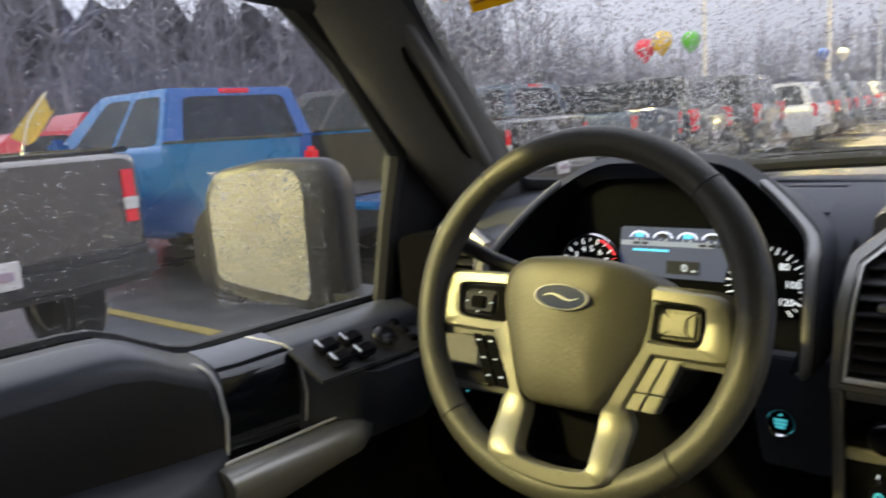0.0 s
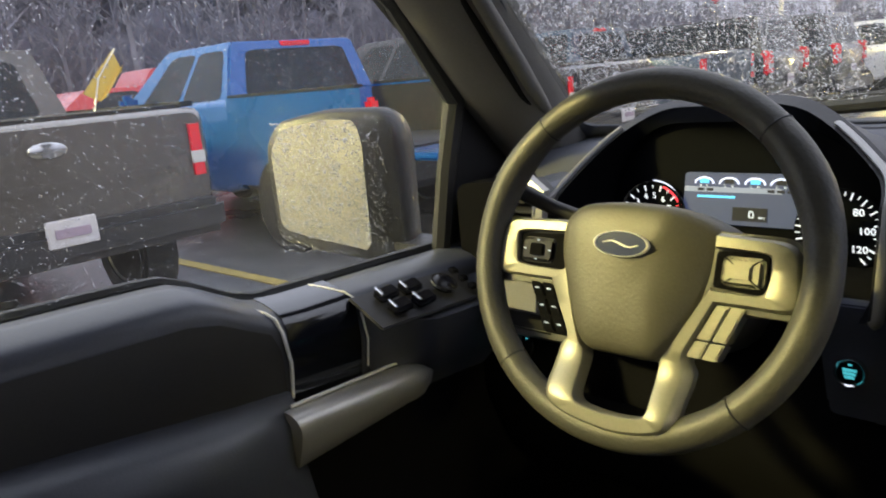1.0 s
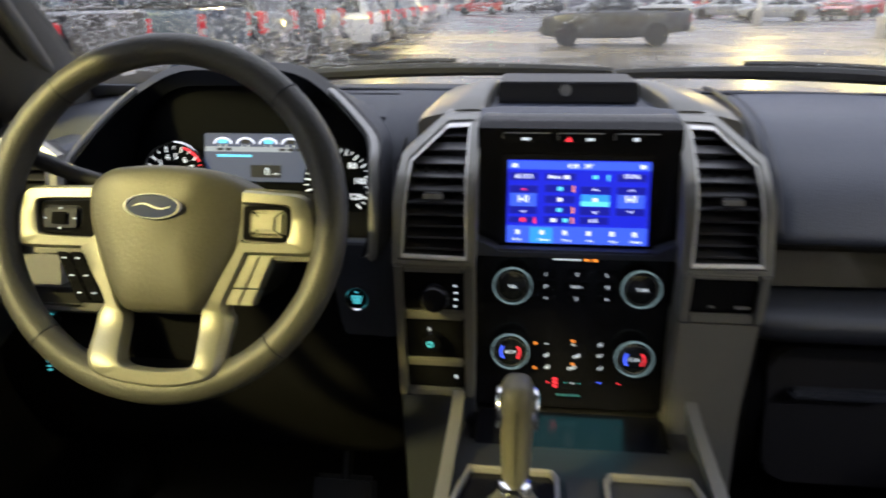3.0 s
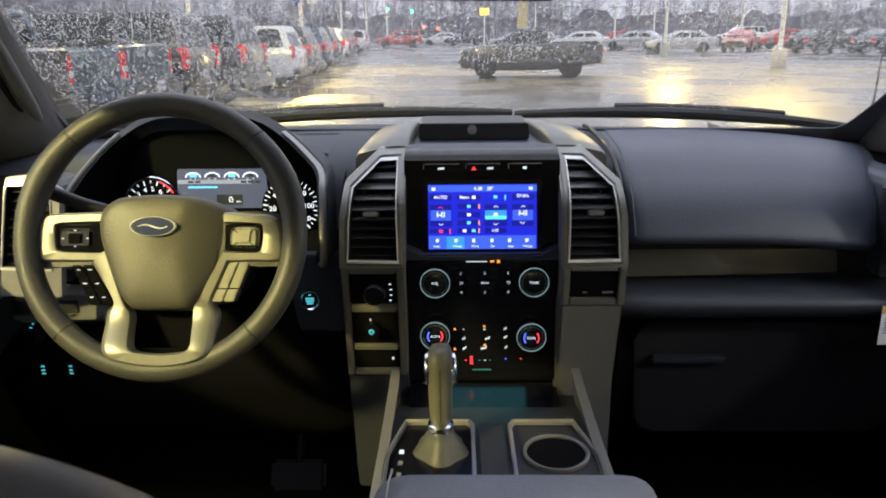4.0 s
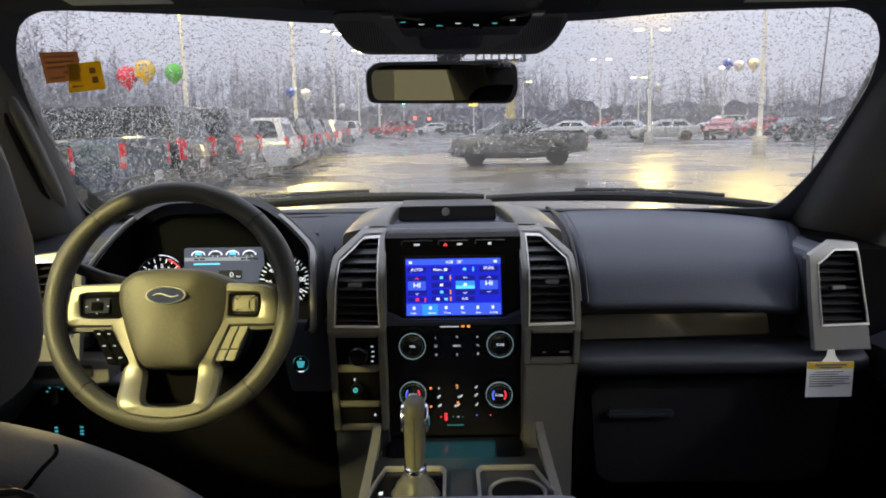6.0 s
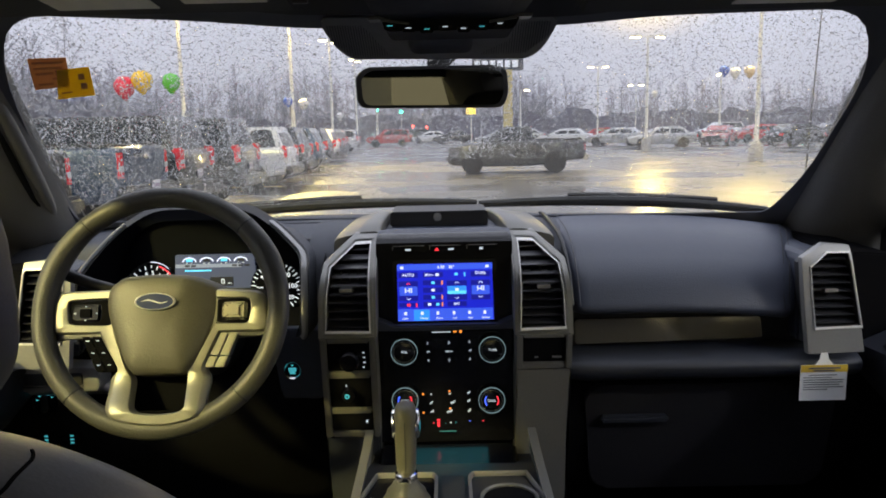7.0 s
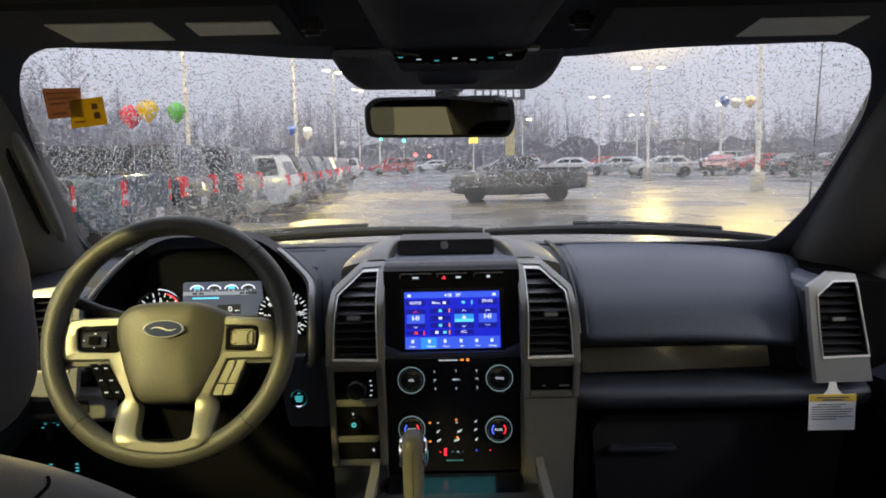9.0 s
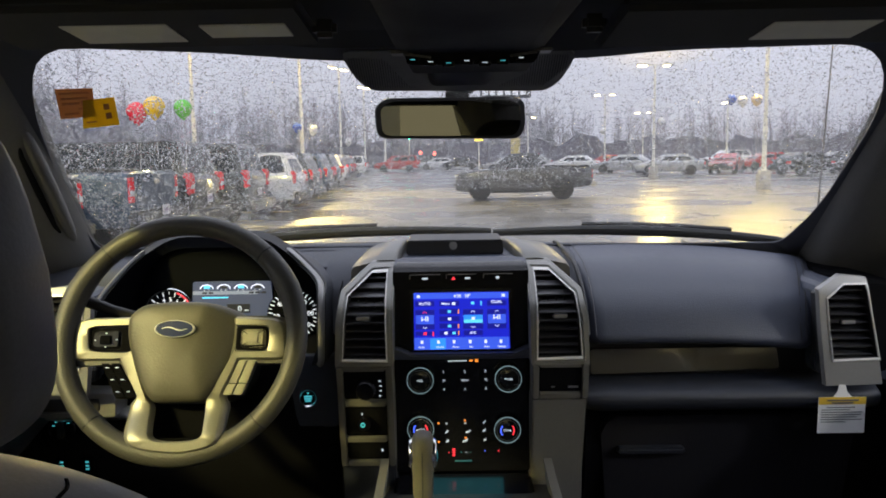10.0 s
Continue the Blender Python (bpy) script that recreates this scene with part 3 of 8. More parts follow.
            part("tailgate_crease", boxed((0, -0.045, zt2 - 0.36), (2 * w - 0.5, 0.016, 0.05), 0.006), P, gate)
            part("badge", lathe([(0.02, 0), (0.098, 0), (0.105, 0.008), (0.09, 0.014), (0.02, 0.014)], Matrix.Translation((0, -0.045, zt2 - 0.16)) @ Matrix.Rotation(math.pi / 2, 4, "X") @ Matrix.Diagonal((1, 0.42, 1, 1)), 20), M_BUMPER_CHROME, gate, "plain oval badge")
        part("third_brake_light", boxed((0, t0 - 0.004, zt - 0.035), (0.36, 0.06, 0.05), 0.01), M_TAIL, t)
        for s in (-1, 1):
            part("bed_rail", boxed((s * (w - 0.07), (y0 + y1) / 2, zt2 + 0.012), (0.11, y1 - y0 + 0.02, 0.035), 0.012), M_LINER, t)
    if plate:
        zp = 0.80 if spec.get("bed") else 0.85
        p = part("number_plate", boxed((0, -0.172 if spec.get("bed") else -0.035, zp), (0.27, 0.02, 0.15), 0.006), M_PLATE, t, "pale plate with plain bars")
        part("bar", boxed((0, -0.188 if spec.get("bed") else -0.048, zp), (0.19, 0.006, 0.05), 0.002), M_PLATE_BAR, p)
    return t


PICKUP = dict(body=[(0.0, 0.96, 0.66, 1.36), (0.05, 1.0, 0.60, 1.39), (1.9, 1.0, 0.52, 1.40), (2.2, 1.0, 0.48, 1.40), (4.3, 1.0, 0.48, 1.36), (4.9, 1.0, 0.52, 1.30), (5.7, 0.97, 0.55, 1.22), (5.9, 0.9, 0.6, 1.12)],
              cab_low=(2.0, 4.35, 1.33, 0.95), cab_top=(2.12, 3.35, 1.93, 0.76), side_windows=((0.06, 0.40), (0.44, 0.80)), axles=(1.15, 4.85), r=0.40, tail=(0.94, 1.32, 0.13), nose=0.98, bumper=0.72, bed=(0.10, 1.95, 1.40))
SMALL_PICKUP = dict(body=[(0.0, 0.80, 0.52, 1.08), (0.05, 0.84, 0.46, 1.11), (1.6, 0.85, 0.27, 1.12), (1.9, 0.85, 0.24, 1.12), (3.5, 0.85, 0.24, 1.08), (4.1, 0.85, 0.26, 1.03), (4.55, 0.81, 0.30, 0.96), (4.68, 0.74, 0.36, 0.88)],
                    cab_low=(1.70, 3.55, 1.06, 0.80), cab_top=(1.82, 2.75, 1.60, 0.64), side_windows=((0.06, 0.40), (0.44, 0.80)), axles=(1.0, 3.85), r=0.34, tail=(0.72, 1.04, 0.14), nose=0.78, bumper=0.52, bed=(0.10, 1.62, 1.12))
SUV = dict(body=[(0.0, 0.86, 0.5, 1.08), (0.06, 0.94, 0.42, 1.14), (0.9, 0.96, 0.34, 1.16), (3.2, 0.96, 0.34, 1.12), (4.2, 0.93, 0.38, 1.02), (4.65, 0.85, 0.45, 0.86)],
           cab_low=(0.06, 3.55, 1.10, 0.90), cab_top=(0.32, 2.65, 1.72, 0.70), side_windows=((0.05, 0.27), (0.30, 0.56), (0.59, 0.84)), axles=(0.95, 3.7), r=0.36, tail=(0.86, 1.20, 0.2), nose=0.80, bumper=0.52)
BIG_SUV = dict(body=[(0.0, 0.90, 0.55, 1.20), (0.06, 0.99, 0.46, 1.27), (0.9, 1.01, 0.40, 1.28), (3.6, 1.01, 0.40, 1.25), (4.7, 0.97, 0.44, 1.16), (5.2, 0.88, 0.5, 1.0)],
               cab_low=(0.06, 4.0, 1.22, 0.95), cab_top=(0.26, 3.1, 1.88, 0.76), side_windows=((0.05, 0.27), (0.30, 0.56), (0.59, 0.84)), axles=(1.1, 4.2), r=0.39, tail=(0.94, 1.32, 0.26), nose=0.92, bumper=0.56)
SEDAN = dict(body=[(0.0, 0.82, 0.45, 0.92), (0.08, 0.89, 0.36, 1.0), (1.0, 0.92, 0.26, 1.0), (3.2, 0.92, 0.26, 0.96), (4.2, 0.90, 0.30, 0.84), (4.65, 0.80, 0.38, 0.68)],
             cab_low=(0.35, 3.6, 0.95, 0.86), cab_top=(1.15, 2.45, 1.44, 0.64), side_windows=((0.10, 0.46), (0.50, 0.84)), axles=(0.95, 3.7), r=0.33, tail=(0.70, 0.90, 0.32), nose=0.66, bumper=0.45)


def park(t, x, y, heading):
    """Rear middle at (x, y); heading in degrees, 0 is along +y, positive to the left."""
    t.matrix_basis = pose(x, y, 0, 0, 0, heading)
    return t


ROW = 90
park(vehicle("pickup_truck", "brown-grey pickup truck parked tail out, wet with rain", "pickup truck", "grey", PICKUP), -4.45, 1.50, ROW)
park(vehicle("pickup_truck", "bright blue pickup truck with its tailgate down in the rain", "pickup truck", "blue", PICKUP, gate_down=True), -4.5, 4.85, ROW)
park(vehicle("pickup_truck", "black pickup truck parked tail out in the row", "pickup truck", "black", PICKUP), -4.6, 7.75, ROW)
park(vehicle("pickup_truck", "slate blue pickup truck parked tail out in the row", "pickup truck", "navy", dict(PICKUP, tail=(0.92, 1.34, 0.24))), -4.6, 10.95, ROW)
park(vehicle("suv", "tall black suv parked tail out in the row", "car", "black", BIG_SUV), -4.55, 13.3, ROW)
park(vehicle("suv", "tall charcoal suv parked tail out in the row", "car", "charcoal", BIG_SUV), -4.3, 15.95, ROW)
white_suv = park(vehicle("suv", "white suv with red tail lights parked tail out", "car", "white", SUV), -4.35, 20.9, ROW)
black_suv = park(vehicle("suv", "black suv parked tail out in the row", "car", "black", SUV), -4.5, 24.2, ROW)
silver_suv = park(vehicle("suv", "slate blue suv parked tail out in the row", "car", "navy", SUV), -4.6, 27.6, ROW)
copy_thing(white_suv, pose(-5.2, 36.0, 0, 0, 0, ROW))
copy_thing(black_suv, pose(-4.8, 31.0, 0, 0, 0, ROW))
copy_thing(black_suv, pose(-5.6, 40.5, 0, 0, 0, ROW))
copy_thing(silver_suv, pose(-6.2, 46.0, 0, 0, 0, ROW))
red_suv = park(vehicle("suv", "red suv parked in the far row", "car", "red", SUV), -7.0, 53.0, ROW)
copy_thing(white_suv, pose(-6.8, 59.0, 0, 0, 0, ROW))
park(vehicle("minibus", "red van parked behind the pickups", "van", "red", dict(SUV, cab_top=(0.15, 3.2, 2.2, 0.82), cab_low=(0.05, 3.9, 1.2, 0.92))), -18.4, 11.9, 180)
copy_thing(red_suv, pose(-14.0, 8.0, 0, 0, 0, 180))
# the dark pickup that stands across the aisle
park(vehicle("pickup_truck", "dark compact pickup truck standing across the wet aisle", "pickup truck", "charcoal", SMALL_PICKUP, chrome=True), 4.84, 26.0, 85)
# cars right of the aisle
silver_car = park(vehicle("sedan", "silver hatchback parked side on under a lamp", "car", "silver", SEDAN), 17.3, 51.5, 82)
copy_thing(silver_car, pose(15.5, 57.5, 0, 0, 0, 60))
white_car = park(vehicle("sedan", "white sedan parked in the far row", "car", "white", SEDAN), 12.2, 62.0, 70)
red_car = park(vehicle("sedan", "red sedan parked in the row across the aisle", "car", "red", SEDAN), 21.0, 56.0, 150)
black_car = park(vehicle("sedan", "dark sedan parked in the row across the aisle", "car", "black", SEDAN), 20.6, 47.0, -70)
for i, (x, y, h) in enumerate(((22.5, 43.0, -75), (23.4, 38.5, -80), (24.0, 34.0, -80), (24.6, 29.5, -82), (25.5, 25.0, -85))):
    copy_thing((black_car, red_suv, black_suv, red_car, silver_suv)[i], pose(x, y, 0, 0, 0, h))
for i, (x, y, h) in enumerate(((28, 62, 100), (32, 58, 95), (36, 54, 95), (7.5, 70, 80), (3.2, 88, 90), (0.5, 92, 85), (-3.5, 78, 88), (12, 90, 80), (20, 86, 80), (30, 76, 100), (-2.0, 100, 90))):
    copy_thing((red_car, black_car, white_car, silver_car, black_car, white_car, red_suv, silver_car, red_car, white_suv, black_suv)[i], pose(x, y, 0, 0, 0, h))

# balloons tied above the row and by the far lamps
M_STRING = mat("white_string", (0.5, 0.5, 0.5), 0.8)


def balloon(x, y, z, colour, word, r=0.18, foot=1.42):
    t = thing("balloon", (x, y, foot), "%s party balloon on a string above the parked cars" % word, "balloon", "balloons")
    m = mat(word + "_balloon_rubber", colour, 0.25, coat=0.3, vary=0.05)
    part("skin", lathe([(0.012, -1.28 * r), (0.03, -1.2 * r), (0.35 * r, -1.0 * r), (0.75 * r, -0.6 * r), (r, 0.05 * r), (0.92 * r, 0.45 * r), (0.6 * r, 0.85 * r), (0.01, r * 1.02)], Matrix.Translation((x, y, z)), 18), m, t)
    part("string", tube([(x, y, z - 1.25 * r), (x + 0.03, y, (z + foot) / 2), (x, y, foot)], 0.004, 5), M_STRING, t)


balloon(-5.35, 12.3, 2.36, (0.75, 0.02, 0.05), "red")
balloon(-5.05, 12.3, 2.45, (0.80, 0.50, 0.01), "yellow")
balloon(-4.6, 12.4, 2.42, (0.10, 0.50, 0.03), "green", 0.155)
balloon(-6.3, 33.5, 2.85, (0.7, 0.7, 0.68), "white", 0.24, 0.0)
balloon(-7.0, 33.5, 2.95, (0.04, 0.10, 0.5), "blue", 0.22, 0.0)
balloon(-6.9, 49.3, 2.6, (0.7, 0.7, 0.68), "white", 0.25, 0.0)
balloon(12.1, 29.7, 3.55, (0.7, 0.55, 0.35), "cream", 0.22, 0.0)
balloon(11.5, 29.6, 3.5, (0.7, 0.7, 0.68), "white", 0.2, 0.0)
balloon(11.1, 29.7, 3.6, (0.04, 0.10, 0.5), "blue", 0.2, 0.0)
balloon(12.5, 44.6, 3.4, (0.7, 0.7, 0.68), "white", 0.2, 0.0)
balloon(16.0, 79.6, 3.9, (0.7, 0.7, 0.68), "white", 0.3, 0.0)

# yellow flag on a thin stake at the bed of the grey pickup
M_FLAG = mat("yellow_flag_cloth", (0.75, 0.55, 0.12), 0.7, vary=0.15)
fl = thing("small_flag", (-5.0, 2.05, 1.40), "small yellow flag on a thin stake at the truck bed", "flag")
part("stake", tube([(-5.0, 2.03, 1.40), (-5.0, 2.10, 1.62), (-5.0, 2.24, 1.80)], 0.006, 6), M_POLE, fl)
part("cloth", loft([[(-5.0, 1.985, 1.53), (-5.02, 2.09, 1.475), (-4.98, 2.12, 1.50)], [(-5.0, 2.07, 1.63), (-5.03, 2.17, 1.56), (-4.98, 2.20, 1.60)], [(-5.0, 2.22, 1.79), (-5.02, 2.27, 1.66), (-4.99, 2.275, 1.70)]], closed=False, caps=False), M_FLAG, fl)

# signs down the lot
M_SIGN = mat("dark_sign_face", (0.03, 0.035, 0.06), 0.4)
M_SIGN_BAR = glow("sign_letter_bar", (0.85, 0.88, 1.0), 0.8)
M_SIGN_YELLOW = glow("lit_yellow_sign", (1.0, 0.72, 0.10), 2.2)
sg = thing("roadside_sign", (3.6, 46, 0), "tall dark sign board with a pale band on a lit post", "sign")
# Lamplight on the post is put into its yellow base.
part("post", boxed((3.9, 46, 2.55), (0.55, 0.4, 5.1), 0.03), mat("lit_sign_post", (0.55, 0.45, 0.18), 0.5), sg)
face = part("board", boxed((3.30, 46, 5.42), (3.1, 0.4, 0.78), 0.05), M_SIGN, sg)
for k in range(6):
    part("bar", boxed((2.05 + 0.46 * k, 45.78, 5.42), (0.34, 0.05, 0.42), 0.02), M_SIGN_BAR, face)
yl = thing("yellow_sign", (2.2, 62, 0), "small lit yellow sign on a post", "sign")
part("post", boxed((2.2, 62, 1.4), (0.1, 0.1, 2.8), 0.01), M_POLE, yl)
part("board", boxed((2.2, 62, 3.05), (0.75, 0.15, 0.55), 0.03), M_SIGN_YELLOW, yl)
M_GREEN_LIGHT = glow("green_signal", (0.05, 1.0, 0.55), 8)
M_REDSIG = glow("red_signal", (1.0, 0.08, 0.05), 8)
for x, z, m, word in ((-9.6, 4.6, M_GREEN_LIGHT, "green"), (-6.2, 4.3, M_GREEN_LIGHT, "green"), (-4.6, 2.2, M_REDSIG, "red"), (-2.6, 2.0, M_REDSIG, "red")):
    sgn = thing("signal_light", (x, 108, 0), "far %s traffic light on a thin pole" % word, "traffic light")
    part("pole", boxed((x, 108, z / 2), (0.1, 0.1, z), 0.01), M_POLE, sgn)
    part("lamp", blob((x, 107.9, z), (0.22, 0.15, 0.22), 1.0, 10, 6), m, sgn)

# the dealership behind: pale wall, canopy, lit strips, big windows
M_WALL = mat("pale_metal_cladding", (0.62, 0.60, 0.52), 0.5, vary=0.08, wear=1.5, scale=8, grain=0.1)
M_CANOPY = mat("grey_canopy", (0.25, 0.25, 0.25), 0.5)
M_STRIP = glow("building_strip_light", (1.0, 0.80, 0.36), 16.0)
M_SHOWROOM = mat("lit_showroom_glass", (0.05, 0.05, 0.04), 0.1, emit=(1.0, 0.85, 0.5), power=1.5)
bd = thing("dealership_building", (-4, -16, 0), "pale lit dealership building with canopy and showroom windows", "building")
part("wall", boxed((-4, -18, 3.2), (34, 4, 6.4), 0.05), M_WALL, bd)
part("roof", boxed((-4, -18, 6.5), (34.6, 4.6, 0.25), 0.05), M_CANOPY, bd)
part("canopy", boxed((-4, -14.9, 4.6), (30, 2.4, 0.3), 0.05), M_CANOPY, bd)
for i in range(7):
    wdw = part("window", boxed((-17 + i * 4.4, -15.96, 1.9), (3.6, 0.12, 2.8), 0.02), M_SHOWROOM, bd)
    part("frame", boxed((-17 + i * 4.4, -15.9, 1.9), (0.08, 0.12, 2.8), 0.01), M_CANOPY, wdw)
for i in range(5):
    part("strip_light", boxed((-14 + i * 4.6, -14.9, 4.40), (2.6, 0.5, 0.08), 0.01), M_STRIP, bd, "glowing warm strip light")

# ---------------------------------------------------------------- the truck cab: glass, pillars, roof
def glass_y(x, z):
    """The windscreen's surface: raked and bowed."""
    return 1.36 - (z - 1.28) / 0.627 - 0.25 * x * x


def glass_point(x, z, out=0.0):
    n = Vector((0.25 * 2 * x, 1.0, 1 / 0.627)).normalized()
    return Vector((x, glass_y(x, z), z)) + n * out


def glass_sheet(name, outline_half, thickness, material, label):
    """Bowed pane from the cowl to the roof."""
    bm = B()
    rows = []
    for j in range(15):
        z = 1.255 + (1.735 - 1.255) * j / 14
        half = 0.80 - 0.30 * (z - 1.26)
        rows.append([glass_point(-half + 2 * half * i / 28, z) for i in range(29)])
    loft(rows, closed=False, caps=False, bm=bm)
    o = new(name, finish(name, bm, material, 180))
    o.visible_shadow = False
    return tagged(o, label, "windscreen", kind="structure")


glass_sheet("window_1", 0.8, 0.004, M_WETGLASS, "raked windscreen of the truck, wet with rain")

# frame of the windscreen: dark edge from which the view is cut
OPEN = rounded([(-0.758, 1.349), (0.690, 1.334), (0.700, 1.42), (0.660, 1.600), (0.592, 1.678), (0.32, 1.682), (0.20, 1.675), (-0.20, 1.678), (-0.36, 1.688), (-0.588, 1.692), (-0.655, 1.62), (-0.735, 1.45)], [0.02, 0.02, 0.10, 0.05, 0.06, 0.06, 0.05, 0.05, 0.06, 0.06, 0.05, 0.10], 4)
OUTER = [(x * 1.12 + (0.05 if x > 0 else -0.05), 1.23 if z < 1.36 else z + 0.09 * min(1, max(0, (z - 1.35) / 0.3))) for x, z in OPEN]
bm = B()
a = [bm.verts.new(glass_point(x, z, -0.003)) for x, z in OPEN]
b = [bm.verts.new(glass_point(x, z, -0.003)) for x, z in OUTER]
c = [bm.verts.new(glass_point(x, z, -0.007)) for x, z in OPEN]
d = [bm.verts.new(glass_point(x, z, -0.007)) for x, z in OUTER]
for i in range(len(a)):
    j = (i + 1) % len(a)
    bm.faces.new((a[i], a[j], b[j], b[i]))
    bm.faces.new((c[i], c[j], d[j], d[i]))
    bm.faces.new((a[i], a[j], c[j], c[i]))
frm = new("window_frame", finish("window_frame", bm, M_DECK, 180))
tagged(frm, "black band round the windscreen edge", "window frame", kind="structure")

# headliner
M_ROOF_OUT = PAINTS["charcoal"]
bm = B()
rows = []
for i in range(13):
    y = 0.66 - 2.35 * i / 12
    zc = 1.700 + 0.045 * math.sin(min(1, i / 5) * math.pi / 2)
    rows.append([Vector((x, y, zc - 0.10 * (abs(x) / 0.76) ** 16 - 0.006 * (x / 0.7) ** 2)) for x in [-0.76 + 1.52 * k / 20 for k in range(21)]])
loft(rows, closed=False, caps=False, bm=bm)
up = [[p + Vector((0, 0, 0.05)) for p in r] for r in rows]
loft(up, closed=False, caps=False, bm=bm)
o = new("ceiling", finish("ceiling", bm, M_HEADLINER, 60))
tagged(o, "dark cloth headliner of the truck cab", "ceiling", kind="structure")
part_roof = new("roof", finish("roof", loft([[p + Vector((0, 0, 0.052)) for p in r] for r in up], False, False), M_ROOF_OUT, 60))
tagged(part_roof, "dark painted outer roof of the truck", "roof", kind="structure")
# front rail of the headliner down to the glass
bm = B()
lo, hi, bk = [], [], []
for k in range(41):
    x = -0.70 + 1.40 * k / 40
    ax = abs(x)
    z = 1.682 if ax < 0.20 else 1.682 + 0.010 * min(1, (ax - 0.20) / 0.14)
    z += 0.004 * (1 if x < 0 else -1)
    z -= max(0, ax - 0.56) ** 2 * 0.4
    lo.append(Vector((x, glass_y(x, z) - 0.035, z)))
    hi.append(Vector((x, glass_y(x, z) - 0.10, z + 0.030)))
    bk.append(Vector((x, 0.46, 1.725 - 0.012 * (x / 0.7) ** 2)))
loft([[p + Vector((0, 0.03, 0.05)) for p in lo], lo, [p + Vector((0, -0.02, -0.004)) for p in lo], hi, bk], closed=False, caps=False, bm=bm)
o = new("header_rail", finish("header_rail", bm, M_HEADLINER, 60))
tagged(o, "dark cloth front edge of the headliner above the windscreen", "trim", kind="structure")


def pillar(s):
    """A windscreen pillar; s is -1 on the driver's side."""
    rows = []
    for k in range(13 if s < 0 else 16):
        t = k / 12 if s < 0 else k / 12 - 0.25
        w = Vector(((0.775 if s < 0 else 0.735) - (0.125 if s < 0 else 0.085) * t, 1.16 - 0.47 * t, 1.315 + 0.345 * t))
        d = Vector((0.865 - 0.12 * t, 1.04 - 0.46 * t, 1.285 + 0.385 * t))
        inn = Vector((-0.6, -0.62, -0.25)).normalized()
        rows.append([Vector((s * p.x, p.y, p.z)) for p in (w + Vector((0.03, 0.04, 0)), w, w.lerp(d, 0.15) + inn * 0.022, w.lerp(d, 0.40) + inn * 0.036, w.lerp(d, 0.72) + inn * 0.028, w.lerp(d, 0.93) + inn * 0.012, d, d + Vector((0.045, 0.02, 0)))])
    t = thing("windscreen_pillar", (s * 0.8, 1.1, 1.30), "dark cloth-covered windscreen pillar with a grab handle" if s < 0 else "dark cloth-covered windscreen pillar", "pillar", kind="structure")
    part("cover", loft(rows), M_PILLAR, t, angle=50)
    # grab handle: a long padded loop
    pts, gap = [], []
    for k in range(17):
        u = k / 16
        q = 0.22 + 0.56 * u
        w = Vector((0.775 - 0.125 * q, 1.16 - 0.47 * q, 1.315 + 0.345 * q))
        d = Vector((0.865 - 0.12 * q, 1.04 - 0.46 * q, 1.285 + 0.385 * q))
        inn = Vector((-0.6, -0.62, -0.25)).normalized()
        arch = min(1, math.sin(math.pi * u) * 2.2)
        p = w.lerp(d, 0.30) + inn * (0.020 + 0.014 * arch)
        pts.append(Vector((s * p.x, p.y, p.z)))
        p = w.lerp(d, 0.30 + 0.15 * arch) + inn * (0.024 + 0.010 * arch)
        gap.append(Vector((s * p.x, p.y, p.z)))
    if s > 0:
        return t
    part("grab_handle", tube(pts, [0.009 + 0.003 * math.sin(math.pi * i / 16) for i in range(17)], 12), M_PILLAR, t, "padded grab handle")
    # Dark tube laid on the pillar paints the shaded slot behind the handle.
    part("handle_slot_shade", tube(gap, [0.002 + 0.004 * math.sin(math.pi * i / 16) for i in range(17)], 10), M_CARPET, t, "dark tube for the shaded slot behind the handle")
    return t


pillar(-1)
pillar(1)

# sun visors with paper labels
for s in (-1, 1):
    v = thing("sun_visor", (s * 0.40, 0.45, 1.69), "dark cloth sun visor folded up, with pale warning label", "sun visor", "sun visors")
    tilt = pose(0, 0, 0, -6, 0, 0)
    part("board", box(B(), (s * 0.375, 0.475, 1.690 - 0.011 * (s > 0)), (0.40, 0.17, 0.018), 0.008, tilt), M_HEADLINER, v)
    if s < 0:
        labels = ((-0.405, 0.485, 0.125, 0.075), (-0.255, 0.478, 0.10, 0.05))
    else:
        labels = ((0.425, 0.485, 0.125, 0.075),)
    for lx, ly, lw, ld in labels:
        part("label", box(B(), (lx, ly, 1.6795 - 0.011 * (s > 0)), (lw, ld, 0.002), 0.0, tilt), M_LABEL_DIM, v, "pale warning label")
    part("clip", boxed((s * 0.165, 0.50, 1.684), (0.03, 0.02, 0.022), 0.006), M_BLACK, v)

# overhead console
M_OVERHEAD = mat("overhead_plastic", (0.012, 0.012, 0.014), 0.7, spec=0.1, grain=0.15, scale=300)
oc = thing("overhead_console", (0.015, 0.36, 1.66), "dark overhead console with small lit buttons", "overhead console")
part("housing", drape(prism(rounded([(-0.105, 1.72), (-0.085, 1.668), (-0.065, 1.655), (0.095, 1.655), (0.115, 1.668), (0.135, 1.72)], 0.012, 3), 0.10, 0.56, 0.008), lambda z: 0.0), M_OVERHEAD, oc)
for s in (-1, 1):
    part("map_light", boxed((0.015 + s * 0.085, 0.535, 1.6575), (0.036, 0.030, 0.004), 0.0015), M_SWITCH, oc, "unlit pale map light lens")
part("lower_pod", prism(rounded([(-0.078, 1.675), (-0.065, 1.641), (0.095, 1.641), (0.112, 1.675)], 0.006, 3), 0.526, 0.62, 0.004), M_OVERHEAD, oc)
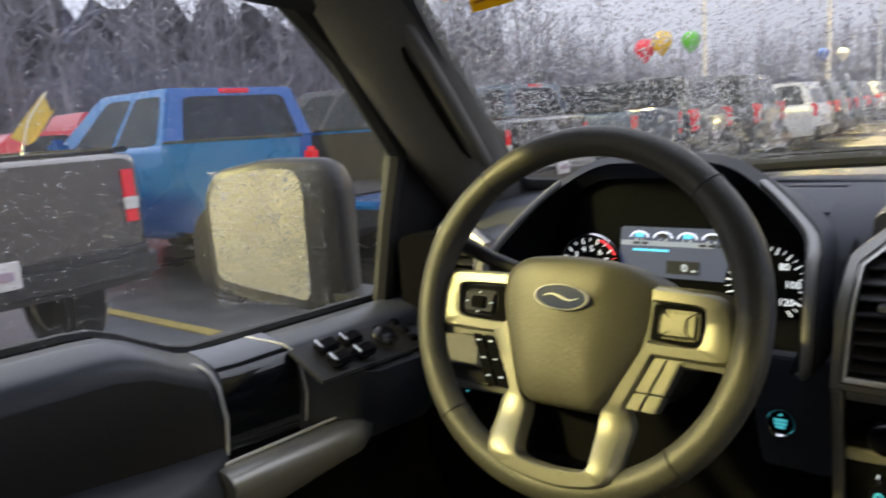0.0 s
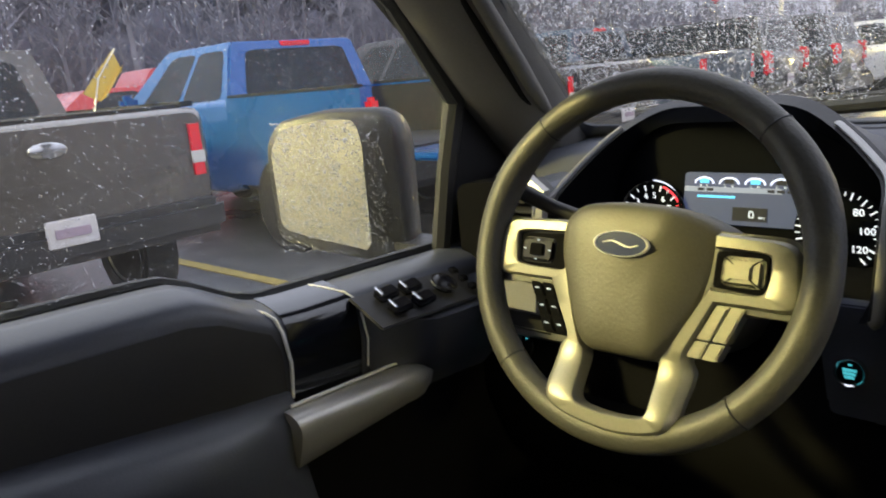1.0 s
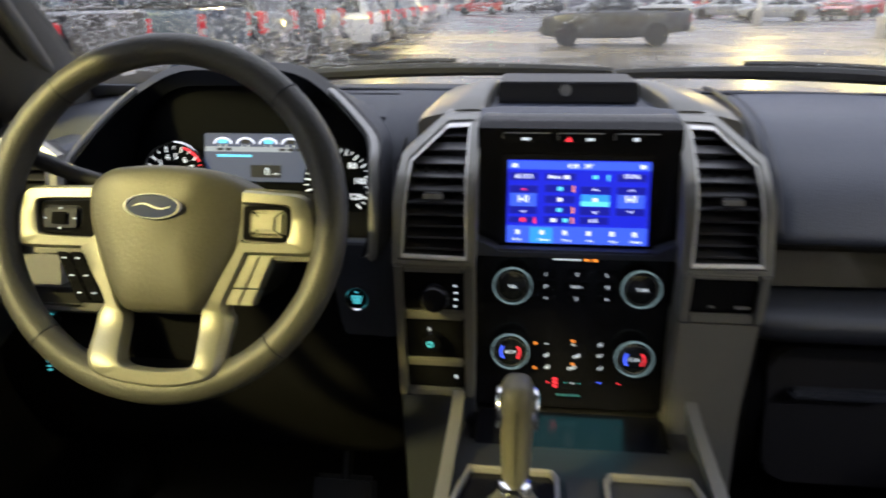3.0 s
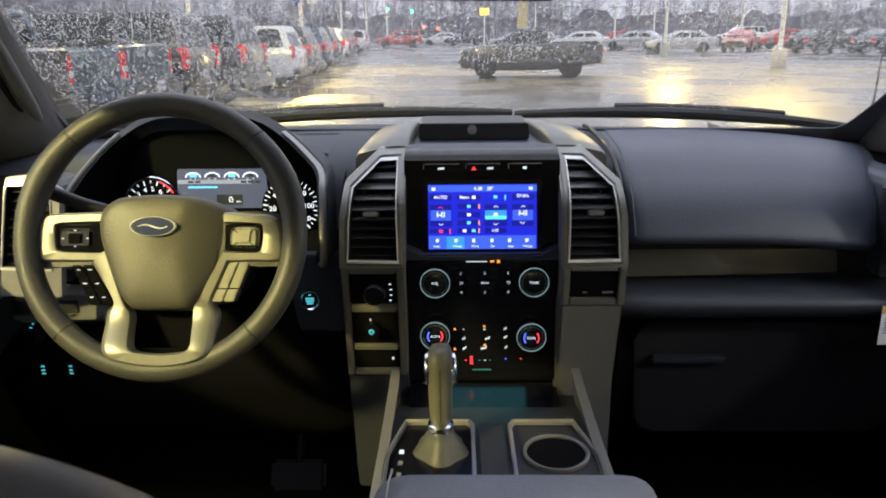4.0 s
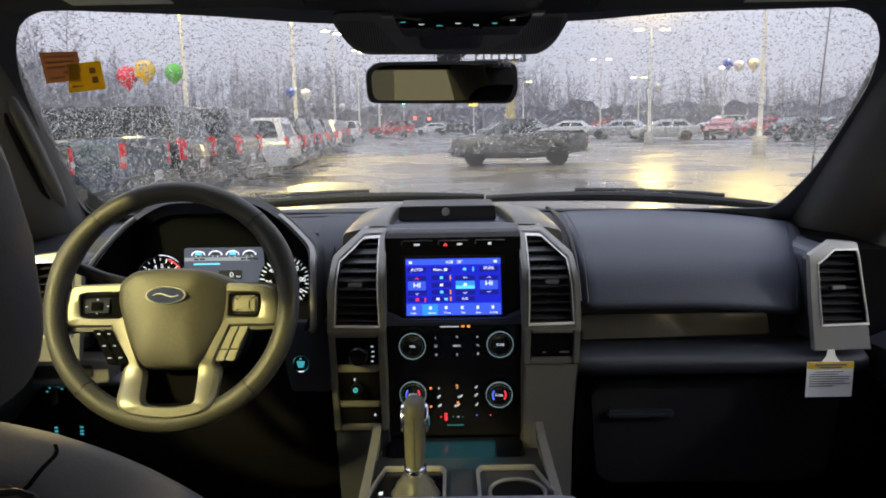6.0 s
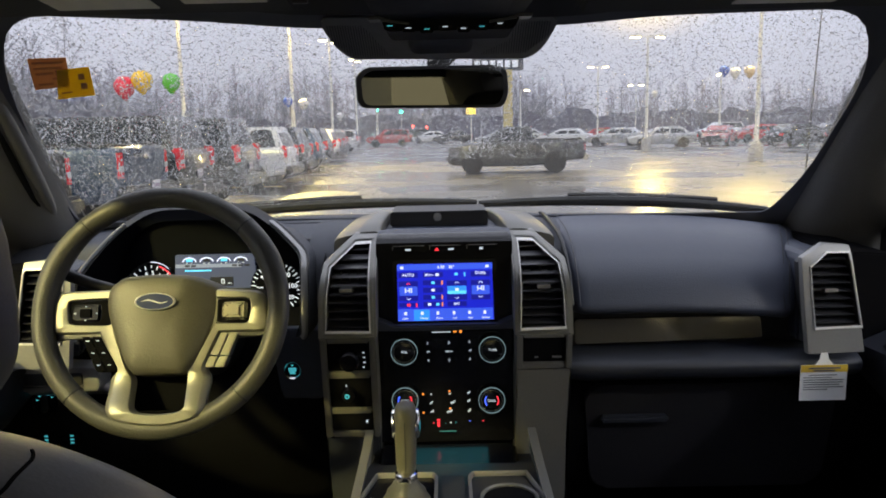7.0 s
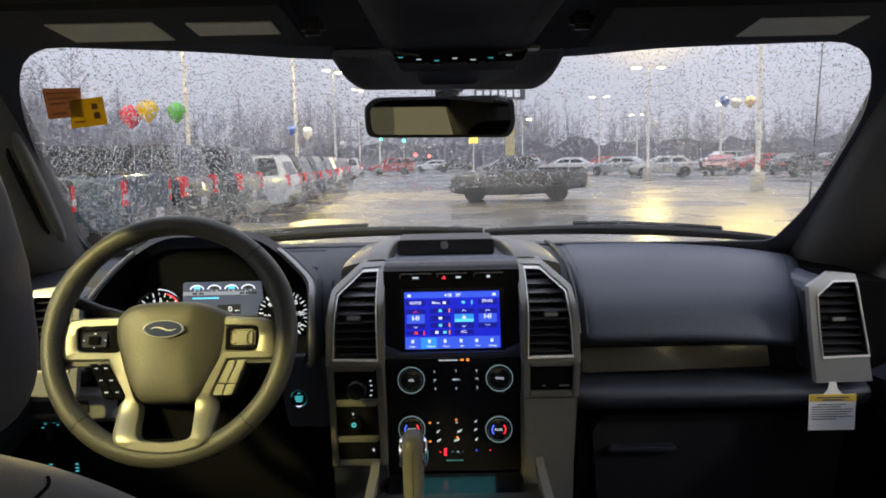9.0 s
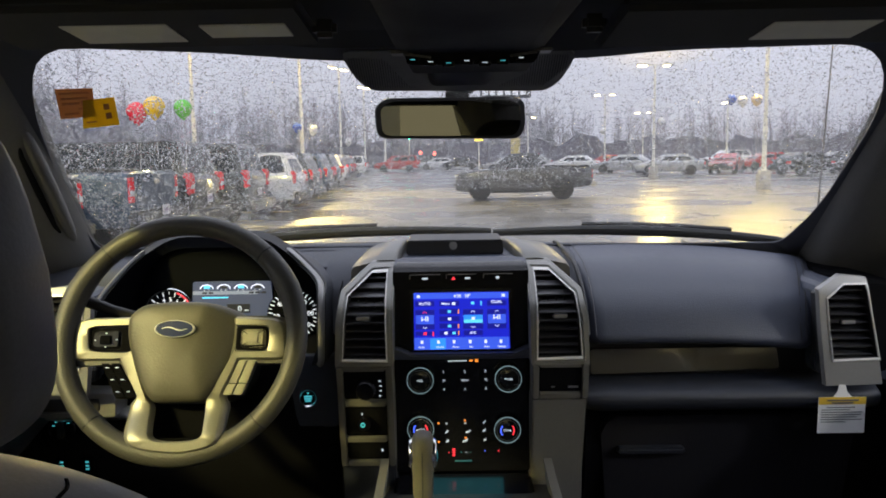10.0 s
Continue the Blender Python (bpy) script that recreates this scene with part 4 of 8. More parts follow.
for i in range(7):
    x = -0.059 + 0.0227 * i
    z = 1.6405 + 0.0055 * ((i - 3) / 3) ** 2 + 0.003 * (i == 3)
    b = part("button", boxed((x, 0.522, z), (0.016, 0.006, 0.0065), 0.001), M_GLOSS, oc)
    part("symbol", boxed((x, 0.5185, z + 0.001), (0.0065, 0.002, 0.0009)), M_TEAL if i in (0, 2, 5) else M_WHITE_GLOW, b)
for x0, x1, dz in ((-0.071, -0.036, -0.003), (0.064, 0.098, 0.003)):
    part("light_edge", tube([(x0, 0.523, 1.6545 if dz < 0 else 1.650), ((x0 + x1) / 2, 0.523, 1.6525), (x1, 0.523, 1.650 if dz < 0 else 1.6545)], 0.0018, 6), M_SWITCH, oc, "pale edge of the map light")
part("sunglass_lid", prism(rounded([(-0.045, 1.70), (-0.030, 1.672), (0.075, 1.672), (0.090, 1.70)], 0.006, 3), 0.30, 0.545, 0.003), M_OVERHEAD, oc)
part("lid_pull", boxed((0.030, 0.548, 1.688), (0.05, 0.008, 0.005), 0.002), M_GLOSS, oc)

# sensor shroud and dotted band behind the mirror
M_DOTS = mat("dotted_band", (0.15, 0.15, 0.155), 0.6, vary=0.2)
sh = thing("mirror_shroud", (0.0, 0.8, 1.60), "dark dotted band and sensor cover at the windscreen top", "mirror mount", kind="structure")
bm = B()
pts = rounded([(-0.180, 1.692), (0.182, 1.688), (0.160, 1.648), (0.140, 1.637), (-0.138, 1.641), (-0.158, 1.654)], 0.02, 4)
f = [bm.verts.new(glass_point(x, z, -0.008)) for x, z in pts]
k = [bm.verts.new(glass_point(x, z, -0.011)) for x, z in pts]
bm.faces.new(f)
bm.faces.new(k[::-1])
for i in range(len(pts)):
    bm.faces.new((f[i], f[(i + 1) % len(pts)], k[(i + 1) % len(pts)], k[i]))
part("band", bm, M_DOTS, sh)
bm = B()
for j in range(88):
    x = -0.165 + 0.33 * j / 87
    if abs(x) < 0.06:
        continue
    z0 = 1.646 + 0.020 * max(0, (abs(x) - 0.135) / 0.03)
    a, b = glass_point(x, z0, -0.0125), glass_point(x, 1.684, -0.0125)
    box(bm, (a + b) / 2, (0.0011, 0.0012, (b - a).length), 0, Matrix.Rotation(math.atan2(1, 0.627), 4, "X"))
part("dot_rows", bm, M_BLACK, sh)
part("sensor_cover", loft([[glass_point(x, z, -0.012) + Vector((0, o, 0)) for x, z in rounded([(-0.055 + q, 1.70), (0.06 - q, 1.70), (0.05 - q, 1.647 + q * 0.5), (-0.045 + q, 1.647 + q * 0.5)], 0.01, 3)] for q, o in ((0, 0), (0.004, -0.03), (0.016, -0.045))]), M_BLACK, sh)

# rear-view mirror
mm = thing("rear_view_mirror", (-0.017, 0.83, 1.587), "black rear-view mirror hanging from the windscreen", "mirror")
mpose = pose(-0.012, 0.825, 1.587, 90 + 1.5, 0, 0) @ pose(0, 0, 0, 0, 7.5, 0)
o2 = rounded([(-0.125, -0.030), (0.118, -0.034), (0.128, -0.01), (0.125, 0.030), (0.105, 0.037), (-0.11, 0.036), (-0.128, 0.022)], 0.016, 4)
bm = loft([[mpose @ Vector((x * f, y * f, z)) for x, y in o2] for z, f in ((-0.028, 0.80), (-0.012, 0.97), (0.0, 1.0), (0.004, 0.985))])
part("housing", bm, M_BLACK, mm)
part("mirror_glass", loft([[mpose @ Vector((x * 0.925, y * 0.84, z)) for x, y in o2] for z in (0.0035, 0.0052)]), M_LENS, mm, "silvered mirror face")
part("stem", loft([[Vector((-0.002 + a * w, y + b * 0.012, z)) for a, b in ((-1, -1), (1, -1), (1, 1), (-1, 1))] for y, z, w in ((0.842, 1.598, 0.015), (0.846, 1.622, 0.019), (0.838, 1.646, 0.020), (0.825, 1.666, 0.026))]), M_BLACK, mm)
part("cable", tube([(0.0, 0.84, 1.615), (0.02, 0.845, 1.632), (0.042, 0.83, 1.650)], 0.003, 6), M_BLACK, mm)


# ---------------------------------------------------------------- doors and side windows
def sill(y):
    """Height of the window's lower edge: a step down towards the front."""
    t = min(1, max(0, (y - 0.375) / 0.14))
    t = t * t * (3 - 2 * t)
    return (1.262 - 0.03 * max(0, y)) * (1 - t) + (1.196 - 0.028 * (y - 0.5)) * t


def door(s):
    word = "driver's" if s < 0 else "passenger"
    t = thing("door_1" if s < 0 else "door_2", (s * 0.86, 0.4, 0.55), "dark %s door panel with silver pull and padded armrest" % word, "car door", kind="structure")
    ys = [-0.30 + 1.32 * i / 44 for i in range(45)]
    rows = []
    for y in ys:
        z = sill(y)
        sec = [(0.885, z - 0.012), (0.862, z + 0.001), (0.842, z - 0.002), (0.818, z - 0.009), (0.806, z - 0.016), (0.7985, z - 0.030), (0.797, z - 0.07), (0.806, z - 0.13), (0.815, 1.03), (0.825, 0.92), (0.83, 0.50), (0.93, 0.50), (0.95, 0.9), (0.93, z - 0.05)]
        rows.append([Vector((s * x, y, zz)) for x, zz in sec])
    part("panel", loft(rows), M_DOOR, t, angle=60)
    # Thin near-black sheet paints the shade on the lower door.
    part("lower_door_shade", loft([[Vector((s * x, y, zz)) for x, zz in ((0.811, 1.06), (0.821, 0.92), (0.826, 0.51), (0.84, 0.51), (0.84, 1.06))] for y in ys]), M_CONSOLE, t, "near-black sheet that paints shade on the lower door")
    # padded leather inset behind the chrome line
    rows = []
    for i in range(21):
        y = -0.28 + 0.765 * i / 20
        z = sill(y)
        e = 0.010 * min(1, (20 - i) / 1.5) * min(1, i / 1.5 + 0.3)
        rows.append([Vector((s * (x - e), y, zz)) for x, zz in ((0.80, z - 0.035), (0.795, z - 0.07), (0.797, z - 0.11), (0.803, 1.085), (0.82, 1.07), (0.83, z - 0.10), (0.82, z - 0.05))])
    part("padded_inset", loft(rows), M_INSET, t, "dark leather inset", angle=60)
    for y0, w in ((0.49, 0.0016), (0.612, 0.0012)):
        z = sill(y0)
        pts = [(s * x, y0 + dy, zz) for x, zz, dy in ((0.862, z + 0.004, -0.03), (0.842, z + 0.001, -0.022), (0.816, z - 0.006, -0.008), (0.804, z - 0.014, -0.003), (0.796, z - 0.03, 0), (0.793, z - 0.07, 0.004), (0.80, 1.085 if w > 0.0014 else z - 0.11, 0.004))]
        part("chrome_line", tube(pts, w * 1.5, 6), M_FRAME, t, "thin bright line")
    rows = []
    for y in (0.497, 0.53, 0.57, 0.606):
        z = sill(y)
        rows.append([Vector((s * x, y, zz)) for x, zz in ((0.862, z + 0.0035), (0.842, z + 0.0005), (0.8165, z - 0.0065), (0.8045, z - 0.0135), (0.7965, z - 0.029), (0.7945, z - 0.07), (0.8035, z - 0.13), (0.83, z - 0.13), (0.85, z - 0.02))])
    part("gloss_panel", loft(rows), M_PIANO, t, "gloss black panel between bright lines", angle=60)
    # armrest
    rows = []
    for i in range(15):
        y = -0.30 + 0.785 * i / 14
        k = min(1, (14 - i) / 1.2)
        zt = 1.085 + 0.15 * (0.487 - y)
        rows.append([Vector((s * x, y, z)) for x, z in ((0.82, zt + 0.015), (0.79, zt + 0.012), (0.755 + 0.03 * (1 - k), zt), (0.735 + 0.045 * (1 - k), zt - 0.02), (0.735 + 0.045 * (1 - k), zt - 0.07), (0.76, zt - 0.13), (0.82, zt - 0.16))])
    part("armrest", loft(rows), M_DOOR, t, "padded armrest", angle=60)
    # silver pull bar
    rows = []
    for i in range(13):
        u = i / 12
        y = 0.462 + 0.26 * u
        zt = 1.078 - 0.020 * u
        x = 0.742 + 0.012 * u + 0.03 * max(0, u - 0.8) * 5
        h = 0.060 - 0.026 * u
        rows.append([Vector((s * q, y, z)) for q, z in ((x + 0.045, zt + 0.004), (x + 0.032, zt + 0.007), (x + 0.018, zt + 0.006), (x + 0.007, zt + 0.001), (x + 0.001, zt - 0.007), (x + 0.001, zt - 0.017), (x + 0.007, zt - 0.036), (x + 0.016, zt - h), (x + 0.028, zt - h - 0.004), (x + 0.038, zt - h * 0.7))])
    part("pull_handle", loft(rows), M_PULL, t, "satin silver door pull", angle=60)
    part("pull_edge", tube([(s * 0.778, 0.475, 1.086), (s * 0.784, 0.60, 1.078), (s * 0.79, 0.68, 1.072)], 0.0024, 6), M_FRAME, t, "bright line along the pull")
    part("map_pocket", boxed((s * 0.79, 0.30, 0.72), (0.07, 0.62, 0.16), 0.02), M_BLACK, t)
    # switch panel on the front slope
    m = Matrix.Translation((s * 0.775, 0.70, 1.158)) @ Matrix.Rotation(radians(-s * 28), 4, "Y") @ Matrix.Rotation(radians(-4), 4, "X")
    part("switch_plate", box(B(), m @ Vector((0, 0, 0)), (0.070, 0.205, 0.005), 0.002, m.to_3x3().to_4x4()), M_BLACK, t)
    part("console_slope", loft([[Vector((s * x, y, z)) for x, z in sec] for y, sec in ((0.608, ((0.84, 1.183), (0.800, 1.157), (0.803, 1.10), (0.83, 1.0))), (0.64, ((0.84, 1.180), (0.770, 1.146), (0.778, 1.095), (0.83, 1.0))), (0.70, ((0.84, 1.176), (0.742, 1.132), (0.755, 1.075), (0.83, 0.99))), (0.86, ((0.84, 1.170), (0.735, 1.126), (0.75, 1.065), (0.83, 0.98))), (0.98, ((0.84, 1.165), (0.735, 1.122), (0.75, 1.06), (0.83, 0.98))))]), M_DOOR, t, angle=60)
    for yy, ln in ((0.645, 0.034), (0.69, 0.034)):
        for dx in ((-0.014, 0.014) if s < 0 else (0.0,)):
            p = m @ Vector((dx, yy - 0.70, 0.011))
            sw = part("window_switch", box(B(), p, (0.022, ln, 0.012), 0.004, m.to_3x3().to_4x4() @ pose(0, 0, 0, 10, 0, 0)), M_GLOSS, t)
            part("switch_tip", box(B(), p + Vector((0, -ln * 0.35, 0.007)), (0.018, 0.006, 0.004), 0.0015, m.to_3x3().to_4x4()), M_CHROME, sw)
    if s < 0:
        kn = part("mirror_switch", lathe([(0.018, 0), (0.018, 0.006), (0.014, 0.010), (0.006, 0.012)], m @ Matrix.Translation((0.0, 0.045, 0.008)), 18), M_GLOSS, t)
        part("switch_ring", lathe([(0.017, 0.004), (0.020, 0.004), (0.020, 0.0075), (0.017, 0.0075)], m @ Matrix.Translation((0.0, 0.045, 0.008)), 20, ring=True), M_CHROME, kn)
        for k in range(3):
            part("small_key", box(B(), m @ Vector((-0.02 + 0.02 * k, 0.088, 0.011)), (0.014, 0.016, 0.007), 0.003, m.to_3x3().to_4x4()), M_GLOSS, t)
    # window frame: front post, slanted top, rear post
    prof = [Vector((s * 0.868, 0.845, 1.17)), Vector((s * 0.862, 0.868, 1.30)), Vector((s * 0.852, 0.893, 1.415)), Vector((s * 0.81, 0.745, 1.555)), Vector((s * 0.775, 0.60, 1.64)), Vector((s * 0.755, 0.35, 1.675)), Vector((s * 0.755, -0.30, 1.675))]
    part("post", tube(prof[:3], 0.016, 8), M_RUBBER, t)
    part("window_seal", tube(prof[2:], 0.019, 8), M_RUBBER, t)
    part("sail", loft([[p + Vector((s * e, 0, 0)) for p in (Vector((s * 0.868, 0.85, 1.15)), Vector((s * 0.853, 0.898, 1.42)), Vector((s * 0.86, 1.02, 1.31)), Vector((s * 0.875, 1.05, 1.15)))] for e in (0.0, 0.03)]), M_BLACK, t, "black corner trim")
    part("outer_belt", tube([(s * 0.884, y, sill(y) + 0.001) for y in ys[3:-5]], 0.007, 6), M_RUBBER, t)
    return t


door(-1)
door_right = door(1)
dh = part("door_handle", tube([(0.790, 0.74, 1.0), (0.780, 0.77, 1.004), (0.786, 0.82, 1.0)], [0.006, 0.008, 0.006], 8), M_CHROME, door_right, "small chrome handle")
part("handle_cup", boxed((0.800, 0.78, 1.0), (0.012, 0.11, 0.04), 0.005), M_BLACK, dh)


def side_glass(s, y0, y1, name, label):
    bm = B()
    rows = []
    for j in range(9):
        u = j / 8
        row = []
        for i in range(25):
            y = y0 + (y1 - y0) * i / 24
            z0 = sill(y) - 0.02 if y > -0.3 else 1.24
            z = z0 + (1.70 - z0) * u
            row.append(Vector((s * (0.880 - 0.115 * max(0, (z - 1.2) / 0.48) ** 1.25), y, z)))
        rows.append(row)
    loft(rows, closed=False, caps=False, bm=bm)
    o = new(name, finish(name, bm, M_SIDEGLASS if y1 > 0 else M_GLASS, 180))
    o.visible_shadow = False
    return tagged(o, label, "car window", kind="structure")


side_glass(-1, -0.28, 0.90, "window_2", "driver's side window beaded with rain")
side_glass(1, -0.28, 0.90, "window_3", "passenger side window beaded with rain")
side_glass(-1, -1.15, -0.36, "window_4", "rear door window of the truck")
side_glass(1, -1.15, -0.36, "window_5", "rear door window of the truck")

# rear half of the cab: posts, rear doors, back wall with its window
for s in (-1, 1):
    nm = "left" if s < 0 else "right"
    # Post widened rearwards, out of view, to keep lamp light off the glovebox.
    bm = loft([[Vector((s * x, y, z)) for x, y in ((0.80 - d, -0.50), (0.80 - d, -0.22), (0.90 - d, -0.20), (0.90 - d, -0.52))] for z, d in ((0.5, 0), (1.2, 0), (1.45, 0.04), (1.70, 0.115))])
    tagged(new("door_post", finish("door_post", bm, M_PILLAR)), "dark post between the side doors", "pillar", kind="structure")
    bm = loft([[Vector((s * x, y, z)) for x, z in ((0.80, 0.5), (0.80, 1.20), (0.83, 1.245), (0.89, 1.235), (0.94, 1.0), (0.93, 0.5))] for y in (-0.34, -0.8, -1.2)])
    tagged(new("rear_door", finish("rear_door", bm, M_DASH)), "dark rear door panel", "car door", kind="structure")
    bm = loft([[Vector((s * x, y, z)) for x, y in ((0.76 - d, -1.72), (0.78 - d, -1.14), (0.90 - d, -1.12), (0.90 - d, -1.74))] for z, d in ((0.5, 0), (1.2, 0), (1.45, 0.03), (1.70, 0.10))])
    tagged(new("rear_post", finish("rear_post", bm, M_PILLAR)), "dark rear corner post of the cab", "pillar", kind="structure")
bm = B()
box(bm, (0, -1.72, 0.86), (1.64, 0.08, 0.76), 0.02)
box(bm, (0, -1.66, 1.70), (1.5, 0.10, 0.10), 0.02)
tagged(new("wall_back", finish("wall_back", bm, M_PILLAR)), "dark back wall of the cab below the rear window", "wall", kind="structure")
bm = loft([[Vector((x, -1.70 + 0.02 * (1 - (x / 0.7) ** 2), z)) for x in (-0.72, -0.36, 0, 0.36, 0.72)] for z in (1.22, 1.45, 1.66)], closed=False, caps=False)
o = new("window_6", finish("window_6", bm, M_REARGLASS, 180))
o.visible_shadow = False
tagged(o, "rear window of the truck cab", "car window", kind="structure")
bm = B()
box(bm, (0, -0.3, 0.46), (1.8, 3.0, 0.05))
tagged(new("floor", finish("floor", bm, M_CARPET)), "black carpeted floor of the truck cab", "floor", kind="structure")
bm = B()
box(bm, (0, 1.28, 0.80), (1.8, 0.06, 0.75))
tagged(new("firewall", finish("firewall", bm, M_CARPET)), "black carpeted front bulkhead", "wall", kind="structure")

for s in (-1, 1):
    bm = B()
    box(bm, (s * 0.865, 1.14, 0.83), (0.06, 0.34, 0.74), 0.01)
    tagged(new("kick_panel", finish("kick_panel", bm, M_CARPET)), "black lining at the side of the footwell", "trim", kind="structure")

# bonnet and wings ahead of the glass
bm = loft([[Vector((x, y, z - 0.05 * (x / 0.9) ** 4)) for x in [-0.98 + 1.96 * k / 14 for k in range(15)]] for y, z in ((1.36, 1.215), (1.5, 1.205), (2.0, 1.19), (2.6, 1.14), (2.78, 1.05), (2.82, 0.7))], closed=False, caps=False)
hood = new("bonnet", finish("bonnet", bm, PAINTS["charcoal"], 60))
tagged(hood, "dark painted bonnet of the truck, wet", "bonnet", kind="structure")
for s in (-1, 1):
    bm = loft([[Vector((s * x, y, z)) for x, z in ((0.90, 0.52), (0.965, 0.6), (0.985, 1.0), (0.95, 1.16), (0.90, 1.18))] for y in (-1.75, -0.5, 0.9, 1.4, 2.7)], closed=False, caps=False)
    tagged(new("outer_flank", finish("outer_flank", bm, PAINTS["charcoal"], 60)), "dark painted outer side of the truck", "bodywork", kind="structure")

# the truck's own wheels carry it
for wx in (-0.86, 0.86):
    for wy in (2.0, -1.25):
        t = thing("truck_wheel", (wx, wy, 0), "black tyre on an alloy rim under the truck", "wheel", "wheels of the truck", "structure")
        wheel(t, wx, wy, 0.41, 0.27)

# door mirrors
M_HOUSING = mat("wet_mirror_housing", (0.013, 0.013, 0.014), 0.45, grain=0.3, scale=120)


def side_mirror(s):
    t = thing("door_mirror", (s * 1.10, 0.98, 1.12), "black door mirror outside the window, covered with raindrops", "mirror", "door mirrors")
    n = Vector((-s * 0.36, -0.93, 0.03)).normalized()
    right = Vector((0, 0, 1)).cross(n).normalized() * -1
    if right.x < 0:
        right = -right
    up_ = n.cross(right)
    if up_.z < 0:
        up_ = -up_
    c = Vector((s * 1.214, 0.915, 1.262))
    out = rounded([(-0.132, -0.105), (-0.05, -0.128), (0.115, -0.155), (0.132, -0.14), (0.132, 0.09), (0.112, 0.135), (0.0, 0.140), (-0.105, 0.125), (-0.138, 0.08)], 0.022, 4)
    if s > 0:
        out = [(-a, b) for a, b in out]
    F = lambda a, b, q: c + right * a + up_ * b - n * q
    part("housing", loft([[F(a * k * (1.14 if -s * a > 0 else 1), b * k, q) for a, b in out] for q, k in ((-0.008, 0.97), (0.0, 1.02), (0.03, 1.04), (0.075, 0.98), (0.12, 0.80), (0.145, 0.5))]), M_HOUSING, t, angle=60)
    part("mirror_glass", loft([[F(a * (0.60 if -s * a > 0 else 0.90), b * 0.86 + 0.006, q) for a, b in out] for q in (-0.0085, -0.0105)]), M_SIDE_LENS, t, "rain-beaded mirror face")
    part("arm", loft([[Vector((s * x, y, z)) for y, z in ((0.95, 1.08), (1.03, 1.08), (1.03, 1.15), (0.95, 1.15))] for x in (0.88, 1.0, 1.14)]), M_HOUSING, t)
    return t, F, out


MIRROR_L, MIRROR_F, MIRROR_OUT = side_mirror(-1)
side_mirror(1)

# wipers lying on the glass
for x0, x1, zz in ((-0.62, 0.075, 1.339), (0.08, 0.72, 1.335)):
    t = thing("windscreen_wiper", ((x0 + x1) / 2, glass_y((x0 + x1) / 2, zz), 1.28), "black wet windscreen wiper at rest on the glass", "wiper", "wipers")
    pts = [glass_point(x0 + (x1 - x0) * i / 16, zz - 0.018 + 0.022 * (i / 16 if x0 < 0 else 1 - i / 16) ** 0.6 + (0.012 * math.sin(math.pi * i / 16)), 0.012) for i in range(17)]
    part("blade", tube(pts, [0.008 + 0.004 * math.sin(math.pi * i / 16) for i in range(17)], 8), M_RUBBER, t)
    part("arm", tube([p + Vector((0, 0.01, 0.012)) for p in (pts[2:11] if x0 < 0 else pts[5:14])], 0.006, 6), M_BLACK, t)
bm = loft([[Vector((x, 1.37 - 0.25 * x * x + dy, z)) for x in [-0.85 + 1.7 * k / 20 for k in range(21)]] for dy, z in ((-0.06, 1.278), (0.0, 1.272), (0.10, 1.245), (0.2, 1.21))], closed=False, caps=False)
tagged(new("cowl", finish("cowl", bm, M_BLACK, 60)), "black plastic cowl below the windscreen", "trim", kind="structure")

an = thing("aerial_mast", (0.94, 1.52, 1.15), "thin black aerial mast on the front wing", "aerial")
part("mast", tube([(0.935, 1.52, 1.15), (0.955, 1.52, 1.6), (0.975, 1.52, 2.0)], [0.0028, 0.002, 0.0015], 8), M_BLACK, an)
part("foot", lathe([(0.02, 0.0), (0.018, 0.012), (0.008, 0.03)], Matrix.Translation((0.935, 1.52, 1.135)), 14), M_BLACK, an)

# ---------------------------------------------------------------- dashboard
def bezel_y(z):
    """Rake of the silver surrounds: steep below, swept forward on top."""
    return 0.77 + 0.18 * (z - 1.17) + 11.0 * max(0, z - 1.24) ** 2


dash = thing("dashboard", (0, 1.0, 0.75), "dark soft-touch truck dashboard with silver surrounds", "dashboard")


def slab(x0, x1, prof, n=24, round_end=0.03):
    """A dash pad: (y, z) outline swept along x, its ends rounded off."""
    rows = []
    cy, cz = sum(p[0] for p in prof) / len(prof), sum(p[1] for p in prof) / len(prof)
    for i in range(n + 1):
        u = i / n
        x = x0 + (x1 - x0) * u
        d = min(x - x0, x1 - x)
        k = 1 - 0.12 * max(0, 1 - d / round_end) ** 2
        rows.append([Vector((x, cy + (y - cy) * k - 0.25 * x * x * max(0, (y - 1.15) / 0.2), cz + (z - cz) * k)) for y, z in prof])
    return loft(rows)


pad_prof = rounded([(1.40, 1.262), (1.285, 1.318), (1.14, 1.337), (0.965, 1.318), (0.865, 1.265), (0.825, 1.198), (0.86, 1.188), (1.1, 1.16), (1.36, 1.16)], [0.02, 0.05, 0.08, 0.07, 0.06, 0.018, 0.02, 0.02, 0.02], 6)


def pad_point(x, y, z, out=0.0):
    """A place on the passenger pad: it widens and falls away towards the outer vent."""
    wide = 0.222 + (x - 0.222) * (1 + 1.05 * max(0, y - 0.84))
    return Vector((wide, y - 0.25 * wide * wide * max(0, (y - 1.15) / 0.2) - out * 0.6, z - 0.22 * max(0, wide - 0.35) ** 2 + out * 0.8))


rows = []
for i in range(37):
    x = 0.222 + 0.392 * i / 36
    d = min(x - 0.222, 0.614 - x)
    k = 1 - 0.10 * max(0, 1 - d / 0.022) ** 2
    cy_, cz_ = 1.1, 1.24
    rows.append([pad_point(x, cy_ + (y - cy_) * k, cz_ + (z - cz_) * k) for y, z in pad_prof])
part("passenger_pad", loft(rows), M_DASH, dash, "dark padded upper dash", angle=60)
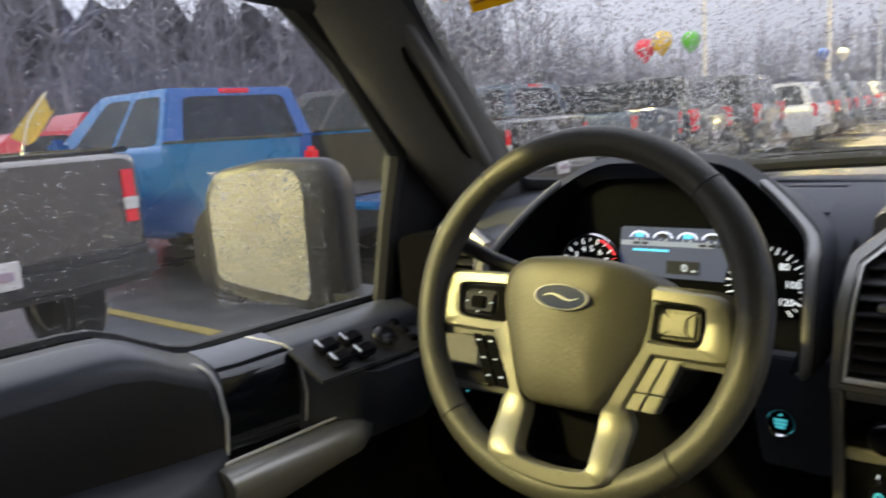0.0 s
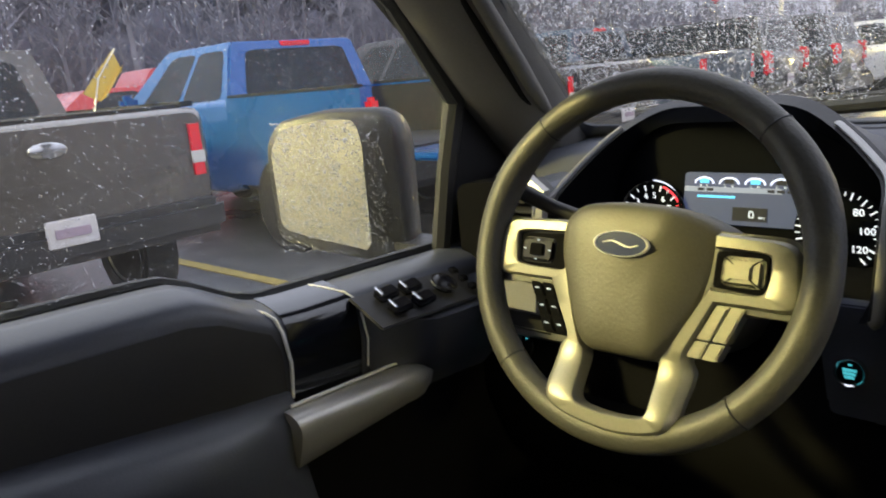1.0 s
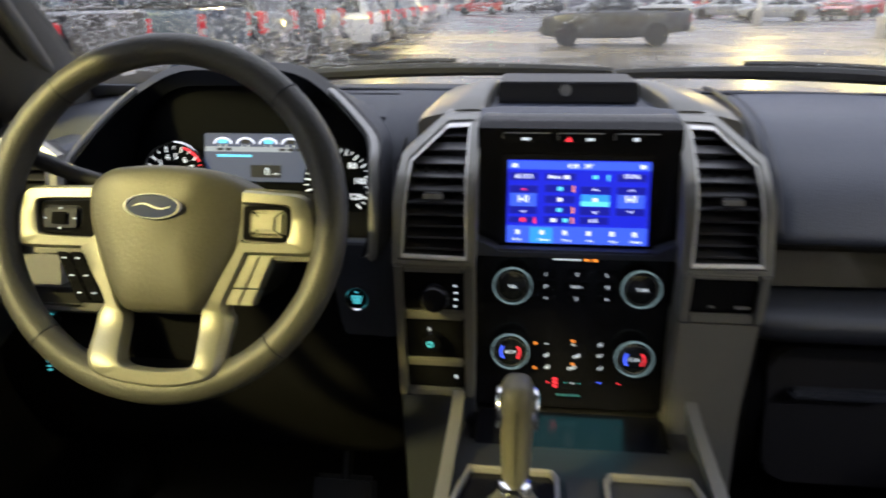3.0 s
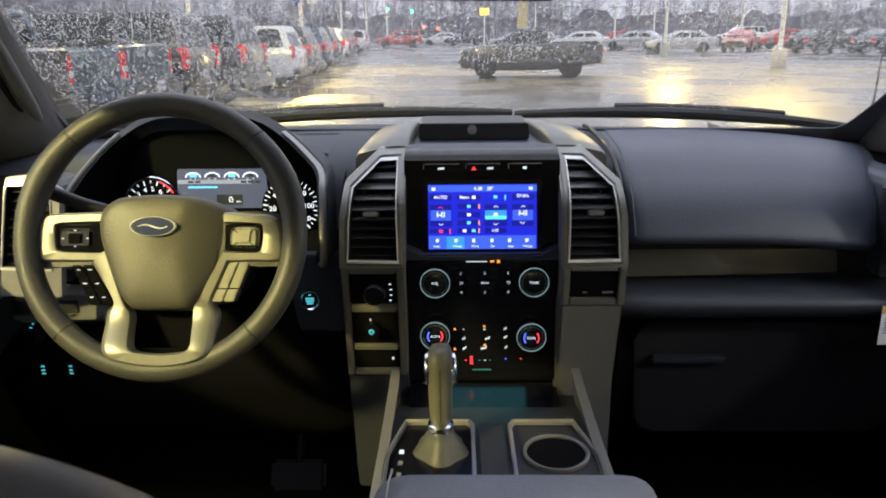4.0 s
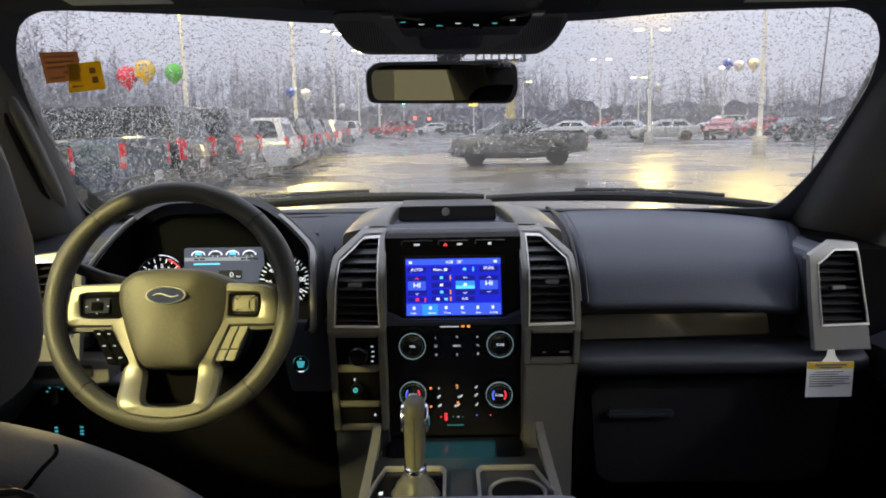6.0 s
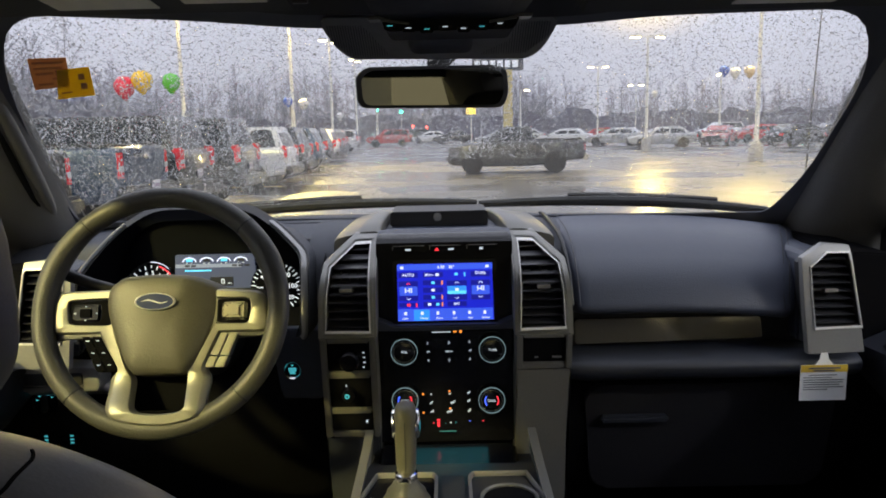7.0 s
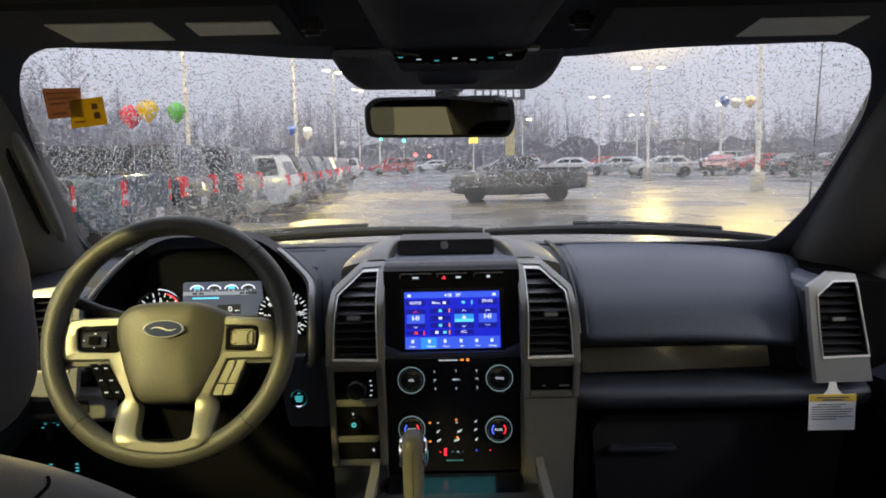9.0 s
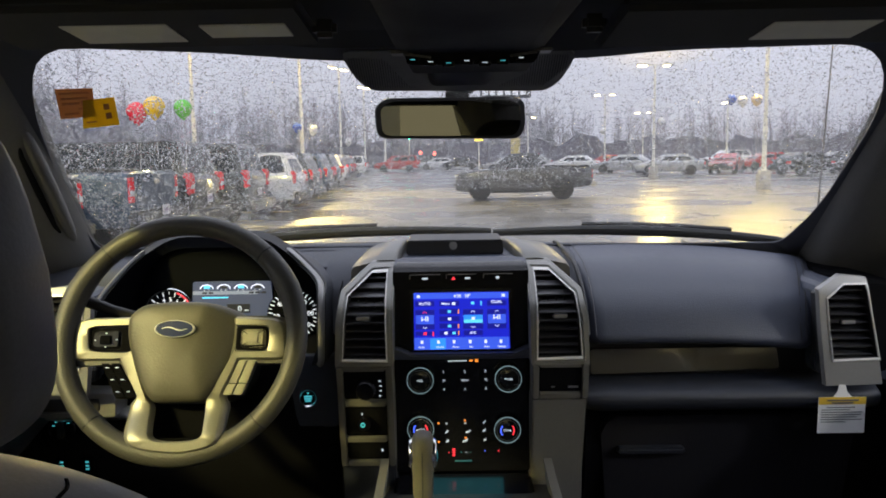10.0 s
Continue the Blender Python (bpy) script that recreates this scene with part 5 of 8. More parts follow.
SEAM = [(1.20, 1.3305), (1.14, 1.3325), (1.06, 1.3275), (0.99, 1.3190), (0.945, 1.3060), (0.90, 1.2815), (0.868, 1.2580), (0.846, 1.2300), (0.833, 1.2090)]
for sx in (0.236, 0.592, 0.602):
    part("seam", tube([pad_point(sx, y, z, 0.0016) for y, z in SEAM], 0.0009, 5), M_INK if sx < 0.3 else M_BLACK, dash, "stitched seam of the pad")
part("pad_piping", tube([(0.2205 - 0.030 * max(0, y - 0.90), y - 0.004, z + 0.004) for y, z in SEAM], 0.0042, 8), M_BLACK, dash, "black welt beside the pad")
# deck to the glass over the whole width
fall = lambda x: -0.004 * max(0, min(1, -4 * x)) + 0.02 * (abs(x) / 0.8) ** 4 + (0.004 + 0.22 * max(0, x - 0.35) ** 2 if x > 0.2 else 0)
rows = []
for y, z in ((1.40, 1.262), (1.31, 1.310), (1.24, 1.333), (1.17, 1.3365), (1.10, 1.332)):
    rows.append([Vector((x, y - 0.25 * x * x * max(0, (y - 1.1) / 0.25), z - fall(x))) for x in [-0.84 + 1.68 * k / 48 for k in range(49)]])
part("deck", loft(rows, closed=False, caps=False), M_DECK, dash, "dark textured dash top", angle=60)
for x0, x1 in ((-0.84, -0.640), (-0.257, 0.84)):
    rows = [[Vector((x0 + (x1 - x0) * k / 24, y, z - fall(x0 + (x1 - x0) * k / 24))) for k in range(25)] for y, z in ((1.105, 1.3325), (1.05, 1.328), (1.00, 1.319), (0.95, 1.300), (0.915, 1.27), (0.90, 1.20))]
    part("deck_front", loft(rows, closed=False, caps=False), M_DECK, dash, "dark textured dash top", angle=60)
part("deck_front", loft([[Vector((-0.36 + 0.112 * k / 6, y, z + 0.002)) for k in range(7)] for y, z in ((1.12, 1.3335), (1.05, 1.328), (0.985, 1.315), (0.975, 1.25))], closed=False, caps=False), M_DECK, dash, "dark textured dash top", angle=60)
# Dash plastic darkened: shade below the pad is put into its base.
M_LOWER = mat("shaded_lower_dash", (0.019, 0.022, 0.032), 0.5, grain=0.25, scale=420, vary=0.15)
# lower shelf pad and recess with its glossy strip
shelf_prof = rounded([(0.90, 1.126), (0.82, 1.126), (0.79, 1.112), (0.80, 1.085), (0.86, 1.07), (0.92, 1.07)], [0.01, 0.02, 0.02, 0.02, 0.02, 0.01], 4)
part("lower_shelf", slab(0.214, 0.715, shelf_prof, 20, 0.02), M_LOWER, dash, "padded lower ledge", angle=60)
part("recess", boxed((0.45, 0.915, 1.16), (0.56, 0.06, 0.11), 0.01), M_BLACK, dash)
M_STRIP_TRIM = mat("smoked_gloss_strip", (0.22, 0.205, 0.155), 0.10, metal=0.85, coat=0.7, vary=0.3, wear=4, scale=14)
part("trim_strip", drape(prism(rounded([(0.232, 1.176), (0.566, 1.176), (0.570, 1.138), (0.232, 1.132)], 0.006, 3), 0.868, 0.885, 0.003), lambda z: 0.18 * (z - 1.155)), M_STRIP_TRIM, dash, "glossy dark metallic strip")
# lower dash and glovebox
M_GLOVE = mat("dark_glovebox_plastic", (0.012, 0.012, 0.015), 0.6, spec=0.2, grain=0.2, scale=300)
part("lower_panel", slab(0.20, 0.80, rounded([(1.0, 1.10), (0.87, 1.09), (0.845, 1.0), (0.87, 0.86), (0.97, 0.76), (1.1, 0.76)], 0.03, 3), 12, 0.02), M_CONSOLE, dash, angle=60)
gb = part("glovebox", drape(prism(rounded([(0.245, 1.06), (0.70, 1.06), (0.68, 0.86), (0.26, 0.86)], 0.03, 4), 0.845, 0.90, 0.008), lambda z: 0.06 * (1.0 - z) if z < 1.0 else 0), M_GLOVE, dash)
part("glovebox_handle", boxed((0.335, 0.840, 1.0), (0.12, 0.020, 0.012), 0.004), M_LOWER, gb, "dark glovebox latch")
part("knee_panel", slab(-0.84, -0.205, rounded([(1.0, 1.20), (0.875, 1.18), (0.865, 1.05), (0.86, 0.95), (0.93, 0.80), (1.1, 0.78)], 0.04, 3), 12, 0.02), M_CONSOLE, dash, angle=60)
part("ignition_panel", prism(rounded([(-0.318, 1.172), (-0.2235, 1.172), (-0.2235, 1.040), (-0.300, 1.040)], 0.010, 3), 0.8635, 0.90, 0.004), M_DASH, dash, "dark panel round the start button")
part("side_fill", boxed((0.0, 0.97, 1.02), (0.44, 0.22, 0.52), 0.02), M_BLACK, dash)

# centre hump with a lidded tray
hump = rounded([(1.26, 1.30), (1.12, 1.338), (1.0, 1.335), (0.93, 1.331), (0.885, 1.322), (0.87, 1.25), (1.2, 1.2)], [0.03, 0.04, 0.03, 0.02, 0.012, 0.01, 0.01], 4)
part("centre_hump", slab(-0.125, 0.125, hump, 16, 0.02), M_DASH, dash, "tray in the raised centre of the dash", angle=60)
for s in (-1, 1):
    rows = []
    for y, zt, drop in ((0.9085, 1.3395, 0.012), (0.925, 1.3465, 0.015), (0.95, 1.3515, 0.017), (1.0, 1.3555, 0.019), (1.05, 1.3570, 0.019), (1.11, 1.3555, 0.017), (1.17, 1.350, 0.012), (1.23, 1.338, 0.006), (1.28, 1.318, 0.004)):
        a_in = 0.1165 - (0.04 if s < 0 else 0.13) * (y - 0.9085)
        a_out = 0.1545 - (0.09 if s < 0 else 0.16) * (y - 0.9085)
        foot = 0.200 - 0.05 * (y - 0.9085)
        w = a_out - a_in
        sec = ((a_in - 0.003, zt - 0.040), (a_in - 0.001, zt - 0.006), (a_in + 0.002, zt - 0.0015), (a_in + 0.008, zt), (a_in + w * 0.6, zt), (a_out - 0.004, zt - 0.001), (a_out + 0.003, zt - 0.004), (a_out * 0.5 + foot * 0.5, zt - drop * 0.65), (foot - 0.006, zt - drop), (foot, zt - drop - 0.006), (foot + 0.002, zt - drop - 0.04))
        rows.append([Vector((s * x, y, z)) for x, z in sec])
    part("shoulder", loft(rows), M_COLUMN, dash, "satin ridge beside the tray", angle=60)
lid = part("tray_lid", prism(rounded([(-0.104, 1.336), (-0.102, 1.364), (0.084, 1.364), (0.086, 1.336)], 0.005, 3), 1.00, 1.12, 0.004), M_BLACK, dash, "small black lid")
part("lid_edge", boxed((-0.009, 0.9995, 1.3615), (0.176, 0.002, 0.0012)), M_LOWER, lid)
part("lid_button", lathe([(0.003, 0), (0.008, 0), (0.008, 0.003), (0.003, 0.004)], facing(-0.012, 1.0, 1.353), 12), M_SILVER, lid)

# black centre face
FACE_Y = 0.838
face_y = lambda z: FACE_Y + 0.02 * (z - 1.2) - 0.10 * max(0, 1.04 - z)
part("centre_face", drape(prism(rounded([(-0.118, 1.338), (0.118, 1.338), (0.120, 0.968), (-0.122, 0.968)], 0.006, 2), FACE_Y, FACE_Y + 0.05, 0.003), lambda z: -0.10 * max(0, 1.04 - z) + 1.5 * max(0, z - 1.327) + 0.02 * (z - 1.2), (1.04, 1.327, 1.333)), M_GLOSS, dash, "glossy black control face")
cap = rounded([(0.935, 1.30), (0.930, 1.3395), (0.912, 1.3435), (0.853, 1.3305), (0.8495, 1.3245), (0.87, 1.30)], [0.002, 0.004, 0.006, 0.004, 0.002, 0.002], 3)
part("face_cap", slab(-0.1185, 0.1185, cap, 8, 0.002), M_DASH, dash, "sloping lip above the black face", angle=60)
for s in (-1, 1):
    part("face_ledge", prism(rounded([(s * 0.118, 1.198), (s * 0.118, 1.178), (s * 0.088, 1.178), (s * 0.090, 1.186)], 0.003, 2), 0.812, 0.86, 0.003), M_DASH, dash)
part("screen_ledge", boxed((0, 0.826, 1.182), (0.19, 0.028, 0.010), 0.003), M_DASH, dash)


def vent(cx_sign, x_mirror, base, name, big=True):
    """A silver surround with slats, pulled from the driver's-side outline; base shifts it in x."""
    s = x_mirror
    X = lambda x: base + s * x
    if big:
        outer = [(-0.1165, 1.3415), (-0.160, 1.3385), (-0.2080, 1.297), (-0.2130, 1.25), (-0.2140, 1.177), (-0.1165, 1.177)]
        inner = [(-0.1315, 1.3225), (-0.1575, 1.3215), (-0.1935, 1.290), (-0.1970, 1.25), (-0.1995, 1.1915), (-0.1275, 1.190)]
        zf = bezel_y
    else:
        outer = [(0.026, 1.311), (-0.016, 1.315), (-0.057, 1.292), (-0.054, 1.22), (-0.047, 1.130), (0.047, 1.132)]
        inner = [(0.0215, 1.2985), (-0.0150, 1.2985), (-0.0420, 1.276), (-0.0395, 1.23), (-0.0345, 1.1755), (0.0405, 1.1775)]
        zf = lambda z: 0.79 + 0.12 * (z - 1.17) + 8.0 * max(0, z - 1.280) ** 2
    o = [(X(x), z) for x, z in outer]
    i = [(X(x), z) for x, z in inner]
    cuts = (1.20, 1.235, 1.248, 1.26, 1.27, 1.28, 1.288, 1.296, 1.304, 1.312, 1.32, 1.328, 1.335)
    ctr = (sum(x for x, _ in i) / 6, sum(z for _, z in i) / 6)
    grow = lambda f: [(ctr[0] + (x - ctr[0]) * f, ctr[1] + (z - ctr[1]) * f) for x, z in i]
    # Centre vents take a darker copy of the outer vents' silver.
    fr = part("vent_surround", drape(ringed(o, grow(1.05), 0.0, 0.05 if big else 0.014, 0.005), zf, cuts), M_SURROUND if big else M_SILVER, dash, "satin silver vent surround", angle=40)
    mid, i2 = ctr, grow(0.985)
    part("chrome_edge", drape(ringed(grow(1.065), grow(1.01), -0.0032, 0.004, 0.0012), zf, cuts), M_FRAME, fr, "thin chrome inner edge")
    part("vent_sleeve", drape(ringed(grow(1.045), grow(1.005), 0.0015, 0.050), zf, cuts), M_BLACK, fr)
    part("vent_back", drape(prism(grow(1.02), 0.046, 0.06), zf, cuts), M_BLACK, fr)
    zs = [z for _, z in i2]
    n = 10 if big else 9
    for k in range(n):
        z = min(zs) + (max(zs) - min(zs)) * (k + 0.5) / n
        # width of the opening at this height
        xs = []
        for a in range(6):
            p, q = i2[a], i2[(a + 1) % 6]
            if (p[1] - z) * (q[1] - z) < 0:
                xs.append(p[0] + (q[0] - p[0]) * (z - p[1]) / (q[1] - p[1]))
        if len(xs) < 2:
            continue
        x0, x1 = min(xs), max(xs)
        part("slat", box(B(), ((x0 + x1) / 2, zf(z) + 0.017, z), (x1 - x0, 0.022, 0.0024), 0.0009, pose(0, 0, 0, 16, 0, 0)), M_SLAT, fr)
    for k in range(5):
        x = min(x for x, _ in i2) + (max(x for x, _ in i2) - min(x for x, _ in i2)) * (k + 0.5) / 5
        zc = 1.24
        part("fin", box(B(), (x, zf(zc) + 0.042, zc), (0.0014, 0.010, 0.085), 0), M_BLACK, fr)
    zt = min(zs) + (max(zs) - min(zs)) * 0.50
    tab = part("vent_tab", box(B(), (mid[0] + s * 0.002, zf(zt) + 0.002, zt), (0.024, 0.012, 0.008), 0.002), M_BLACK, fr)
    part("tab_face", box(B(), (mid[0] + s * 0.002, zf(zt) - 0.0045, zt + 0.001), (0.022, 0.002, 0.0060), 0.0008), M_PULL, tab)
    return fr


vent(-1, 1, 0.0, "left")
vent(1, -1, 0.0, "right")
vent(1, 1, 0.660, "far right", False)
vent(-1, -1, -0.690, "far left", False)
for s, bx in ((1, 0.660), (-1, -0.690)):
    part("vent_box", prism(rounded([(bx - s * 0.030, 1.290), (bx + s * 0.030, 1.296), (bx + s * 0.046, 1.13), (bx - s * 0.038, 1.13)], 0.02, 3), 0.856, 1.1, 0.012), M_DASH, dash)
    part("outer_end", prism(rounded([(bx + s * 0.050, 1.292), (bx + s * 0.15, 1.285), (bx + s * 0.15, 1.05), (bx + s * 0.042, 1.10)], 0.02, 3), 0.86, 1.2, 0.01), M_CONSOLE, dash)

# silver lower panel with a slot, under the driver's outer vent
low = part("side_panel", prism(rounded([(-0.760, 1.124), (-0.610, 1.120), (-0.612, 1.078), (-0.756, 1.078)], 0.008, 3), 0.822, 0.88, 0.005), M_SILVER, dash, "satin silver lower panel")
part("slot", prism(rounded([(-0.748, 1.112), (-0.640, 1.112), (-0.640, 1.090), (-0.748, 1.090)], 0.004, 3), 0.8195, 0.83, 0.001), M_BLACK, low)
part("slot_edge", boxed((-0.694, 0.8185, 1.0885), (0.10, 0.002, 0.0015)), M_CHROME, low)
part("knee_trim", slab(-0.77, -0.50, rounded([(0.90, 1.085), (0.845, 1.083), (0.835, 1.073), (0.85, 1.062), (0.90, 1.062)], 0.006, 3), 10, 0.02), M_SILVER, dash, "satin silver knee trim", angle=60)

# side columns below the vents: silver frames round black switch panels
col_y = lambda z: 0.770 + 0.10 * max(0, 1.165 - z) * 1.6
for s in (-1, 1):
    holes = ((1.169, 1.118), (1.105, 1.049), (1.038, 1.004)) if s < 0 else ((1.172, 1.128),)
    edges = [1.174] + [v for h in holes for v in h] + [0.992 if s < 0 else 1.116]
    for x in (s * 0.2065, s * 0.1235):
        part("column_rail", drape(prism([(x - 0.0055, edges[0] + 0.004), (x + 0.0055, edges[0] + 0.004), (x + 0.0055, edges[-1]), (x - 0.0055, edges[-1])], 0.0, 0.05, 0.002), col_y), M_COLUMN, dash)
    for k in range(1, len(edges) - 1, 2):
        zb, zt = edges[k + 1], edges[k]
        nxt = edges[k + 2] if k + 2 < len(edges) else edges[-1]
        if k == 1:
            part("column_bar", drape(prism([(s * 0.2, edges[0] + 0.003), (s * 0.13, edges[0] + 0.003), (s * 0.13, zt), (s * 0.2, zt)], 0.001, 0.05, 0.002), col_y), M_COLUMN, dash)
        part("column_bar", drape(prism([(s * 0.2, zb), (s * 0.13, zb), (s * 0.13, nxt), (s * 0.2, nxt)], 0.001, 0.05, 0.002), col_y), M_COLUMN, dash)
        pn = part("switch_panel", drape(prism(rounded([(s * 0.201, zt), (s * 0.129, zt), (s * 0.129, zb), (s * 0.201, zb)], 0.003, 2), 0.006, 0.05, 0.001), col_y), M_CONSOLE, dash)
        if s < 0 and k == 1:
            kn = part("drive_knob", lathe([(0.004, 0.016), (0.014, 0.016), (0.017, 0.012), (0.018, 0.0), (0.004, 0.0)], facing(-0.163, 0.776, 1.139), 20), M_GLOSS, dash)
            for q in range(4):
                part("symbol", boxed((-0.1375 - 0.0012 * abs(q - 1.5), 0.7755, 1.152 - q * 0.0085), (0.0036, 0.002, 0.0016)), M_WHITE_GLOW, pn)
        if s < 0 and k == 3:
            part("brake_knob", lathe([(0.003, 0.012), (0.011, 0.012), (0.014, 0.0), (0.003, 0.0)], facing(-0.168, 0.789, 1.075), 18), M_GLOSS, dash)
            part("symbol", boxed((-0.172, 0.7855, 1.091), (0.0016, 0.002, 0.0036)), M_WHITE_GLOW, pn)
            part("symbol", lathe([(0.002, 0), (0.0042, 0), (0.0042, 0.001), (0.002, 0.001)], facing(-0.170, 0.7765, 1.075), 12, ring=True), M_TEAL, pn)
        if s < 0 and k == 5:
            part("symbol", boxed((-0.140, 0.797, 1.022), (0.003, 0.002, 0.004)), M_WHITE_GLOW, pn)
        if s > 0:
            part("symbol", boxed((0.152, 0.7755, 1.138), (0.006, 0.002, 0.002)), M_INK, pn)
            part("symbol", boxed((0.186, 0.7755, 1.138), (0.016, 0.002, 0.003)), M_INK, pn)
    zt = 0.993 if s < 0 else 1.117
    # Driver's side skin is darker: the shade there is put into its colour.
    part("column_skin", drape(prism([(s * 0.212, zt), (s * 0.118, zt), (s * 0.118, 0.80), (s * 0.20, 0.80)], 0.004, 0.06, 0.003), lambda z: col_y(max(z, 0.98)) - 0.12 * max(0, 0.98 - z), (0.98,)), M_COLUMN if s > 0 else M_LOWER, dash, "grey console side")
    part("column_flank", loft([[Vector((s * 0.2115, bezel_y(z) + 0.004 if z > 1.165 else col_y(z) + 0.004, z)) for z in (0.80, 1.0, 1.165, 1.285)], [Vector((s * 0.222, 0.95, z)) for z in (0.80, 1.0, 1.165, 1.30)]], closed=False, caps=False), M_BLACK, dash)

# buttons over the screen
for x0, x1 in ((-0.089, -0.033), (-0.025, 0.029), (0.039, 0.092)):
    bt = part("hard_key", drape(prism(rounded([(x0, 1.3225), (x1, 1.3225), (x1, 1.3105), (x0, 1.3105)], 0.003, 3), 0.834, 0.85, 0.0015), lambda z: 0), M_GLOSS, dash)
    part("key_edge", boxed(((x0 + x1) / 2, 0.8335, 1.3228), (x1 - x0 - 0.004, 0.0015, 0.0008)), M_SILVER, bt)
    part("key_edge", boxed((x0 + 0.0005, 0.8335, 1.319), (0.0008, 0.0015, 0.007)), M_SILVER, bt)
    if x0 < -0.05:
        part("symbol", boxed((-0.062, 0.8332, 1.316), (0.010, 0.001, 0.003)), M_WHITE_GLOW, bt)
    elif x0 < 0.03:
        bm = prism([(-0.0165, 1.3135), (-0.0085, 1.3135), (-0.0125, 1.3195)], 0.8325, 0.8335)
        part("hazard_sign", bm, M_RED_GLOW, bt)
        part("symbol", boxed((0.012, 0.8332, 1.316), (0.009, 0.001, 0.003)), M_WHITE_GLOW, bt)
    else:
        part("symbol", boxed((0.064, 0.8332, 1.3165), (0.006, 0.001, 0.004)), M_WHITE_GLOW, bt)

# ---------------------------------------------------------------- touch screen
scr = thing("touch_screen", (0, 0.83, 1.19), "lit blue touch screen showing climate controls", "screen")
M_SCREEN = glow("screen_blue", (0.012, 0.020, 0.62), 1.0)
M_SCREEN_BAR = glow("screen_bar", (0.05, 0.12, 0.85), 1.0)
M_SCREEN_DARK = glow("screen_tile", (0.008, 0.010, 0.30), 1.0)
M_SCREEN_HI = glow("screen_active", (0.03, 0.25, 1.0), 1.3)
M_SCREEN_CYAN = glow("screen_cyan", (0.12, 0.65, 1.0), 1.2)
M_SCREEN_WHITE = glow("screen_white", (0.72, 0.78, 1.0), 1.25)
tip = lambda z: 0.826 + 0.07 * (z - 1.19)
part("frame", drape(prism(rounded([(-0.090, 1.2975), (0.090, 1.2975), (0.092, 1.184), (-0.092, 1.184)], 0.003, 2), 0.002, 0.014, 0.001), tip), M_GLOSS, scr)
part("display", drape(prism([(-0.082, 1.291), (0.082, 1.291), (0.0845, 1.192), (-0.0825, 1.192)], 0.0, 0.003), tip), M_SCREEN, scr)


def tile(u, v, w, h, material, lift=0.0008):
    """A flat patch of the display; u, v in fractions from its upper left."""
    x, z = -0.082 + 0.1645 * u, 1.291 - 0.099 * v
    return part("display_tile", drape(boxed((x, -lift, z), (0.1645 * w, 0.0006, 0.099 * h)), tip), material, scr)


def caption(u, v, size, body, material=None):
    x, z = -0.082 + 0.1645 * u, 1.291 - 0.099 * v
    text("caption", body, size, facing(x, tip(z) - 0.0018, z, -4), material or M_SCREEN_WHITE, scr, 0.0001)


tile(0.5, 0.055, 1.0, 0.10, M_SCREEN_BAR)
tile(0.5, 0.895, 1.0, 0.21, M_SCREEN_BAR)
tile(0.25, 0.90, 0.165, 0.19, M_SCREEN_HI, 0.0012)
for u in (0.115, 0.875):
    tile(u, 0.19, 0.20, 0.09, M_SCREEN_DARK)
    tile(u, 0.47, 0.20, 0.34, M_SCREEN_DARK)
    tile(u, 0.47, 0.19, 0.16, M_SCREEN_BAR, 0.0012)
for v in (0.19, 0.33, 0.46, 0.585, 0.71):
    tile(0.375, v, 0.21, 0.085, M_SCREEN_DARK)
tile(0.625, 0.47, 0.21, 0.34, M_SCREEN_DARK)
tile(0.625, 0.435, 0.20, 0.08, M_SCREEN_HI, 0.0012)
tile(0.625, 0.505, 0.20, 0.06, M_SCREEN_CYAN, 0.0012)
tile(0.625, 0.71, 0.20, 0.085, M_SCREEN_DARK)
tile(0.115, 0.715, 0.20, 0.07, M_SCREEN_DARK)
caption(0.46, 0.06, 0.0075, "4:38")
caption(0.57, 0.06, 0.0075, "38\u00b0")
caption(0.115, 0.19, 0.0075, "AUTO")
caption(0.875, 0.17, 0.0072, "DUAL")
caption(0.335, 0.19, 0.0065, "Menu")
caption(0.115, 0.47, 0.014, "HI")
caption(0.875, 0.45, 0.014, "HI")
caption(0.62, 0.71, 0.0065, "A/C")
for u, w in ((0.055, "Audio"), (0.25, "Climate"), (0.415, "Phone"), (0.58, "Nav"), (0.745, "Apps"), (0.905, "Settings")):
    caption(u + 0.02, 0.955, 0.0044, w)
for u in (0.08, 0.255, 0.42, 0.59, 0.755, 0.915):
    tile(u, 0.865, 0.028, 0.055, M_SCREEN_WHITE, 0.0016)
for u, v in ((0.115, 0.345), (0.875, 0.335), (0.625, 0.335), (0.115, 0.61), (0.875, 0.59), (0.625, 0.605)):
    for sg_ in (-1, 1):
        x, z = -0.082 + 0.1645 * u, 1.291 - 0.099 * v
        up_sign = 1 if v < 0.5 else -1
        part("chevron", drape(box(B(), (x + sg_ * 0.0018, -0.0018, z), (0.0045, 0.0005, 0.0009), 0, pose(0, 0, 0, 0, sg_ * up_sign * 35, 0)), tip), M_SCREEN_WHITE if u > 0.12 or v > 0.5 else M_RED_GLOW, scr)
for u, v, m in ((0.47, 0.33, M_ORANGE_GLOW), (0.47, 0.585, M_ORANGE_GLOW), (0.47, 0.71, M_ORANGE_GLOW), (0.20, 0.72, M_RED_GLOW), (0.71, 0.19, M_SCREEN_CYAN)):
    tile(u, v, 0.013, 0.075, m, 0.0018)
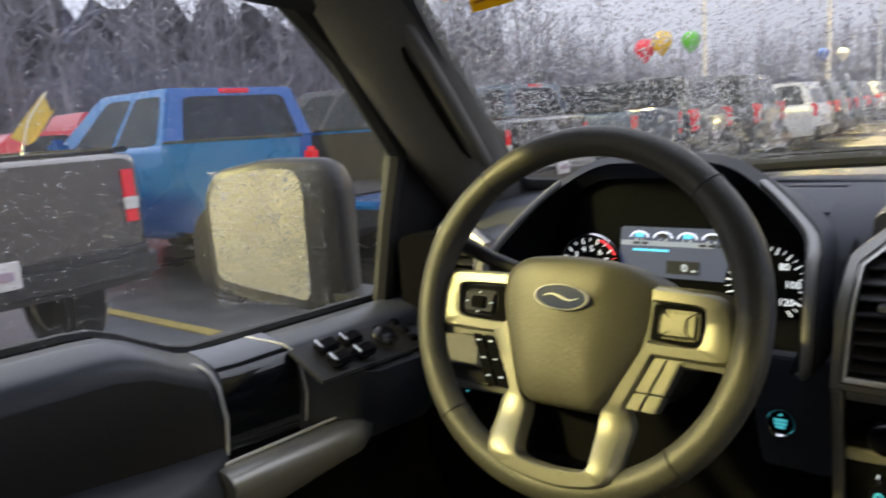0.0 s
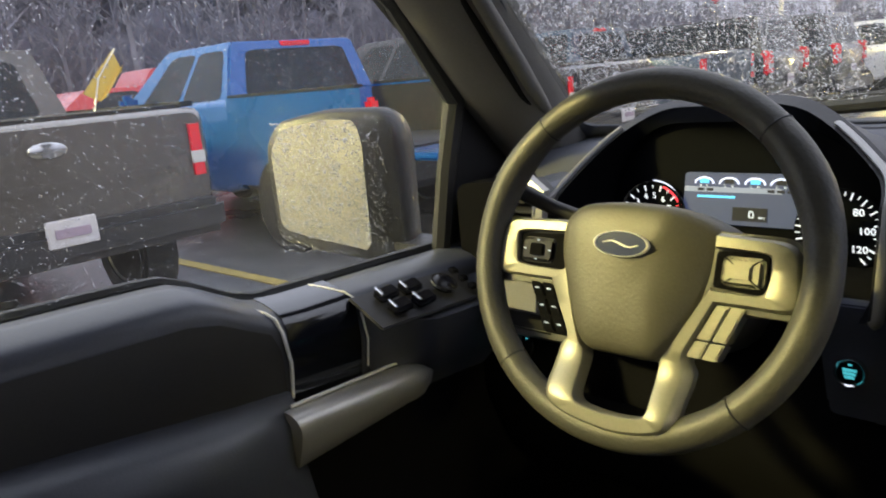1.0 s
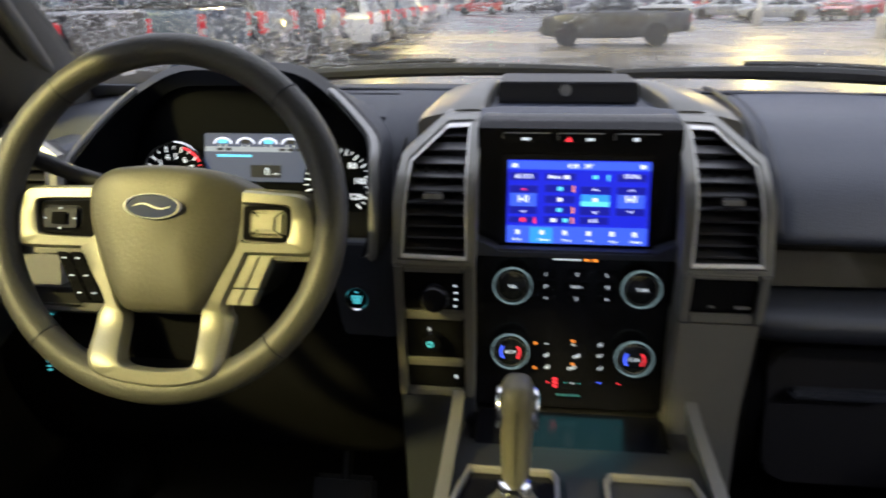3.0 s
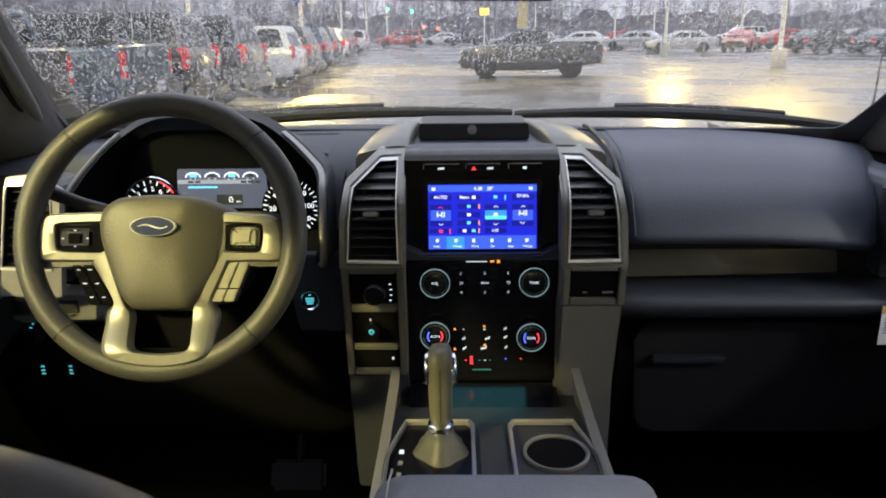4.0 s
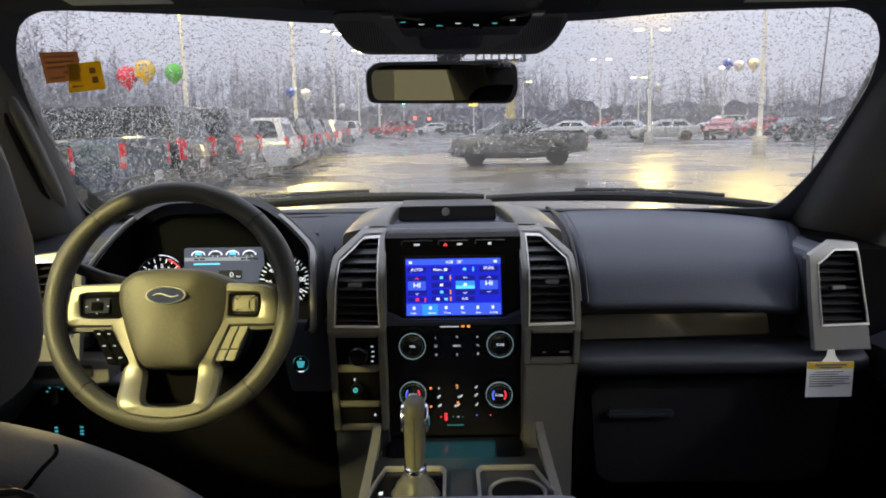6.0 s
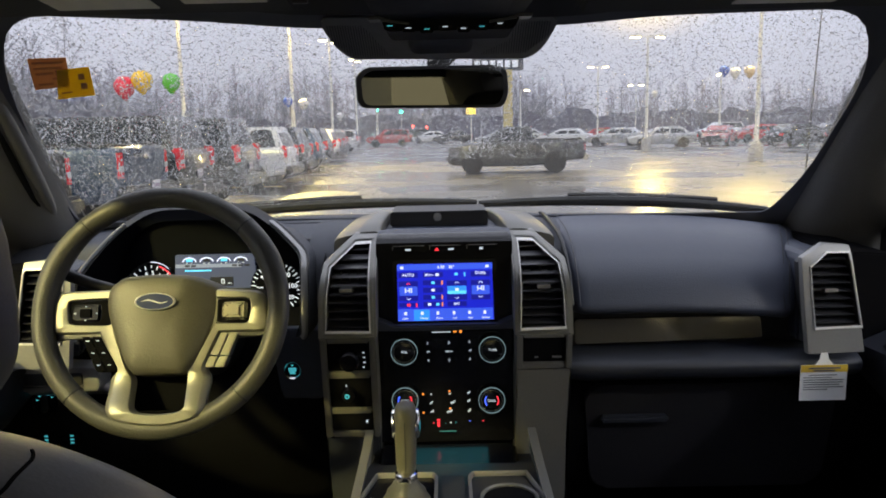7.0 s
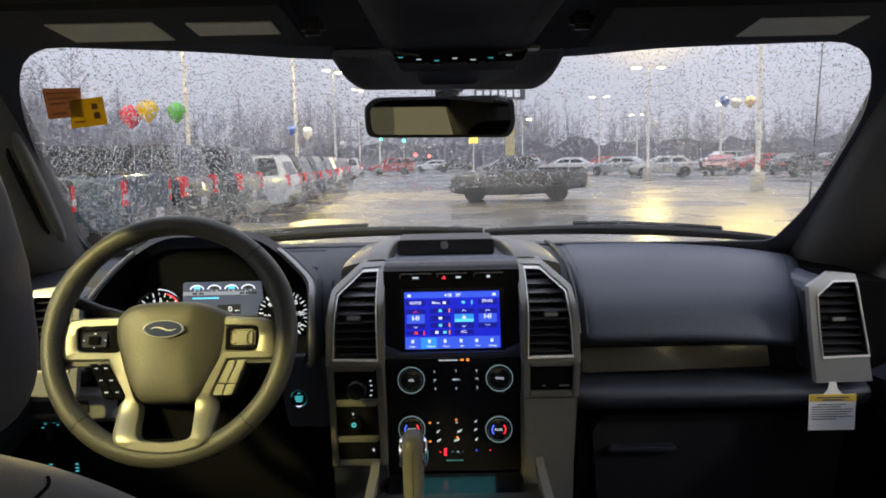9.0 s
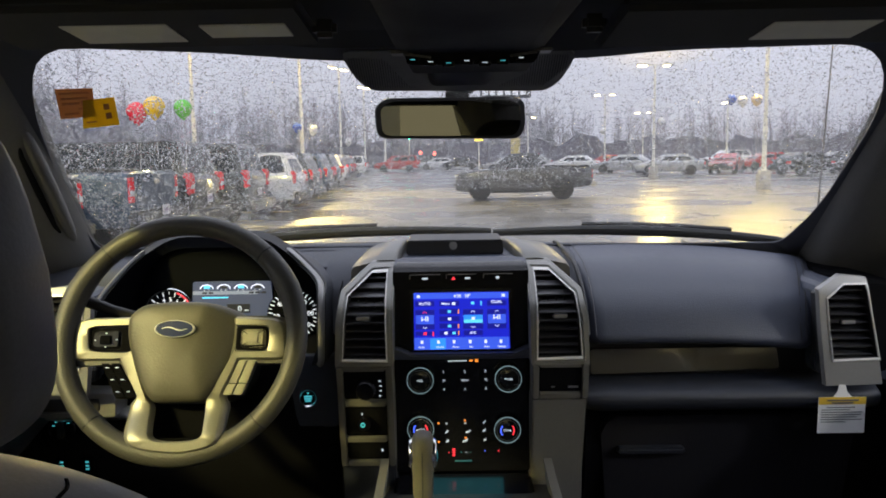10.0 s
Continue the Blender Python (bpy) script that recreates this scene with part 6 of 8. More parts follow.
for u, v, m in ((0.375, 0.33, M_SCREEN_CYAN), (0.375, 0.46, M_SCREEN_WHITE), (0.375, 0.585, M_SCREEN_CYAN), (0.335, 0.71, M_SCREEN_WHITE), (0.42, 0.71, M_SCREEN_CYAN), (0.62, 0.185, M_SCREEN_CYAN), (0.115, 0.715, M_RED_GLOW), (0.625, 0.455, M_SCREEN_WHITE), (0.42, 0.19, M_SCREEN_WHITE), (0.05, 0.06, M_SCREEN_WHITE), (0.945, 0.055, M_SCREEN_WHITE)):
    tile(u, v, 0.035, 0.045, m, 0.0018)

# ---------------------------------------------------------------- radio and climate controls
M_KNOB = mat("gloss_knob", (0.010, 0.012, 0.014), 0.2, coat=0.3)


keys = thing("control_panel", (0, 0.84, 1.02), "backlit radio and climate knobs and small keys", "control panel")


def dial(x, z, body, hot=False):
    p = facing(x, 0.838, z, 2)
    r = 0.0235
    t = part("control_knob", lathe([(0.001, 0.0255), (r * 0.74, 0.0255), (r * 0.93, 0.0235), (r * 0.985, 0.0232), (r * 0.985, 0.0), (0.001, 0.0)], p, 30), M_KNOB, keys, "round black knob with a bright chrome ring")
    part("ring", lathe([(r * 0.95, 0.0225), (r * 1.0, 0.0225), (r * 0.995, 0.0255), (r * 0.982, 0.0268), (r * 0.962, 0.0268), (r * 0.95, 0.025)], p, 36, ring=True), M_RING, t, "bright ring")
    part("inner_ring", lathe([(r * 0.76, 0.0235), (r * 0.79, 0.0235), (r * 0.785, 0.0258), (r * 0.765, 0.0258)], p, 36, ring=True), M_COLUMN, t, "fine satin ring")
    if hot:
        for sg_, m in ((-1, M_BLUE_GLOW), (1, M_RED_GLOW)):
            part("temperature_mark", tube([p @ Vector((sg_ * r * 0.50 * math.cos(a), r * 0.50 * math.sin(a), 0.026)) for a in (radians(-42 + 84 * i / 6) for i in range(7))], 0.0012, 5), m, t)
    text("caption", body, 0.0055 if len(body) < 5 else 0.004, p @ Matrix.Translation((0, 0, 0.0262)), M_WHITE_GLOW, t, 0.0001)
    return t


dial(-0.073, 1.139, "VOL")
dial(0.080, 1.140, "TUNE")
dial(-0.074, 1.051, "AUTO", True)
dial(0.078, 1.048, "DUAL", True)
part("passenger_airbag_sign", boxed((-0.008, 0.8365, 1.168), (0.033, 0.001, 0.0015)), M_WHITE_GLOW, keys)
part("airbag_mark", boxed((0.016, 0.8365, 1.1683), (0.006, 0.001, 0.003)), M_ORANGE_GLOW, keys)
part("airbag_mark", boxed((0.026, 0.8365, 1.1683), (0.005, 0.001, 0.0045)), M_ORANGE_GLOW, keys)
for i, (x, z, bd_) in enumerate(((-0.033, 1.148, "1"), (0.005, 1.149, "2"), (0.041, 1.149, "3"), (-0.032, 1.133, "|<"), (0.042, 1.134, ">|"), (-0.032, 1.117, "4"), (0.005, 1.117, "5"), (0.042, 1.118, "6"))):
    k = part("key", boxed((x, 0.8372, z), (0.024, 0.003, 0.0115), 0.001), M_GLOSS, keys)
    text("caption", bd_, 0.006, facing(x, 0.8352, z), M_WHITE_GLOW, keys, 0.0001)
k = part("key", boxed((0.005, 0.8372, 1.133), (0.028, 0.003, 0.0115), 0.001), M_GLOSS, keys)
text("caption", "MEDIA", 0.0042, facing(0.005, 0.8352, 1.133), M_WHITE_GLOW, keys, 0.0001)
cl = ((-0.025, 1.073, M_WHITE_GLOW, 0.005), (0.004, 1.073, M_WHITE_GLOW, 0.006), (0.033, 1.074, M_WHITE_GLOW, 0.007), (-0.025, 1.058, M_WHITE_GLOW, 0.008), (0.008, 1.058, M_WHITE_GLOW, 0.012), (0.033, 1.060, M_WHITE_GLOW, 0.008), (-0.024, 1.043, M_WHITE_GLOW, 0.009), (0.003, 1.043, M_WHITE_GLOW, 0.014), (0.034, 1.044, M_WHITE_GLOW, 0.007),
      (-0.022, 1.024, M_RED_GLOW, 0.004), (0.005, 1.024, M_WHITE_GLOW, 0.005), (-0.003, 1.024, M_TEAL, 0.002), (0.012, 1.024, M_TEAL, 0.002), (0.034, 1.026, M_BLUE_GLOW, 0.0045), (0.055, 1.026, M_RED_GLOW, 0.0045))
for x, z, m, w in ((a * 1.15, 1.055 - (1.073 - b) * 1.06, c, d * 0.9) for a, b, c, d in cl):
    part("symbol", boxed((x, face_y(z) - 0.0008, z), (w * 0.62, 0.0012, 0.0022), 0.0004), m, keys)
    if w > 0.0055:
        part("symbol", boxed((x + w * 0.3, face_y(z) - 0.0008, z + 0.0026), (w * 0.28, 0.0012, 0.0012)), m, keys)
        part("symbol", boxed((x - w * 0.24, face_y(z) - 0.0008, z - 0.0022), (w * 0.2, 0.0012, 0.0009)), m, keys)
for x, z in ((-0.043, 1.0553), (0.004, 1.060), (-0.043, 1.022), (0.005, 1.0285)):
    part("indicator", boxed((x, face_y(z) - 0.001, z), (0.0035, 0.0012, 0.0030)), M_ORANGE_GLOW, keys)
for q in range(3):
    part("indicator", boxed((-0.0165, face_y(1.008 - q * 0.0048) - 0.001, 1.008 - q * 0.0048), (0.005, 0.0012, 0.0032)), M_RED_GLOW, keys)

# ---------------------------------------------------------------- instrument cluster in its hood
hood_y = lambda z: 0.812 + 0.15 * max(0, z - 1.20) + 1.3 * max(0, z - 1.27)
hood_out = rounded([(-0.655, 1.17), (-0.650, 1.285), (-0.612, 1.352), (-0.560, 1.389), (-0.372, 1.389), (-0.300, 1.352), (-0.238, 1.306), (-0.236, 1.17)], [0.01, 0.03, 0.03, 0.05, 0.04, 0.04, 0.02, 0.01], 4)
hood_in = rounded([(-0.637, 1.17), (-0.634, 1.280), (-0.605, 1.342), (-0.556, 1.380), (-0.378, 1.380), (-0.311, 1.345), (-0.253, 1.301), (-0.251, 1.17)], [0.01, 0.03, 0.03, 0.05, 0.04, 0.04, 0.02, 0.01], 4)
# Base sunk near zero: shade inside the hood is put into it.
M_LINING = mat("shaded_hood_lining", (0.0022, 0.0025, 0.0035), 0.85, spec=0.03)
cl_t = thing("instrument_cluster", (-0.44, 0.95, 1.17), "lit instrument cluster with dials and display under a dark hood", "instrument cluster")
bm = B()
n = len(hood_out)
P = lambda pts, dy, k=1.0: [bm.verts.new((x, hood_y(z) + dy, z)) for x, z in pts]
L = [P(hood_out, 0.004), P([(x, z) for x, z in hood_in], 0.0), [bm.verts.new((-0.44 + (x + 0.44) * 0.93, 0.965, 1.24 + (z - 1.24) * 0.86)) for x, z in hood_in]]
back = [bm.verts.new((x, max(1.12, hood_y(z) + 0.05) + 0.03, min(z, 1.34) - 0.03)) for x, z in hood_out]
for i in range(n - 1):
    bm.faces.new((L[0][i], L[0][i + 1], L[1][i + 1], L[1][i]))
bmesh.ops.delete(bm, geom=L[2] + back, context="VERTS")
part("hood_lip", bm, M_BLACK, cl_t, "black lip of the hood", angle=50)
bm = loft([[(x, max(1.12, hood_y(z) + 0.05) + 0.03, min(z, 1.34) - 0.03) for x, z in hood_out], [(x, hood_y(z) + 0.004, z) for x, z in hood_out]], closed=False, caps=False)
part("hood", bm, M_DECK, cl_t, "dark padded hood", angle=50)
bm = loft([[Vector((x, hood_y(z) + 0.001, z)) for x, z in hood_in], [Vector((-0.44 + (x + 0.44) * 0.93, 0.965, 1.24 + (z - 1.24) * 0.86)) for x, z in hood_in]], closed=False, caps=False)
part("hood_lining", bm, M_LINING, cl_t, "dark hood lining, shade put into its colour", angle=50)
# satin trim along both flanks of the hood
for ids in ((0, 14), (26, 39)):
    mids = [((hood_out[i][0] * 0.55 + hood_in[i][0] * 0.45), (hood_out[i][1] * 0.55 + hood_in[i][1] * 0.45)) for i in range(*ids)]
    pts = [Vector((x, hood_y(z) - 0.001, z)) for x, z in mids]
    part("trim", tube(pts, 0.0068, 10, flat=0.55), M_SILVER, cl_t, "satin silver edge strip")
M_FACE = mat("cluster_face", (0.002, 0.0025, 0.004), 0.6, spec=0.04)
cy = lambda z: 0.958 + 0.15 * (z - 1.25)
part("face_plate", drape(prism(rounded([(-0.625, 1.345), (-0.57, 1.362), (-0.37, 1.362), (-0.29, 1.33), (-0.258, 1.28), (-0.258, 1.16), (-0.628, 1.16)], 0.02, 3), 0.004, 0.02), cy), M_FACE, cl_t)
M_DISPLAY = glow("cluster_display", (0.10, 0.13, 0.26), 0.36)
M_DIAL_GLOW = glow("dial_backlight", (0.9, 0.95, 1.0), 0.9)
M_DISPLAY_DARK = glow("cluster_tile", (0.01, 0.012, 0.02), 0.5)
disp = part("display", drape(prism(rounded([(-0.513, 1.2945), (-0.363, 1.2945), (-0.358, 1.229), (-0.515, 1.229)], 0.003, 2), 0.0, 0.004), cy), M_DISPLAY, cl_t, "pale blue display")
part("display_bar", drape(boxed((-0.45, -0.0006, 1.2735), (0.125, 0.001, 0.0065)), cy), glow("display_band", (0.40, 0.46, 0.62), 0.5), disp)
part("display_bar", drape(boxed((-0.47, -0.0006, 1.2645), (0.05, 0.001, 0.0028)), cy), M_SCREEN_CYAN, disp)
part("display_bar", drape(boxed((-0.425, -0.0006, 1.2435), (0.044, 0.001, 0.017)), cy), M_DISPLAY_DARK, disp)
text("caption", "0", 0.016, facing(-0.4225, cy(1.243) - 0.002, 1.243, -8), M_WHITE_GLOW, cl_t, 0.0002)
text("caption", "MPH", 0.004, facing(-0.4095, cy(1.240) - 0.002, 1.240, -8), M_WHITE_GLOW, cl_t, 0.0002)
for i, x in enumerate((-0.486, -0.453, -0.420, -0.388)):
    g = part("small_gauge", drape(tube([Vector((x + 0.0125 * math.cos(a), -0.001, 1.281 + 0.008 * math.sin(a))) for a in (radians(180 - 180 * k / 8) for k in range(9))], 0.0013, 5), cy), M_SCREEN_WHITE, disp)
    part("gauge_fill", drape(boxed((x, -0.0006, 1.2845), (0.012, 0.001, 0.006)), cy), M_SCREEN_CYAN if i in (0, 2) else M_DISPLAY_DARK, disp)
    text("caption", ("E     F", "C     H", "L     H", "C     H")[i], 0.0045, facing(x, cy(1.279) - 0.002, 1.2785, -8), M_WHITE_GLOW, cl_t, 0.0001)
for x in (-0.49, -0.478, -0.40, -0.388, -0.376):
    part("display_bar", drape(boxed((x, -0.001, 1.2735), (0.009, 0.001, 0.0035)), cy), M_DISPLAY_DARK, disp)


def gauge(cx, cz, r, a0, a1, marks, red_from, chrome, digits):
    g = part("dial", drape(lathe([(0.002, 0.0), (r * 0.99, 0.0), (r * 0.99, 0.004), (0.002, 0.004)], pose(cx, 0.0, cz, 90, 0, 0), 36), cy), M_FACE, cl_t, "round dial with lit marks")
    if chrome:
        part("dial_ring", drape(tube([Vector((cx + r * 1.04 * math.cos(a), -0.004, cz + r * 1.04 * math.sin(a))) for a in (2 * math.pi * k / 40 for k in range(40))], 0.0022, 6, True), cy), M_CHROME, g, "chrome dial ring")
    for k in range(marks + 1):
        a = radians(a0 + (a1 - a0) * k / marks)
        big = k % 2 == 0
        c = Vector((cx + r * (0.86 if big else 0.89) * math.cos(a), -0.006, cz + r * (0.86 if big else 0.89) * math.sin(a)))
        part("mark", drape(box(B(), c, (r * (0.17 if big else 0.10), 0.001, 0.0018 if big else 0.0011), 0, Matrix.Rotation(-a, 4, "Y")), cy), M_RED_GLOW if k >= red_from else M_DIAL_GLOW, g)
    for lab, deg in digits:
        a = radians(deg)
        z = cz + r * 0.62 * math.sin(a)
        text("caption", lab, r * 0.25, facing(cx + r * 0.62 * math.cos(a), cy(z) - 0.006, z, -8), M_DIAL_GLOW, cl_t, 0.0002)
    part("hub", drape(lathe([(0.001, 0), (r * 0.2, 0), (r * 0.18, 0.006), (0.001, 0.007)], pose(cx, -0.004, cz, 90, 0, 0), 18), cy), M_BLACK, g)
    return g


gauge(-0.557, 1.2345, 0.046, 205, -25, 14, 11, True, (("1", 200), ("2", 168), ("3", 138), ("4", 110), ("5", 84), ("6", 56), ("7", 26)))
gauge(-0.320, 1.231, 0.050, 215, -48, 26, 99, False, (("20", 185), ("40", 140), ("60", 95), ("80", 48), ("100", 4), ("120", -38)))
part("red_arc", drape(tube([Vector((-0.557 + 0.043 * math.cos(a), -0.005, 1.2345 + 0.043 * math.sin(a))) for a in (radians(30 + 40 * k / 8) for k in range(9))], 0.0014, 5), cy), M_RED_GLOW, cl_t)

# ---------------------------------------------------------------- steering wheel
WC = Matrix.Translation((-0.437, 0.668, 1.2585)) @ pose(0, 0, 0, 90 - 20, 0, 0)
sw = thing("steering_wheel", (-0.437, 0.70, 1.10), "dark leather steering wheel with satin silver spokes and buttons", "steering wheel")
R = 0.1790
RX = 0.006
rim_pts = [WC @ Vector((RX + R * math.cos(a), R * 0.985 * math.sin(a), 0)) for a in (2 * math.pi * k / 72 for k in range(72))]


def rim_r(k):
    a = 360 * k / 72
    d = min(abs(a - q) for q in (25, 155))
    return 0.0162 + 0.0022 * max(0, 1 - d / 22)


part("rim", tube(rim_pts, [rim_r(k) for k in range(72)], 16, True), M_LEATHER, sw, "dark stitched leather rim", angle=80)
for deg in (132, 226, 314, 46):
    a = radians(deg)
    c, tdir = Vector((RX + R * math.cos(a), R * 0.985 * math.sin(a), 0)), Vector((math.cos(a), math.sin(a), 0))
    part("rim_seam", tube([WC @ (c + tdir * 0.0163 * math.cos(q) + Vector((0, 0, 0.0163 * math.sin(q)))) for q in (2 * math.pi * k / 18 for k in range(18))], 0.0011, 5, True), M_BLACK, sw)


def wheel_prism(pts, z0, z1, r, material, name, parent, label="", m=Matrix(), seg=2):
    bm = B()
    a = [bm.verts.new((x, y, z0)) for x, y in pts]
    b = [bm.verts.new((x, y, z1)) for x, y in pts]
    bm.faces.new(a[::-1])
    bm.faces.new(b)
    for i in range(len(a)):
        j = (i + 1) % len(a)
        bm.faces.new((a[i], a[j], b[j], b[i]))
    if r:
        es = [e for e in bm.edges if e.verts[0] in b and e.verts[1] in b]
        bmesh.ops.bevel(bm, geom=es, offset=r, segments=seg, affect="EDGES", clamp_overlap=True)
    bm.transform(WC @ m)
    return part(name, bm, material, parent, label, 35)


# hub cushion
hub_o = rounded([(-0.078, 0.034), (-0.056, 0.052), (0.0, 0.057), (0.064, 0.052), (0.104, 0.034), (0.102, 0.0), (0.072, -0.074), (0.050, -0.100), (-0.032, -0.100), (-0.048, -0.076), (-0.078, 0.0)], [0.012, 0.02, 0.03, 0.02, 0.016, 0.03, 0.02, 0.015, 0.015, 0.02, 0.03], 4)
cx, cyy = 0.008, -0.012
rows = []
for z, k in ((-0.05, 0.92), (-0.022, 1.0), (-0.004, 0.99), (0.005, 0.965), (0.0105, 0.92), (0.0135, 0.84), (0.0152, 0.62), (0.016, 0.3)):
    rows.append([WC @ Vector((cx + (x - cx) * k, cyy + (y - cyy) * k, z - (0.55 * max(0, x * k - 0.046) + 0.10 * max(0, -0.03 - x * k) if z > -0.03 else 0))) for x, y in hub_o])
hubp = part("hub", loft(rows), M_AIRBAG, sw, "soft dark hub cushion", angle=60)
M_BADGE = mat("blue_oval_badge", (0.012, 0.024, 0.10), 0.4, spec=0.2)
em = WC @ Matrix.Translation((0.0035, 0.0105, 0.0176)) @ pose(0, 0, 0, 2, 0, 0)
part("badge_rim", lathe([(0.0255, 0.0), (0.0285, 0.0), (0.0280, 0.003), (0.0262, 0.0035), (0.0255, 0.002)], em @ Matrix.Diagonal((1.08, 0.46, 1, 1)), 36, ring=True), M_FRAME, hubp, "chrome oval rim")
part("badge", lathe([(0.001, 0.0022), (0.0262, 0.0018), (0.0262, 0.0), (0.001, 0.0)], em @ Matrix.Diagonal((1.08, 0.46, 1, 1)), 36), M_BADGE, hubp, "plain blue oval badge")
wave = [em @ Vector((-0.0195 + 0.039 * k / 72, 0.0024 * math.sin(k * 0.0873), 0.003)) for k in range(73)]
part("script_stroke", tube(wave, [0.0004 + 0.0008 * math.sin(math.pi * k / 72) for k in range(73)], 6), M_LABEL, hubp, "pale wavy stroke")
emb = boxed((0, 0, 0), (0.026, 0.0012, 0.0008))
emb.transform(WC @ Matrix.Translation((0.004, -0.038, 0.0153)))
part("embossing", emb, M_BLACK, hubp)
# leather arms that reach the rim
for s, ox in ((-1, 0.006), (1, 0.006)):
    arm = rounded([(ox + s * 0.060, 0.034), (ox + s * 0.140, 0.032), (ox + s * 0.176, 0.026), (ox + s * 0.178, -0.044), (ox + s * 0.150, -0.040), (ox + s * 0.07, -0.046)], 0.010, 3)
    wheel_prism(arm if s > 0 else arm[::-1], -0.030, -0.008, 0.008, M_LEATHER, "spoke", sw, "leather spoke", seg=3)
# satin trim of either side: round the switches, along the hub and down to the lower spoke
def ribbon(pairs, name, label, lift=0.0):
    """A rounded strip on the wheel between an outer and an inner edge."""
    fine = []
    for k in range(len(pairs) - 1):
        for q in range(4):
            u = q / 4
            row = []
            for side in (0, 1):
                a, b, c, d = (Vector(pairs[min(max(k + w, 0), len(pairs) - 1)][side]) for w in (-1, 0, 1, 2))
                row.append(b + (c - a) * (0.5 * u) + (a * 2 - b * 5 + c * 4 - d) * (0.5 * u * u) + (b * 3 - a - c * 3 + d) * (0.5 * u ** 3))
            fine.append(row)
    fine.append([Vector(q) for q in pairs[-1]])
    rows = []
    for o, i in fine:
        row = []
        for u, z in ((0, -0.020), (0, -0.0105), (0.03, -0.0090), (0.22, -0.0008), (0.27, 0.0), (0.90, 0.0006), (0.96, -0.0004), (1, -0.0035), (1, -0.020)):
            q = o.lerp(i, u)
            k = min(1.0, max(0.0, (-q.y - 0.10) / 0.055))
            row.append(WC @ Vector((q.x, q.y, z + lift * k * k * (3 - 2 * k))))
        rows.append(row)
    return part(name, loft(rows), M_SPOKE, sw, label, angle=32)


ribbon([((-0.066, 0.0335), (-0.068, 0.0185)), ((-0.120, 0.0322), (-0.118, 0.0178)), ((-0.149, 0.0300), (-0.1325, 0.0158)), ((-0.1622, 0.016), (-0.1358, 0.0100)), ((-0.1660, -0.006), (-0.1338, -0.007)), ((-0.1672, -0.024), (-0.1318, -0.0160)), ((-0.158, -0.0335), (-0.1268, -0.0192)), ((-0.120, -0.0350), (-0.112, -0.0205)), ((-0.0890, -0.0345), (-0.066, -0.0220))], "spoke_trim", "satin silver spoke trim")
ribbon([((0.090, 0.0318), (0.090, 0.0170)), ((0.125, 0.0302), (0.122, 0.0162)), ((0.153, 0.0278), (0.1372, 0.0146)), ((0.1668, 0.016), (0.1408, 0.0095)), ((0.1712, -0.006), (0.1414, -0.005)), ((0.1738, -0.026), (0.1388, -0.0180)), ((0.165, -0.0355), (0.1340, -0.0218)), ((0.128, -0.0358), (0.122, -0.0225)), ((0.0960, -0.0362), (0.088, -0.0220))], "spoke_trim", "satin silver spoke trim")
ribbon([((-0.0905, -0.0330), (-0.0660, -0.0180)), ((-0.0735, -0.0620), (-0.0540, -0.0560)), ((-0.0590, -0.0870), (-0.0400, -0.0915)), ((-0.0672, -0.1010), (-0.0325, -0.1020)), ((-0.0668, -0.1250), (-0.0295, -0.1250)), ((-0.0650, -0.1470), (-0.0262, -0.1435)), ((-0.0575, -0.1605), (-0.0205, -0.1505)), ((-0.0330, -0.1685), (-0.0105, -0.1530)), ((0.0080, -0.1735), (0.0100, -0.1545)),
        ((0.0400, -0.1718), (0.0330, -0.1532)), ((0.0720, -0.1625), (0.0465, -0.1508)), ((0.0805, -0.1490), (0.0528, -0.1440)), ((0.0815, -0.1250), (0.0515, -0.1250)), ((0.0822, -0.1020), (0.0500, -0.1000)), ((0.0765, -0.0885), (0.0525, -0.0890)), ((0.0860, -0.0620), (0.0690, -0.0600)), ((0.0975, -0.0340), (0.0900, -0.0200))], "lower_spoke", "satin silver lower spoke", 0.021)
